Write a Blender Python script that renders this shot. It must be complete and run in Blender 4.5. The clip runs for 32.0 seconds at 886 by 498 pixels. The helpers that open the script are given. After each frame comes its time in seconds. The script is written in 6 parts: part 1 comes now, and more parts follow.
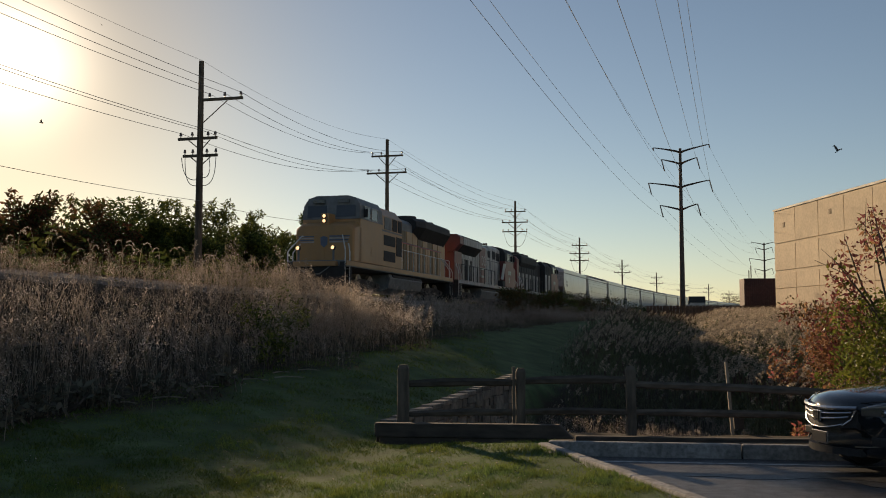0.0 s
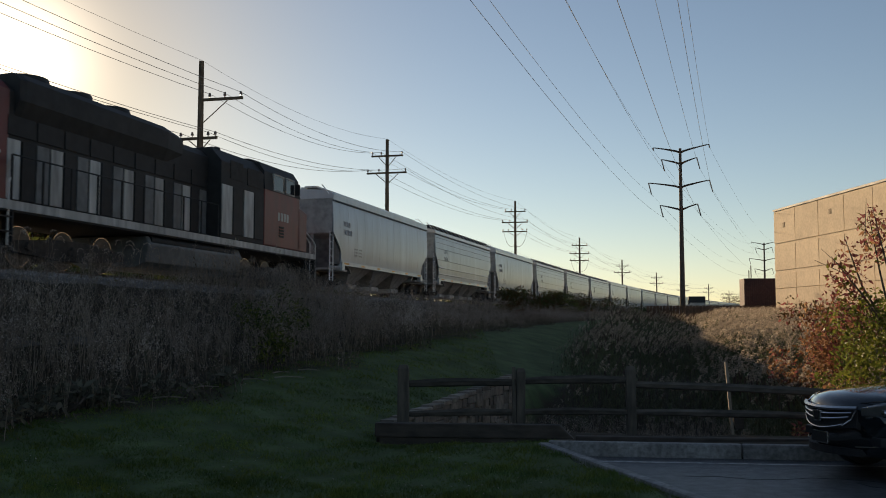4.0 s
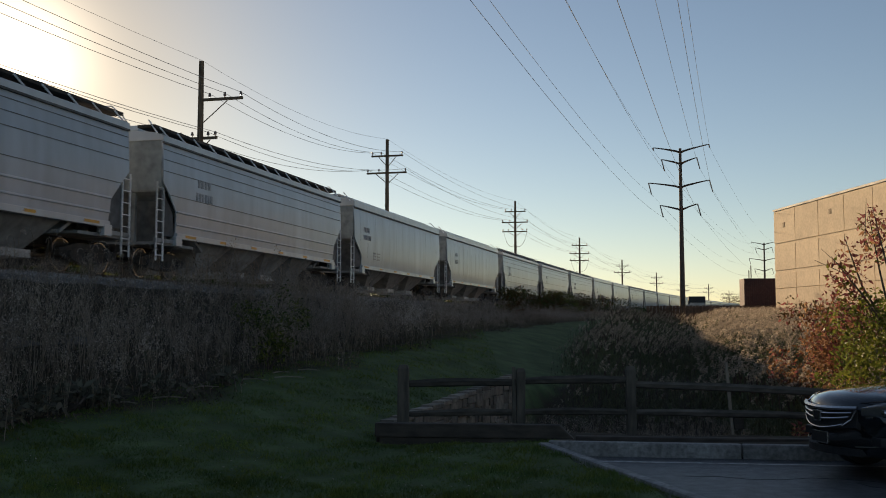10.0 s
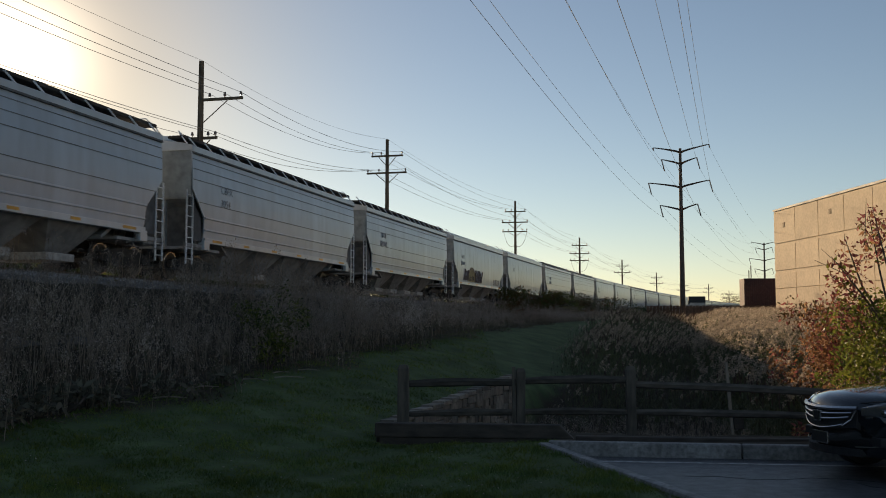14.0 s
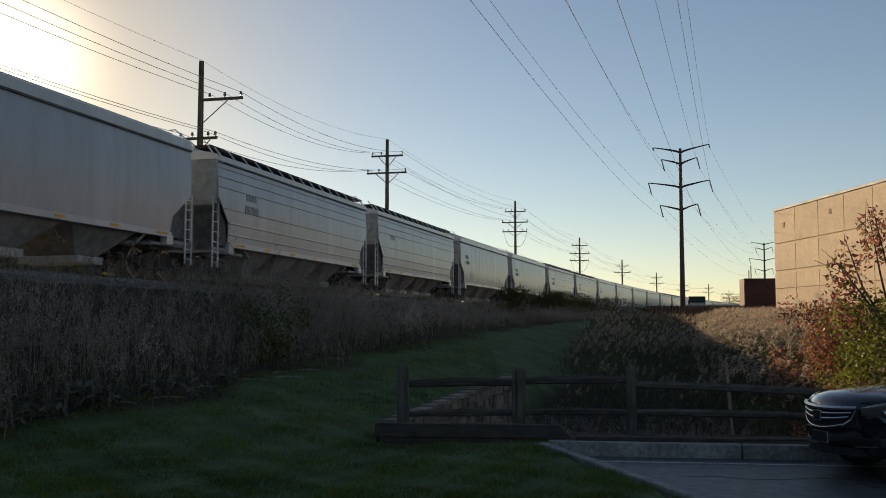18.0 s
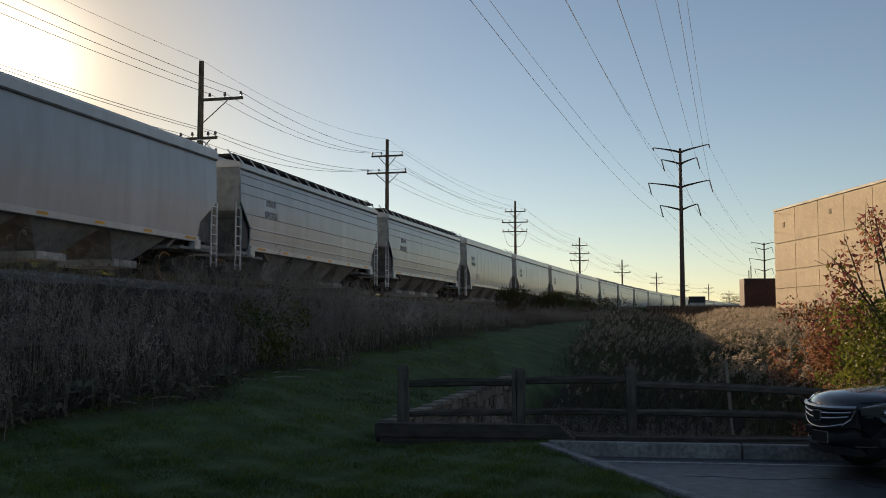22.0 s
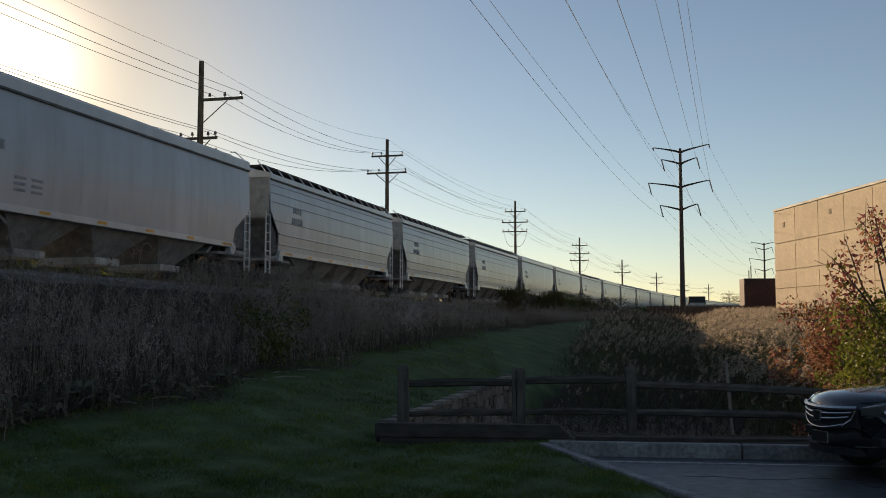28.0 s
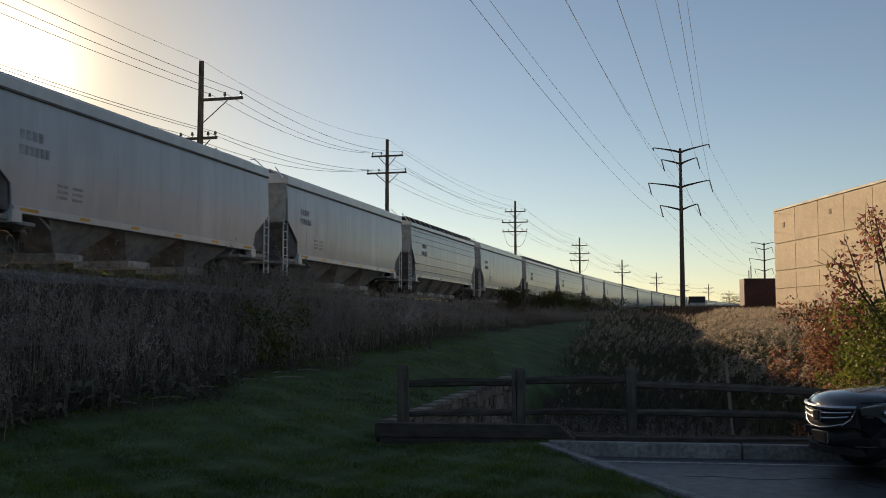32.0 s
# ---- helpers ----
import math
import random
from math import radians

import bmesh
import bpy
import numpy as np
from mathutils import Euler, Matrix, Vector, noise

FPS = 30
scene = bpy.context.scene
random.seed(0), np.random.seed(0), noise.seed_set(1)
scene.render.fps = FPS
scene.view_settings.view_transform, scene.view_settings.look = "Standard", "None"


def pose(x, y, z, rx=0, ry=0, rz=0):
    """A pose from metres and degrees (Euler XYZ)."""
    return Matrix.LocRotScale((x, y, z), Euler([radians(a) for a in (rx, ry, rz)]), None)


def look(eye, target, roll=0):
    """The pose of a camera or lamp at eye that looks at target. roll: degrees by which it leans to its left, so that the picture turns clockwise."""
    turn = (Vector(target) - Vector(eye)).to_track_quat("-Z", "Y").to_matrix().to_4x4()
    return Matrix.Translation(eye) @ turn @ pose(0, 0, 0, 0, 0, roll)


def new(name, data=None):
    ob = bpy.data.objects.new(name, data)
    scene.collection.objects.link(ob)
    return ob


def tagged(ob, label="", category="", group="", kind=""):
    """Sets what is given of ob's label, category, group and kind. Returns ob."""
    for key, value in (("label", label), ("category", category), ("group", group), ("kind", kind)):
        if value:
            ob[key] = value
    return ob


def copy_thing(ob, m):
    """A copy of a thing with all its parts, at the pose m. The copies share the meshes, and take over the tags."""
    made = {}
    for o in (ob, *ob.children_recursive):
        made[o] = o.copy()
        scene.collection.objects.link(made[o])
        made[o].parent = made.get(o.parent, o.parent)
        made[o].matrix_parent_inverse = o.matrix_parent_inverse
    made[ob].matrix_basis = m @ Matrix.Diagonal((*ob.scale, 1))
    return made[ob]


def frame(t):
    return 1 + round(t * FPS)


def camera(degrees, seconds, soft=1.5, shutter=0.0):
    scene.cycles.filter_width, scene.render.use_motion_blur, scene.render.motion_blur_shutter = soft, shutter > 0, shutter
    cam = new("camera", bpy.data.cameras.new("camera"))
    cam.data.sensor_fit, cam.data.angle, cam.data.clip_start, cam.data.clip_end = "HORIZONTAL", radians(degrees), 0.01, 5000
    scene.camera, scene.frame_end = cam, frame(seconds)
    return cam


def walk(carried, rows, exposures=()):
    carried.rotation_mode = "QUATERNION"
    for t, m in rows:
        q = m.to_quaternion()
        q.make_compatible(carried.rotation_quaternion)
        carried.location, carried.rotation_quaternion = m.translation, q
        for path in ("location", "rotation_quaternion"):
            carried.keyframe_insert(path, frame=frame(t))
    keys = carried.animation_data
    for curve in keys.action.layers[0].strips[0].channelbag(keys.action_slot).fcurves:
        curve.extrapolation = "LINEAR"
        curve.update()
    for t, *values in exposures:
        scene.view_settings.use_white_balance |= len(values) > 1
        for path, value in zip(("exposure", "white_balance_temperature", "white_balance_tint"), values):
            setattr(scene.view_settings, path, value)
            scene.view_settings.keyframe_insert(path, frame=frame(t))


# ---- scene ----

EXPOSURE = 0.14
SKY_STRENGTH = 0.096
SUN_STRENGTH = 5.0
HALO_A, HALO_B = 1.5, 0.10

# Camera: stands still on the lawn beside the car park
cam = camera(48.26, 32.0, soft=0.95, shutter=0.12)
EYE = (0.0, 0.0, 1.9)
AIM = look(EYE, (0.0, 1750.0, 1.9 + 129.5))
walk(cam, [(0.0, AIM), (32.0, AIM)], exposures=[(0.0, EXPOSURE - 0.22, 7650, 14.5), (1.0, EXPOSURE - 0.12, 7650, 14.5), (2.0, EXPOSURE, 7650, 14.5), (32.0, EXPOSURE, 7650, 14.5)])

# Low evening sun, behind the railway
SUN_AZ, SUN_EL = radians(-24.08), radians(13.84)
SUN_DIR = Vector((math.sin(SUN_AZ) * math.cos(SUN_EL), math.cos(SUN_AZ) * math.cos(SUN_EL), math.sin(SUN_EL)))
world = bpy.data.worlds.new("evening_sky")
scene.world = world
world.use_nodes = True
wn, wl = world.node_tree.nodes, world.node_tree.links
wn.clear()
sky = wn.new("ShaderNodeTexSky")
sky.sky_type, sky.sun_disc = "NISHITA", False
sky.sun_elevation, sky.sun_rotation = SUN_EL, SUN_AZ
sky.air_density, sky.dust_density, sky.ozone_density = 0.88, 0.13, 1.9
sky_light = wn.new("ShaderNodeBackground")
sky_light.inputs["Strength"].default_value = SKY_STRENGTH
# the bright haze round the low sun, which also takes the blue out of the sky there
coord = wn.new("ShaderNodeTexCoord")
dot = wn.new("ShaderNodeVectorMath")
dot.operation = "DOT_PRODUCT"
dot.inputs[1].default_value = SUN_DIR
wl.new(coord.outputs["Generated"], dot.inputs[0])


def nearness(power):
    clampd = wn.new("ShaderNodeMath")
    clampd.operation = "MAXIMUM"
    clampd.inputs[1].default_value = 0.0
    wl.new(dot.outputs["Value"], clampd.inputs[0])
    lift = wn.new("ShaderNodeMath")
    lift.operation = "POWER"
    lift.inputs[1].default_value = power
    wl.new(clampd.outputs[0], lift.inputs[0])
    return lift


def halo(power, strength, color):
    lift = nearness(power)
    mul = wn.new("ShaderNodeMath")
    mul.operation = "MULTIPLY"
    mul.inputs[1].default_value = strength
    wl.new(lift.outputs[0], mul.inputs[0])
    bg = wn.new("ShaderNodeBackground")
    bg.inputs["Color"].default_value = (*color, 1)
    wl.new(mul.outputs[0], bg.inputs["Strength"])
    return bg


def add_shader(a, b):
    s = wn.new("ShaderNodeAddShader")
    wl.new(a.outputs[0], s.inputs[0])
    wl.new(b.outputs[0], s.inputs[1])
    return s


haze = wn.new("ShaderNodeMix")
haze.data_type, haze.blend_type = "RGBA", "MULTIPLY"
haze.inputs["B"].default_value = (0.98, 0.84, 0.64, 1)
wl.new(nearness(38).outputs[0], haze.inputs["Factor"])
wl.new(sky.outputs[0], haze.inputs["A"])
wl.new(haze.outputs["Result"], sky_light.inputs["Color"])
total = add_shader(sky_light, halo(650, HALO_A, (1.0, 0.93, 0.78)))
total = add_shader(total, halo(45, HALO_B, (1.0, 0.54, 0.10)))
world_out = wn.new("ShaderNodeOutputWorld")
wl.new(total.outputs[0], world_out.inputs["Surface"])
sun = new("sun", bpy.data.lights.new("sun", "SUN"))
sun.data.energy, sun.data.angle, sun.data.color = SUN_STRENGTH, radians(0.53), (1.0, 0.80, 0.56)
sun.matrix_world = look((0, 0, 60), Vector((0, 0, 60)) - SUN_DIR)

# ---- materials ----
MATS = {}


def mat(name, base, rough=0.75, metal=0.0, var=0.2, scale=6.0, big=0.35, bump=0.15, second=None, rnd=0.0, isl=0.0,
        stretch=(1, 1, 1), trans=0.0, coat=0.0, spec=0.5):
    """A weathered surface: two scales of mottling between base and second, fine relief, and a shift from piece to piece."""
    if name in MATS:
        return MATS[name]
    m = bpy.data.materials.new(name)
    m.use_nodes = True
    n, l = m.node_tree.nodes, m.node_tree.links
    b = n["Principled BSDF"]
    second = second or tuple(c * (1 - 1.6 * var) for c in base)
    tc, mp = n.new("ShaderNodeTexCoord"), n.new("ShaderNodeMapping")
    mp.inputs["Scale"].default_value = stretch
    l.new(tc.outputs["Object"], mp.inputs["Vector"])
    fine, wide = n.new("ShaderNodeTexNoise"), n.new("ShaderNodeTexNoise")
    fine.inputs["Scale"].default_value, fine.inputs["Detail"].default_value = scale, 6
    wide.inputs["Scale"].default_value, wide.inputs["Detail"].default_value = scale * 0.13, 3
    for t in (fine, wide):
        l.new(mp.outputs[0], t.inputs["Vector"])
    mix = n.new("ShaderNodeMix")
    mix.data_type = "RGBA"
    mix.inputs["A"].default_value, mix.inputs["B"].default_value = (*base, 1), (*second, 1)
    ramp = n.new("ShaderNodeMapRange")
    ramp.inputs["From Min"].default_value, ramp.inputs["From Max"].default_value = 0.35, 0.7
    l.new(fine.outputs["Fac"], ramp.inputs["Value"])
    l.new(ramp.outputs[0], mix.inputs["Factor"])
    hsv = n.new("ShaderNodeHueSaturation")
    l.new(mix.outputs["Result"], hsv.inputs["Color"])
    val = n.new("ShaderNodeMapRange")
    val.inputs["From Min"].default_value, val.inputs["From Max"].default_value = 0.3, 0.7
    val.inputs["To Min"].default_value, val.inputs["To Max"].default_value = 1 - big, 1 + big
    l.new(wide.outputs["Fac"], val.inputs["Value"])
    last = val.outputs[0]
    for amount, source in ((rnd, "obj"), (isl, "isl")):
        if amount:
            src = n.new("ShaderNodeObjectInfo") if source == "obj" else n.new("ShaderNodeNewGeometry")
            r = n.new("ShaderNodeMapRange")
            r.inputs["To Min"].default_value, r.inputs["To Max"].default_value = 1 - amount, 1 + amount
            l.new(src.outputs["Random" if source == "obj" else "Random Per Island"], r.inputs["Value"])
            mul = n.new("ShaderNodeMath")
            mul.operation = "MULTIPLY"
            l.new(last, mul.inputs[0])
            l.new(r.outputs[0], mul.inputs[1])
            last = mul.outputs[0]
    l.new(last, hsv.inputs["Value"])
    l.new(hsv.outputs[0], b.inputs["Base Color"])
    b.inputs["Roughness"].default_value, b.inputs["Metallic"].default_value = rough, metal
    b.inputs["Coat Weight"].default_value = coat
    b.inputs["Coat Roughness"].default_value = rough * 0.7
    b.inputs["Specular IOR Level"].default_value = spec
    if bump:
        bn = n.new("ShaderNodeBump")
        bn.inputs["Strength"].default_value, bn.inputs["Distance"].default_value = bump, 0.02
        l.new(fine.outputs["Fac"], bn.inputs["Height"])
        l.new(bn.outputs[0], b.inputs["Normal"])
    if trans:
        tr, ms = n.new("ShaderNodeBsdfTranslucent"), n.new("ShaderNodeMixShader")
        l.new(hsv.outputs[0], tr.inputs["Color"])
        ms.inputs["Fac"].default_value = trans
        l.new(b.outputs[0], ms.inputs[1])
        l.new(tr.outputs[0], ms.inputs[2])
        l.new(ms.outputs[0], n["Material Output"].inputs["Surface"])
    MATS[name] = m
    return m


def glow(name, color, strength):
    m = bpy.data.materials.new(name)
    m.use_nodes = True
    b = m.node_tree.nodes["Principled BSDF"]
    b.inputs["Base Color"].default_value = (*color, 1)
    b.inputs["Emission Color"].default_value = (*color, 1)
    b.inputs["Emission Strength"].default_value = strength
    return m


LAWN = mat("mown_lawn", (0.085, 0.13, 0.054), 0.95, var=0.3, scale=9, big=0.3, bump=0.6, second=(0.075, 0.10, 0.05), spec=0.1)
BLADE = mat("grass_blade", (0.10, 0.165, 0.055), 0.6, var=0.35, scale=3, big=0.4, isl=0.4, bump=0, second=(0.16, 0.19, 0.035), trans=0.5, spec=0.15)
SOIL = (0.062, 0.05, 0.036)
lawn_n, lawn_l = LAWN.node_tree.nodes, LAWN.node_tree.links
cover, cover_mix = lawn_n.new("ShaderNodeAttribute"), lawn_n.new("ShaderNodeMix")
cover.attribute_name, cover_mix.data_type = "litter", "RGBA"
cover_mix.inputs["B"].default_value = (*SOIL, 1)
lawn_l.new(cover.outputs["Fac"], cover_mix.inputs["Factor"])
lawn_l.new(lawn_n["Principled BSDF"].inputs["Base Color"].links[0].from_socket, cover_mix.inputs["A"])
lawn_l.new(cover_mix.outputs["Result"], lawn_n["Principled BSDF"].inputs["Base Color"])
ASPHALT = mat("asphalt", (0.105, 0.108, 0.113), 0.5, var=0.3, scale=45, big=0.45, bump=0.7, second=(0.05, 0.05, 0.054))
CONCRETE = mat("kerb_concrete", (0.31, 0.305, 0.295), 0.85, var=0.3, scale=18, big=0.25, bump=0.4, rnd=0.08)
PAINT_LINE = mat("worn_white_line", (0.55, 0.55, 0.53), 0.7, var=0.4, scale=14, big=0.3)
BALLAST = mat("ballast_stone", (0.20, 0.185, 0.17), 0.95, var=0.4, scale=28, big=0.2, bump=1.0)
STONE_BIT = mat("crushed_stone", (0.36, 0.34, 0.325), 0.95, var=0.3, scale=9, isl=0.4, bump=0.2)
RAIL_STEEL = mat("rail_steel", (0.16, 0.11, 0.08), 0.55, 0.6, var=0.35, scale=10)
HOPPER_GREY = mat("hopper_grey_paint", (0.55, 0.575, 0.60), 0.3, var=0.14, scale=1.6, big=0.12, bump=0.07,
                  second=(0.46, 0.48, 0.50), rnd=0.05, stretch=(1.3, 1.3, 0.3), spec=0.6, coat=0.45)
# side paint is bluer than the roof grey: reflected sky put into its colour
HOPPER_SIDE = mat("sky_tinted_side_paint", (0.44, 0.495, 0.555), 0.28, var=0.14, scale=1.6, big=0.12, bump=0.9,
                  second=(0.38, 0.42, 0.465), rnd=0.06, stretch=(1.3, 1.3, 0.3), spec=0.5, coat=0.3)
# buckled sheet: broad upright waves between the stiffeners
hs_n, hs_l = HOPPER_SIDE.node_tree.nodes, HOPPER_SIDE.node_tree.links
buckle, hs_map = hs_n.new("ShaderNodeTexNoise"), hs_n["Mapping"]
buckle.inputs["Scale"].default_value, buckle.inputs["Detail"].default_value = 1.15, 1.0
hs_l.new(hs_map.outputs[0], buckle.inputs["Vector"])
hs_l.new(buckle.outputs["Fac"], hs_n["Bump"].inputs["Height"])
hs_n["Bump"].inputs["Distance"].default_value = 0.022
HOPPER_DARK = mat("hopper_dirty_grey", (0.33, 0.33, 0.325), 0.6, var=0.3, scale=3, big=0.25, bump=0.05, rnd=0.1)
END_DARK = mat("grimy_black_plate", (0.12, 0.12, 0.122), 0.7, var=0.3, scale=4)
END_GREY = mat("dull_end_paint", (0.38, 0.40, 0.39), 0.7, var=0.25, scale=3, big=0.15, bump=0.05)
STENCIL = mat("faded_stencil", (0.36, 0.38, 0.405), 0.6, var=0.2, scale=5, bump=0)
SEAM_DARK = mat("hopper_lap_seam", (0.19, 0.195, 0.20), 0.6, var=0.2, scale=4)
GALV = mat("galvanised_grate", (0.50, 0.50, 0.49), 0.55, 0.2, var=0.25, scale=9)
WHITE_STEEL = mat("white_ladder_paint", (0.78, 0.78, 0.78), 0.45, var=0.15, scale=8)
TRUCK_STEEL = mat("truck_cast_steel", (0.075, 0.062, 0.054), 0.8, 0.3, var=0.35, scale=7)
WHEEL_STEEL = mat("wheel_steel", (0.16, 0.14, 0.12), 0.5, 0.7, var=0.3, scale=8)
TREAD = mat("polished_wheel_rim", (0.55, 0.53, 0.50), 0.25, 1.0, var=0.1, scale=8, bump=0)
REFLECTOR = mat("yellow_reflector", (0.75, 0.36, 0.04), 0.4, var=0.15, scale=6, bump=0)
WOOD_POLE = mat("weathered_pole_wood", (0.14, 0.105, 0.075), 0.9, var=0.35, scale=14, stretch=(1, 1, 0.12), rnd=0.1, bump=0.4)
INSULATOR = mat("porcelain_insulator", (0.22, 0.16, 0.13), 0.3, var=0.1, scale=5)
WIRE = mat("aluminium_wire", (0.16, 0.16, 0.165), 0.5, 0.6, var=0.1, scale=3, bump=0)
CORTEN = mat("dark_tower_steel", (0.12, 0.092, 0.08), 0.75, 0.4, var=0.3, scale=4)
TILT_UP = mat("tan_painted_concrete", (0.61, 0.485, 0.335), 0.85, var=0.1, scale=5, big=0.08, bump=0.15, rnd=0.04)
COPING = mat("pale_metal_coping", (0.50, 0.46, 0.39), 0.7, 0.0, var=0.1, scale=4)

WALL_SLOT = mat("recessed_wall_slot", (0.30, 0.23, 0.155), 0.9, var=0.15, scale=6)

# ---- building helpers ----
class Shape:
    """Collects vertices and faces of one part."""

    def __init__(self):
        self.v, self.f = [], []

    def ring_faces(self, a, b, n):
        self.f += [(a + i, a + (i + 1) % n, b + (i + 1) % n, b + i) for i in range(n)]

    def box(self, x0, x1, y0, y1, z0, z1, m=None):
        k = len(self.v)
        c = [(x, y, z) for x in (x0, x1) for y in (y0, y1) for z in (z0, z1)]
        self.v += [tuple(m @ Vector(p)) for p in c] if m else c
        self.f += [tuple(k + i for i in q) for q in ((0, 1, 3, 2), (4, 6, 7, 5), (0, 4, 5, 1), (2, 3, 7, 6), (0, 2, 6, 4), (1, 5, 7, 3))]
        return self

    def loft(self, rings, cap=True, closed=True):
        n, base = len(rings[0]), len(self.v)
        for r in rings:
            self.v += [tuple(p) for p in r]
        for j in range(len(rings) - 1):
            a, b = base + j * n, base + (j + 1) * n
            for i in range(n if closed else n - 1):
                self.f.append((a + i, a + (i + 1) % n, b + (i + 1) % n, b + i))
        if cap:
            self.f.append(tuple(base + n - 1 - i for i in range(n)))
            e = base + (len(rings) - 1) * n
            self.f.append(tuple(e + i for i in range(n)))
        return self

    def prism(self, poly, axis, a, b):
        """Extrude a polygon of the two other axes along axis from a to b."""
        def place(p, t):
            return {"x": (t, p[0], p[1]), "y": (p[0], t, p[1]), "z": (p[0], p[1], t)}[axis]
        return self.loft([[place(p, a) for p in poly], [place(p, b) for p in poly]])

    def cyl(self, p0, p1, r0, r1=None, n=8, cap=True):
        p0, p1 = Vector(p0), Vector(p1)
        d = p1 - p0
        q = d.to_track_quat("Z", "Y") if d.length > 1e-9 else Euler((0, 0, 0)).to_quaternion()
        r1 = r0 if r1 is None else r1
        rings = [[c + q @ Vector((r * math.cos(a), r * math.sin(a), 0)) for a in [2 * math.pi * i / n for i in range(n)]]
                 for c, r in ((p0, r0), (p1, r1))]
        return self.loft(rings, cap)

    def tube(self, pts, r, n=5, taper=None):
        pts = [Vector(p) for p in pts]
        rings = []
        for i, p in enumerate(pts):
            d = (pts[min(i + 1, len(pts) - 1)] - pts[max(i - 1, 0)]).normalized()
            q = d.to_track_quat("Z", "Y")
            rr = r if taper is None else r + (taper - r) * i / (len(pts) - 1)
            rings.append([p + q @ Vector((rr * math.cos(a), rr * math.sin(a), 0)) for a in [2 * math.pi * k / n for k in range(n)]])
        return self.loft(rings)


def to_mesh(name, s, material, bevel=0.0, smooth=False):
    me = bpy.data.meshes.new(name)
    me.from_pydata(s.v, [], s.f)
    bm = bmesh.new()
    bm.from_mesh(me)
    bmesh.ops.recalc_face_normals(bm, faces=bm.faces)
    if bevel:
        edges = [e for e in bm.edges if len(e.link_faces) == 2 and e.calc_face_angle(0) > 0.5]
        bmesh.ops.bevel(bm, geom=edges, offset=bevel, segments=2, affect="EDGES", profile=0.6)
    bm.to_mesh(me)
    bm.free()
    if smooth:
        me.shade_smooth()
        me.set_sharp_from_angle(angle=radians(40))
    me.materials.append(material)
    return me


def part(name, s, material, parent=None, label="", bevel=0.0, smooth=False, at=None):
    ob = new(name, s if isinstance(s, bpy.types.Mesh) else to_mesh(name, s, material, bevel, smooth))
    if parent:
        ob.parent = parent
    if at is not None:
        ob.matrix_basis = at
    if label:
        tagged(ob, label)
    return ob


def thing(name, label, category, group="", m=None):
    ob = tagged(new(name), label, category, group)
    ob.empty_display_size = 0.3
    if m is not None:
        ob.matrix_basis = m
    return ob


def scatter_mesh(name, verts, faces, mats4, material):
    """One mesh of many small pieces: the template verts and faces, set down by an array of 4 x 4 poses."""
    verts, faces = np.asarray(verts, float), np.asarray(faces, int)
    n, k = len(mats4), len(verts)
    h = np.concatenate([verts, np.ones((k, 1))], 1)
    out = np.einsum("nij,kj->nki", mats4, h)[..., :3].reshape(-1, 3)
    idx = (faces[None] + (np.arange(n) * k)[:, None, None]).reshape(-1)
    me = bpy.data.meshes.new(name)
    me.vertices.add(len(out))
    me.vertices.foreach_set("co", out.astype(np.float32).ravel())
    w = faces.shape[1]
    me.loops.add(len(idx))
    me.loops.foreach_set("vertex_index", idx.astype(np.int32))
    me.polygons.add(len(idx) // w)
    me.polygons.foreach_set("loop_start", np.arange(0, len(idx), w, dtype=np.int32))
    me.update(calc_edges=True)
    me.materials.append(material)
    return me


def poses(x, y, z, yaw, lean, lean_dir, size, tall=None):
    """4 x 4 poses from arrays: place, turn, lean away from upright, size."""
    n = len(x)
    cy, sy = np.cos(yaw), np.sin(yaw)
    rz = np.zeros((n, 3, 3))
    rz[:, 0, 0], rz[:, 0, 1], rz[:, 1, 0], rz[:, 1, 1], rz[:, 2, 2] = cy, -sy, sy, cy, 1
    ax = np.stack([-np.sin(lean_dir), np.cos(lean_dir), np.zeros(n)], 1)
    c, s = np.cos(lean), np.sin(lean)
    kx = np.zeros((n, 3, 3))
    kx[:, 0, 1], kx[:, 0, 2], kx[:, 1, 0] = -ax[:, 2], ax[:, 1], ax[:, 2]
    kx[:, 1, 2], kx[:, 2, 0], kx[:, 2, 1] = -ax[:, 0], -ax[:, 1], ax[:, 0]
    tilt = np.eye(3)[None] + s[:, None, None] * kx + (1 - c)[:, None, None] * (kx @ kx)
    r = tilt @ rz
    sc = np.stack([size, size, size if tall is None else tall], 1)
    m = np.zeros((n, 4, 4))
    m[:, :3, :3] = r * sc[:, None, :]
    m[:, 0, 3], m[:, 1, 3], m[:, 2, 3], m[:, 3, 3] = x, y, z, 1
    return m


# ---- the railway's line and the lie of the land ----
PHI, BEND, BEND_FROM, OFFSET, RAIL_Z = 0.24726, 0.00063, 37.0, 17.5, 3.29
CP, SP = math.cos(PHI), math.sin(PHI)


def track(s, off=0.0):
    """Place and heading on the line s metres along; off: metres to its camera side."""
    h = PHI + BEND * max(s - BEND_FROM, 0)
    a = min(s, BEND_FROM)
    x, y = -OFFSET * CP + a * SP, OFFSET * SP + a * CP
    if s > BEND_FROM:
        x += (CP - math.cos(h)) / BEND
        y += (math.sin(h) - SP) / BEND
    return x + off * math.cos(h), y - off * math.sin(h), h


def beside(x, y):
    """For arrays: metres along the line, and metres from it to the camera's side."""
    s = x * SP + y * CP
    b = np.clip(s - BEND_FROM, 0, 420)
    far = np.clip(s - BEND_FROM - 420, 0, None)
    return s, x * CP - y * SP + OFFSET - (0.5 * BEND * b * b + far * BEND * 420) * 0.97


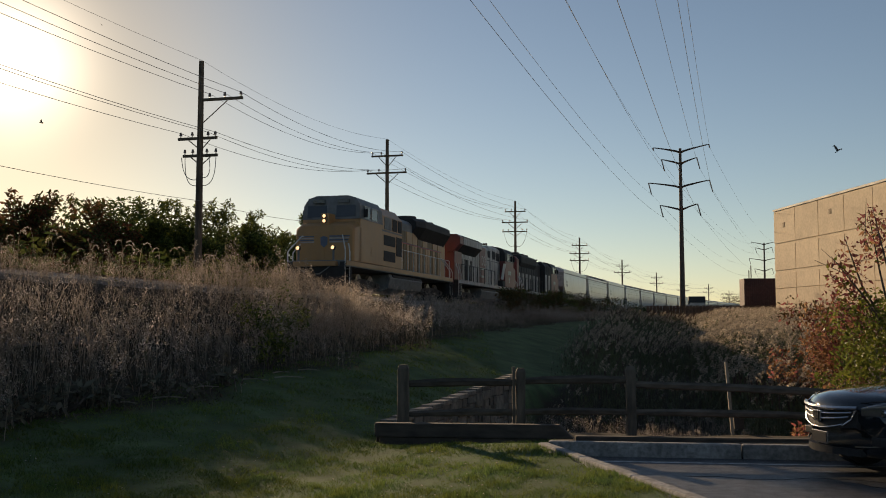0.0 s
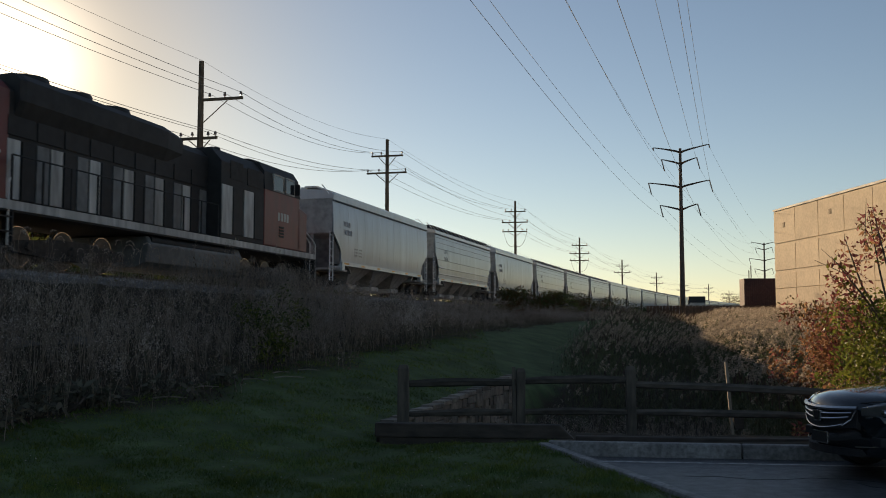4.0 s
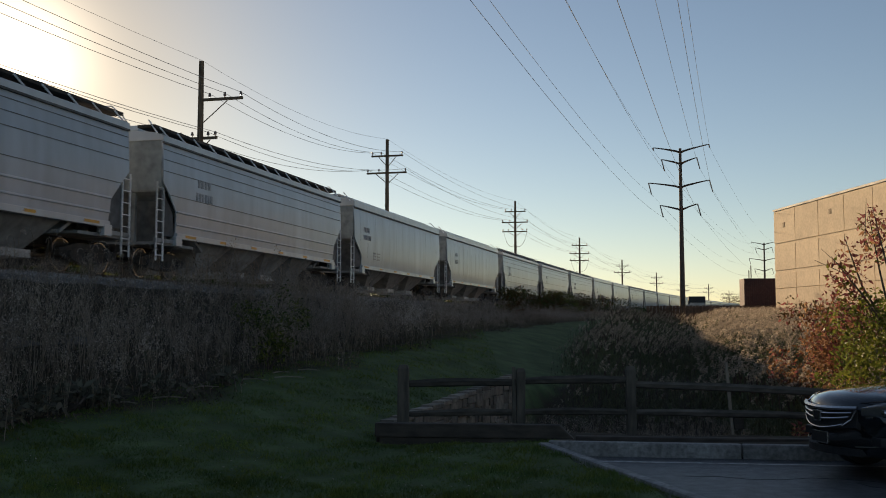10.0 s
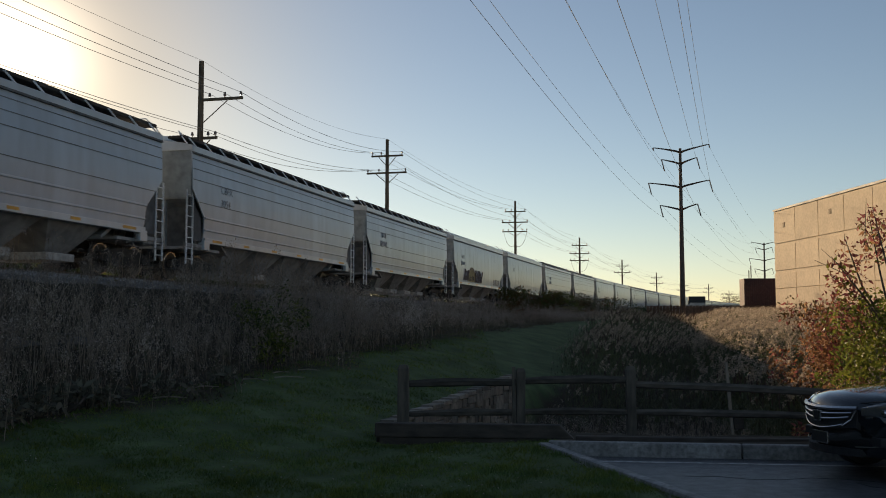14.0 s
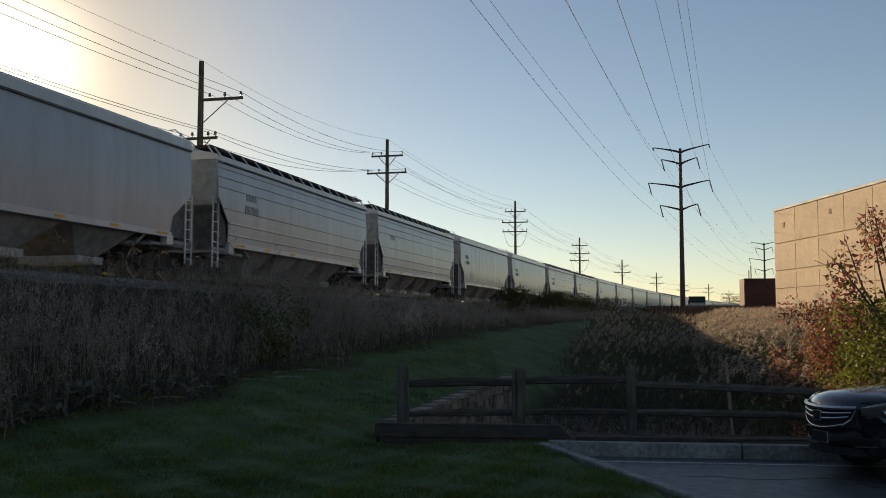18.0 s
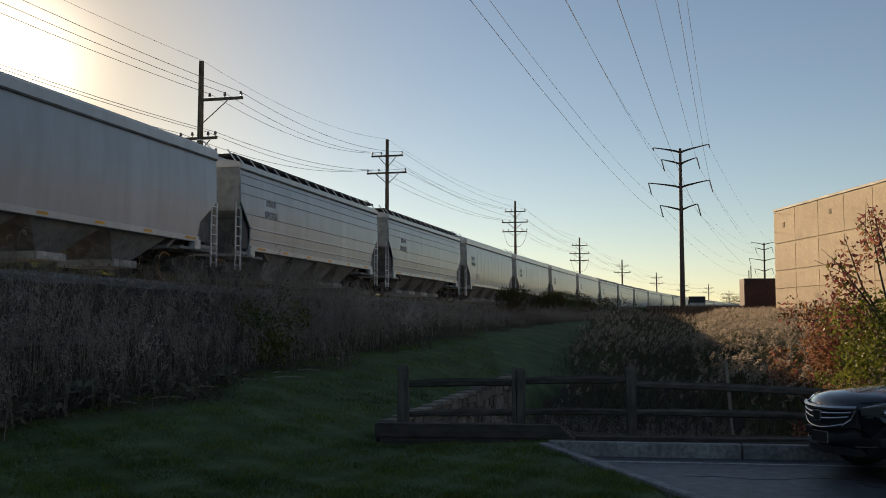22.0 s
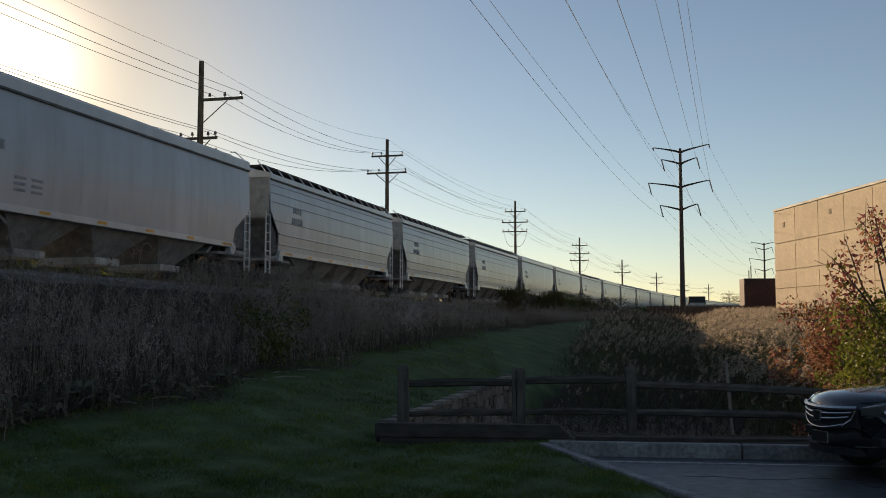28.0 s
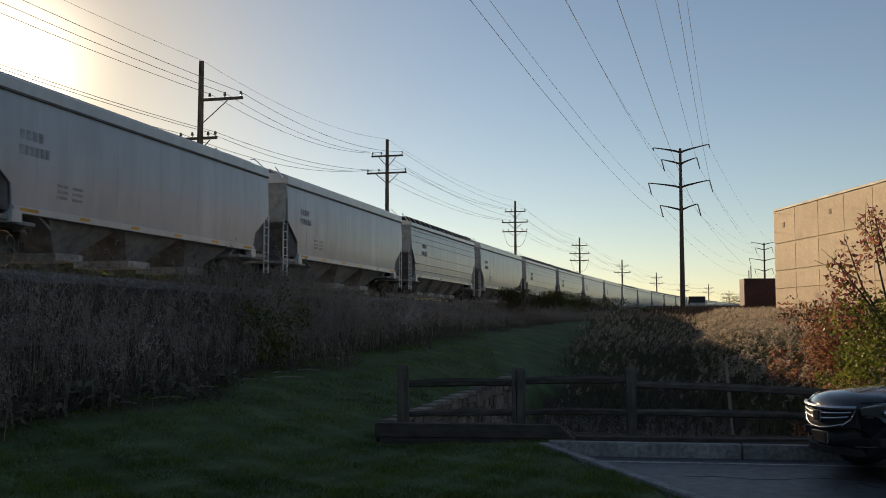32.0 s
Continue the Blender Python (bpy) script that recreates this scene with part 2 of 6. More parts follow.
def smooth01(a, b, v):
    t = np.clip((v - a) / (b - a), 0, 1)
    return t * t * (3 - 2 * t)


def ground_z(x, y):
    x, y = np.asarray(x, float), np.asarray(y, float)
    s, d = beside(x, y)
    rise = np.interp(s, [-30, 0, 11, 18, 24, 44, 80, 124, 400], [0, 0.1, 0.38, 0.74, 1.0, 1.6, 2.05, 2.3, 2.4])
    floor = np.interp(s, [0, 20, 45, 62, 90, 130, 400], [0, 0, 0.25, 0.95, 1.7, 2.1, 2.3])
    out = np.interp(s, [0, 22, 45, 90], [12.6, 13.5, 15.5, 22])
    z = rise + (floor - rise) * smooth01(8.2, out, d)
    bank = smooth01(7.6, 4.1, d) * smooth01(-9.5, -4.6, d)
    behind = smooth01(0, -5, d)
    z = z * (1 - behind) + 1.7 * behind
    z = z + (2.8 - z) * bank
    # the drainage ditch behind the fence
    right_of_wall = (x + 0.95) * 0.940 - (y - 17.0) * 0.340
    ditch = smooth01(-0.25, 0.1, right_of_wall) * smooth01(17.1, 18.3, y + 0.1 * (x - 3)) * smooth01(30, 25, y)
    z = z - 0.95 * ditch
    # the lawn stands level with the kerb tops
    to_kerb = (x - 1.5) * 0.975 + (y - 14.3) * 0.224
    verge = smooth01(-3.5, -0.4, to_kerb) * smooth01(15.7, 14.5, y) * smooth01(-20, 2, y)
    z = z + 0.15 * verge
    # level under the car park
    lot = smooth01(-0.2, 0.2, (x - 1.55) + (y - 14.3) * 0.23) * smooth01(14.6, 14.35, y + (x - 1.5) * 0.15)
    z = z * (1 - lot) - 0.08 * lot
    rough = 0.03 * np.sin(x * 1.3 + 0.7 * y) * np.sin(y * 0.9 - x * 0.4) + 0.02 * np.sin(2.9 * x) * np.sin(2.3 * y + 1)
    return z + rough * (1 - lot) * smooth01(12, 20, np.hypot(x, y)) * smooth01(3.9, 4.8, np.abs(d))


def axis(parts_):
    return np.unique(np.concatenate([np.linspace(a, b, n) for a, b, n in parts_]))


gx = axis([(-2500, -300, 12), (-300, -60, 22), (-60, -22, 30), (-22, 22, 150), (22, 60, 45), (60, 300, 30), (300, 2500, 12)])
gy = axis([(-600, -60, 8), (-60, 6, 16), (6, 32, 90), (32, 90, 80), (90, 300, 60), (300, 3500, 22)])
GX, GY = np.meshgrid(gx, gy)
gm = Shape()
gm.v = np.stack([GX.ravel(), GY.ravel(), ground_z(GX, GY).ravel()], 1).tolist()
w = len(gx)
gm.f = [(j * w + i, j * w + i + 1, (j + 1) * w + i + 1, (j + 1) * w + i) for j in range(len(gy) - 1) for i in range(w - 1)]
gme = bpy.data.meshes.new("ground")
gme.from_pydata(gm.v, [], gm.f)
gme.shade_smooth()
litter = gme.attributes.new("litter", "FLOAT", "POINT")
LS, LD = beside(GX.ravel(), GY.ravel())
wet = ((GX.ravel() + 0.95) * 0.940 - (GY.ravel() - 17.0) * 0.340 > 0) & (GY.ravel() > 17.6) & (GX.ravel() < 60) & (LD > 12.6)
behind_kerb = (GX.ravel() > 1.7) & (GY.ravel() + 0.145 * (GX.ravel() - 1.5) > 14.45) & (GY.ravel() < 18.5) & (GX.ravel() < 12)
bare = np.clip((9.2 + 0.5 * np.sin(LS * 0.9) - LD) * 1.6, 0, 1) + wet * 1.0 + behind_kerb
litter.data.foreach_set("value", np.clip(bare, 0, 1).astype(np.float32))
gme.materials.append(LAWN)
tagged(new("ground", gme), "mown green lawn rising to the railway bank", "ground", kind="structure")


def ribbon(name, stations, section, material, label, category):
    """A long sheet or beam along the line: section is a closed ring of (off, z)."""
    s_ = Shape()
    rings = []
    for s in stations:
        rings.append([(*track(s, o)[:2], z) for o, z in section])
    s_.loft(rings)
    return tagged(part(name, s_, material), label, category, kind="structure")


LONG = [-60, -40, -20, 0, 12, 25, 37] + [37 + 12 * i for i in range(1, 38)]
ribbon("track_bed", LONG, [(-4.6, 2.4), (-2.5, 3.08), (2.5, 3.08), (4.3, 2.86), (6.1, 1.5), (6.1, 0.9)], BALLAST, "grey crushed stone railway ballast bed", "track bed")
for side in (-0.7525, 0.7525):
    ribbon("rail", LONG, [(side - 0.07, 3.12), (side - 0.07, 3.135), (side - 0.012, 3.16), (side - 0.012, 3.25), (side - 0.036, 3.26),
                          (side - 0.036, 3.285), (side + 0.036, 3.285), (side + 0.036, 3.26), (side + 0.012, 3.25), (side + 0.012, 3.16),
                          (side + 0.07, 3.135), (side + 0.07, 3.12)], RAIL_STEEL, "rusty steel rail on wooden sleepers", "rail")

# ---- car park ----
def slab(name, pts, z, material, label, category, thick=0.06):
    s_ = Shape().prism(pts, "z", z - thick, z)
    return tagged(part(name, s_, material), label, category, kind="structure")


slab("car_park", [(1.46, 14.34), (2.58, 9.75), (4.66, 0.2), (11.6, -30), (60, -30), (60, 5.4), (9.6, 13.2)], 0.0, ASPHALT,
     "dark cracked asphalt of the car park", "car park")


def kerb_run(name, a, b, width, height, n, label):
    a, b = Vector(a), Vector(b)
    d = (b - a) / n
    side = Vector((-d.y, d.x)).normalized() * width
    for i in range(n):
        p, q = a + d * i + d * 0.003, a + d * (i + 1) - d * 0.003
        s_ = Shape().prism([tuple(p), tuple(q), tuple(q + side), tuple(p + side)], "z", -0.15, height)
        tagged(part("kerb", s_, CONCRETE, bevel=0.025), label, "kerb", "kerb stones", kind="structure")


kerb_run("kerb", (1.50, 14.32), (9.5, 13.16), 0.16, 0.20, 3, "grey concrete kerb along the lawn and fence")
kerb_run("kerb", (1.50, 14.32), (2.62, 9.75), -0.15, 0.19, 3, "pale concrete kerb between lawn and asphalt")
kerb_run("kerb", (2.62, 9.75), (4.7, 0.2), -0.15, 0.19, 3, "pale concrete kerb between lawn and asphalt")
kerb_run("kerb", (4.7, 0.2), (11.64, -30.0), -0.15, 0.19, 8, "pale concrete kerb between lawn and asphalt")
TAR = mat("tar_filled_crack", (0.012, 0.012, 0.013), 0.5, var=0.2, scale=20)


def crack(pts, width):
    left, right = [], []
    for i, p in enumerate(pts):
        q, r = pts[max(i - 1, 0)], pts[min(i + 1, len(pts) - 1)]
        d = Vector((r[0] - q[0], r[1] - q[1])).normalized()
        k = width * (0.6 + 0.4 * math.sin(i * 2.1))
        left.append((p[0] - d.y * k, p[1] + d.x * k))
        right.append((p[0] + d.y * k, p[1] - d.x * k))
    slab("pavement_crack", left + right[::-1], 0.004, TAR, "dark tar-filled crack in the asphalt", "crack", 0.003)


for start, step, n_, turn in (((3.1, 10.6), 0.35, 16, -0.05), ((4.4, 9.9), 0.3, 12, 0.35), ((3.0, 12.4), 0.4, 14, -0.12), ((4.9, 11.9), 0.3, 10, -0.9), ((5.2, 10.3), 0.35, 10, 0.1)):
    run = [start]
    for k in range(n_):
        a_ = turn + 0.5 * math.sin(k * 1.7 + start[0])
        run.append((run[-1][0] + step * math.cos(a_), run[-1][1] + step * math.sin(a_)))
    crack(run, 0.012)
for a, b in (((2.1, 13.72), (9.5, 12.7)), ((5.2, 11.45), (10.5, 10.8))):
    d = Vector((b[0] - a[0], b[1] - a[1])).normalized()
    nrm = Vector((-d.y, d.x)) * 0.05
    pts = [(a[0] - nrm.x, a[1] - nrm.y), (b[0] - nrm.x, b[1] - nrm.y), (b[0] + nrm.x, b[1] + nrm.y), (a[0] + nrm.x, a[1] + nrm.y)]
    slab("stall_line", pts, 0.005, PAINT_LINE, "worn white painted stall line", "road marking", 0.003)

# ---- office building ----
def building():
    b = thing("office_building", "tan tilt-up concrete building with grooved panels", "building", m=pose(30.3, 90.0, 0, 0, 0, 0))
    ang = math.atan2(-122, 1750)
    d = Vector((-math.sin(ang), -math.cos(ang), 0))
    nrm = Vector((-d.y, d.x, 0))
    nrm = nrm if nrm.x > 0 else -nrm
    rot = Matrix(((d.x, nrm.x, 0, 0), (d.y, nrm.y, 0, 0), (0, 0, 1, 0), (0, 0, 0, 1)))
    levels = [1.5, 3.52, 4.9, 6.42, 8.88, 11.95]
    part("core_wall", Shape().box(-0.0, 75, 0.0, 40, 1.5, 11.9), TILT_UP, b, at=rot)
    pw = 4.5
    for i in range(12):
        for j in range(5):
            reveal = lambda q: 0.13 if q in (3, 4) else 0.03
            s_ = Shape().box(i * pw + 0.035, (i + 1) * pw - 0.035, -0.06, -0.001, levels[j] + reveal(j), levels[j + 1] - reveal(j + 1))
            part("wall_panel", s_, TILT_UP, b, at=rot, bevel=0.012)
    for i, z in ((0, 10.35), (2, 10.55), (5, 10.5)):
        part("wall_vent", Shape().box(i * pw + 2.0, i * pw + 2.4, -0.09, -0.05, z, z + 0.42), WALL_SLOT, b, "dark wall slot", at=rot)
    for i in range(12):
        part("coping", Shape().box(i * pw + 0.004, (i + 1) * pw - 0.004, -0.14, 0.3, 11.95, 12.12), COPING, b, "pale metal roof edge", at=rot)


building()

# ---- train ----
CAR = 17.9
WHEEL_R = 0.457


def wheel_mesh(name, r, gauge=0.75):
    s_ = Shape()
    for sg in (-1, 1):
        y0 = sg * (gauge + 0.055)
        prof = [(r * 0.16, 0.04), (r * 0.3, 0.03), (r * 0.8, -0.015), (r * 0.86, 0.0), (r, 0.0), (r, 0.1), (r + 0.028, 0.11), (r + 0.028, 0.135),
                (r * 0.86, 0.135), (r * 0.8, 0.06), (r * 0.3, 0.1), (r * 0.16, 0.13)]
        rings = []
        for k in range(20):
            a = 2 * math.pi * k / 20
            rings.append([(p * math.cos(a), y0 - sg * q, p * math.sin(a)) for p, q in prof])
        rings.append(rings[0])
        s_.loft(rings, cap=False)
    s_.cyl((0, -1.05, 0), (0, 1.05, 0), 0.085, n=10)
    return to_mesh(name, s_, WHEEL_STEEL, smooth=True)


def rim_mesh(name, r, gauge=0.75):
    s_ = Shape()
    for sg in (-1, 1):
        y = sg * (gauge + 0.058)
        outer = [(r * math.cos(a), y, r * math.sin(a)) for a in [2 * math.pi * k / 24 for k in range(24)]]
        inner = [(0.965 * x, y, 0.965 * z) for x, y, z in outer]
        outer2 = [(x, y - sg * 0.02, z) for x, y, z in outer]
        s_.loft([inner, outer, outer2], cap=False)
    return to_mesh(name, s_, TREAD)


WHEELS = {}


def truck(parent, x, axles, r, name="truck", length=2.7):
    """A wheel truck: cast side frames, bolster, springs, and its turning wheelsets."""
    t = part(name, Shape().box(-0.22, 0.22, -1.05, 1.05, 0.42, 0.68), TRUCK_STEEL, parent, at=pose(x, 0, 0), bevel=0.03)
    half = length / 2
    for sg in (-1, 1):
        poly = [(-half, 0.40), (-half, 0.62), (-half + 0.3, 0.66), (-0.55, 0.80), (0.55, 0.80), (half - 0.3, 0.66), (half, 0.62), (half, 0.40),
                (half - 0.35, 0.36), (0.45, 0.24), (-0.45, 0.24), (-half + 0.35, 0.36)]
        part("side_frame", Shape().prism(poly, "y", sg * 0.93, sg * 1.09), TRUCK_STEEL, t, bevel=0.02)
        s_ = Shape()
        for dx in (-0.14, 0.0, 0.14):
            s_.cyl((dx, sg * 1.11, 0.28), (dx, sg * 1.11, 0.56), 0.06, n=8)
        part("spring_nest", s_, TRUCK_STEEL, t)
        for ax in axles:
            part("bearing_cap", Shape().cyl((ax, sg * 1.08, r), (ax, sg * 1.17, r), 0.13, 0.11, n=10), TRUCK_STEEL, t)
    key = round(r, 3)
    if key not in WHEELS:
        WHEELS[key] = (wheel_mesh("wheelset", r), rim_mesh("rim", r))
    for ax in axles:
        wh = part("wheelset", WHEELS[key][0], None, t, "worn steel wheelset with bright rims", at=pose(ax, 0, r))
        wh["roll"] = key
        # the polished rims ride in the wheelset's own mesh space
        if len(wh.data.materials) == 1:
            me = wh.data
            bm = bmesh.new()
            bm.from_mesh(me)
            bm.from_mesh(WHEELS[key][1])
            bm.faces.ensure_lookup_table()
            total_f = len(bm.faces)
            for f in list(bm.faces)[total_f - len(WHEELS[key][1].polygons):]:
                f.material_index = 1
            bm.to_mesh(me)
            bm.free()
            me.materials.append(TREAD)
    return t


def coupler(parent, x, sg):
    s_ = Shape().box(x - 0.5 if sg > 0 else x - 0.05, x + 0.05 if sg > 0 else x + 0.5, -0.09, 0.09, 0.78, 0.98)
    s_.box(x - 0.18, x + 0.12, -0.17, 0.17, 0.73, 1.04)
    part("coupler", s_, TRUCK_STEEL, parent, bevel=0.03)
    hose = Shape().tube([(x - sg * 0.4, 0.35, 0.85), (x - sg * 0.2, 0.34, 0.5), (x, 0.2, 0.38), (x + sg * 0.08, 0.05, 0.5)], 0.025)
    part("air_hose", hose, TRUCK_STEEL, parent)


def ladder(parent, x0, x1, y, z0, z1, rungs, label="white steel ladder"):
    s_ = Shape()
    for x in (x0, x1):
        s_.box(x - 0.022, x + 0.022, y - 0.022, y + 0.022, z0, z1)
    for k in range(rungs):
        z = z0 + (z1 - z0) * (k + 0.5) / rungs
        s_.box(min(x0, x1), max(x0, x1), y - 0.014, y + 0.014, z - 0.014, z + 0.014)
    part("ladder", s_, WHITE_STEEL, parent, label)


SIDE = 1.6
EAVE = 4.38


def side_y(z):
    """The side sheets belly outwards between sill and eave."""
    t = (z - 1.42) / (EAVE - 1.42)
    return SIDE - 0.03 + 0.075 * 4 * t * (1 - t)


def hopper(kind):
    """A covered hopper car, wheels on the rail at z = 0, its leading end towards +x."""
    flat = kind == "H"
    label = "grey covered hopper car with horizontal side seams" if flat else "grey covered hopper car with smooth vertical-jointed sides"
    c = thing("hopper_car", label, "freight car", "covered hopper cars of the train")
    e, low, cut = 7.98, 1.42, 2.72
    # half-length of the side sheet at each height
    steps = [(low, e - 0.9), (2.1, e - 0.85), (2.25, e - 0.7), (cut - 0.1, e - 0.35), (cut + 0.25, e), (EAVE, e)] if flat else [(low, e - 1.2), (1.95, e - 1.1), (cut, e), (EAVE, e)]
    inset = 0.9 if flat else 1.2
    levels = sorted({z for z, _ in steps} | {low + (EAVE - low) * k / 9 for k in range(1, 9)})
    reach = lambda z: float(np.interp(z, [q[0] for q in steps], [q[1] for q in steps]))
    for sg in (-1, 1):
        y1 = sg * SIDE
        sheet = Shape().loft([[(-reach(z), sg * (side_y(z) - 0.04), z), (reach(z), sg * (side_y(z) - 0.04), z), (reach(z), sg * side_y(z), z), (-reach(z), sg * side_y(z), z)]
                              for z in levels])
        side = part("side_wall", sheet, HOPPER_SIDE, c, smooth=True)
        s_ = Shape()
        if flat:
            for z in (2.06, 1.66):
                xe, ys = reach(z) - 0.02, side_y(z)
                rib = Shape().prism([(sg * (ys - 0.01), z), (sg * (ys + 0.04), z + 0.03), (sg * (ys + 0.04), z + 0.06), (sg * (ys - 0.01), z + 0.1)], "x", -xe, xe)
                part("side_rib", rib, HOPPER_GREY, side, "pressed stiffening rib")
            for z in (3.98, 3.66, 3.3, 2.58):
                xe, ys = reach(z) - 0.02, side_y(z)
                s_.box(-xe, xe, *sorted((sg * (ys - 0.01), sg * (ys + 0.01))), z, z + 0.024)
        else:
            for k in range(-6, 7):
                rows = [z for z in levels if z > (1.55 if abs(k) < 6 else 2.4) and z < EAVE - 0.1]
                s_.loft([[(k * 1.19 - 0.005, sg * (side_y(z) - 0.01), z), (k * 1.19 + 0.005, sg * (side_y(z) - 0.01), z), (k * 1.19 + 0.005, sg * (side_y(z) + 0.003), z),
                          (k * 1.19 - 0.005, sg * (side_y(z) + 0.003), z)] for z in rows])
        tagged(part("weld_seams", s_, SEAM_DARK if flat else HOPPER_GREY, side), kind="stuff")
        # eave angle and side sill
        part("eave_rail", Shape().box(-e, e, *sorted((y1 - sg * 0.03, y1 + sg * 0.05)), EAVE - 0.21, EAVE - 0.15), END_DARK, c)
        part("eave_panel", Shape().box(-e, e, *sorted((y1 - sg * 0.05, y1 + sg * 0.03)), EAVE - 0.15, EAVE + (0.03 if flat else 0.14)), HOPPER_GREY, c)
        part("side_sill", Shape().box(-e + inset, e - inset, *sorted((y1 - sg * 0.12, y1 + sg * 0.045)), low - 0.16, low + 0.02), HOPPER_GREY, c,
             "pale grey side sill", bevel=0.015)
        for x in (-6.2, -3.6, -1.1, 1.4, 3.9, 6.2):
            wdt = 0.45 if abs(x) < 6 else 0.7
            part("reflector", Shape().box(x - wdt / 2, x + wdt / 2, *sorted((y1 + sg * 0.045, y1 + sg * 0.05)), low - 0.10, low - 0.02), REFLECTOR, c,
                 "yellow reflective strip")
        for ex in (-1, 1):
            # end corner: black gusset plate, jacking pad, ladders, sill step
            gp = [(ex * (e - 0.02), cut + 0.1), (ex * (e - inset + 0.12), 2.05), (ex * (e - inset + 0.02), 1.3), (ex * (e - 0.15), 1.3)]
            part("corner_gusset", Shape().prism(gp, "y", sg * 1.49, sg * 1.53), END_DARK, c, "black end gusset plate")
            part("jacking_pad", Shape().box(*sorted((ex * (e - inset - 0.3), ex * (e - inset + 0.08))), *sorted((sg * 1.42, sg * 1.66)), 1.02, 1.34), HOPPER_GREY, c, bevel=0.02)
            ladder(c, ex * (e - 0.18), ex * (e + 0.22), sg * 1.55, 0.5, 2.95 if flat else 2.75, 7)
            s_ = Shape().box(*sorted((ex * (e - 1.3), ex * (e + 0.3))), *sorted((sg * 1.5, sg * 1.56)), 1.08, 1.2)
            part("end_sill", s_, HOPPER_DARK, c)
    # roof: a low crown between the eaves
    n = 10
    lip = 0.0 if flat else 0.12
    arc = [(1.62 * math.cos(math.pi * k / n), EAVE + lip + 0.24 * math.sin(math.pi * k / n)) for k in range(n + 1)]
    part("roof", Shape().prism(arc + [(-1.62, EAVE - 0.1), (1.62, EAVE - 0.1)], "x", -e - 0.02, e + 0.02), HOPPER_GREY, c, smooth=True)
    s_ = Shape()
    wy, wz = (1.05, 0.34) if flat else (0.55, 0.44)
    for sg in (-1, 1):
        s_.box(-e - 0.1, e + 0.1, sg * wy - 0.3, sg * wy + 0.3, EAVE + wz - 0.05, EAVE + wz + 0.04)
    part("running_board", s_, TRUCK_STEEL if flat else GALV, c, "dark roof walkway grating")
    for sg in (-1, 1):
        s_ = Shape()
        for k in range(-7, 8):
            s_.cyl((k * 1.1 - 0.12, sg * 1.56, EAVE + 0.02 + lip), (k * 1.1 + 0.12, sg * (wy + 0.32), EAVE + wz), 0.026 if flat else 0.012, n=4)
        tagged(part("bracket", s_, WHITE_STEEL, c), kind="stuff")
        for ex in (-1, 1):
            loop = Shape().tube([(ex * (e - 0.3), sg * 1.0, EAVE + 0.5), (ex * (e - 0.05), sg * 1.05, EAVE + 0.56), (ex * (e + 0.12), sg * 1.3, EAVE + 0.3),
                                 (ex * (e + 0.1), sg * 1.45, EAVE + 0.1)], 0.022)
            part("roof_grab", loop, WHITE_STEEL, c)
    for k in range(5):
        x = -6.0 + 3.0 * k
        hs = Shape().box(x - 1.3, x + 1.3, -0.3, 0.3, EAVE + 0.38, EAVE + 0.55)
        part("roof_hatch", hs, HOPPER_GREY, c, bevel=0.03)
    for ex in (-1, 1):
        part("end_wall", Shape().box(*sorted((ex * (e - 0.08), ex * (e - 0.02))), -1.56, 1.56, cut, EAVE + 0.1), END_GREY, c)
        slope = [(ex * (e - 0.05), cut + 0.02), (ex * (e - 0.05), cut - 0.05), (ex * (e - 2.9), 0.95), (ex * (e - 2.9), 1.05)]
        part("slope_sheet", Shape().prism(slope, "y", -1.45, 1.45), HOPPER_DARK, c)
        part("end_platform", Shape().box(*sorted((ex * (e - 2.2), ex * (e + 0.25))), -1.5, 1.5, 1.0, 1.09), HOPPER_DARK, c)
        for y in (-0.55, 0.55):
            part("end_post", Shape().box(*sorted((ex * (e - 0.2), ex * (e - 0.08))), y - 0.06, y + 0.06, 1.09, cut), HOPPER_DARK, c)
        part("centre_sill", Shape().box(*sorted((ex * (e - 3.2), ex * 8.5)), -0.32, 0.32, 0.72, 1.0), TRUCK_STEEL, c)
        coupler(c, ex * 8.9, ex)
        part("end_bulkhead", Shape().box(*sorted((ex * (e - 0.5), ex * (e - 0.44))), -1.48, 1.48, 1.09, cut - 0.02), END_DARK, c, "grimy dark end bulkhead")
    part("brake_cylinder", Shape().cyl((-7.2, 0.7, 1.32), (-6.6, 0.7, 1.32), 0.2, n=12), HOPPER_DARK, c, smooth=True)
    tank = Shape().cyl((6.5, -0.6, 1.4), (7.3, -0.6, 1.4), 0.24, n=12)
    part("air_tank", tank, HOPPER_DARK, c, smooth=True)
    nch = 4 if flat else 3
    span = 10.6 / nch
    for k in range(nch):
        xc = (k - (nch - 1) / 2) * span
        top, bot = span * 0.5, 0.42
        rings = [[(xc - top, -1.52, low), (xc + top, -1.52, low), (xc + top, 1.52, low), (xc - top, 1.52, low)],
                 [(xc - bot, -0.75, 0.42), (xc + bot, -0.75, 0.42), (xc + bot, 0.75, 0.42), (xc - bot, 0.75, 0.42)]]
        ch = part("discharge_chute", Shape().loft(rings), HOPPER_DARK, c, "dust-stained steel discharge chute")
        part("outlet_gate", Shape().box(xc - 0.62, xc + 0.62, -0.95, 0.95, 0.26, 0.47), GALV, ch, "pale outlet gate frame", bevel=0.015)
    truck(c, 6.95, (0.89, -0.89), WHEEL_R)
    truck(c, -6.95, (0.89, -0.89), WHEEL_R)
    return c


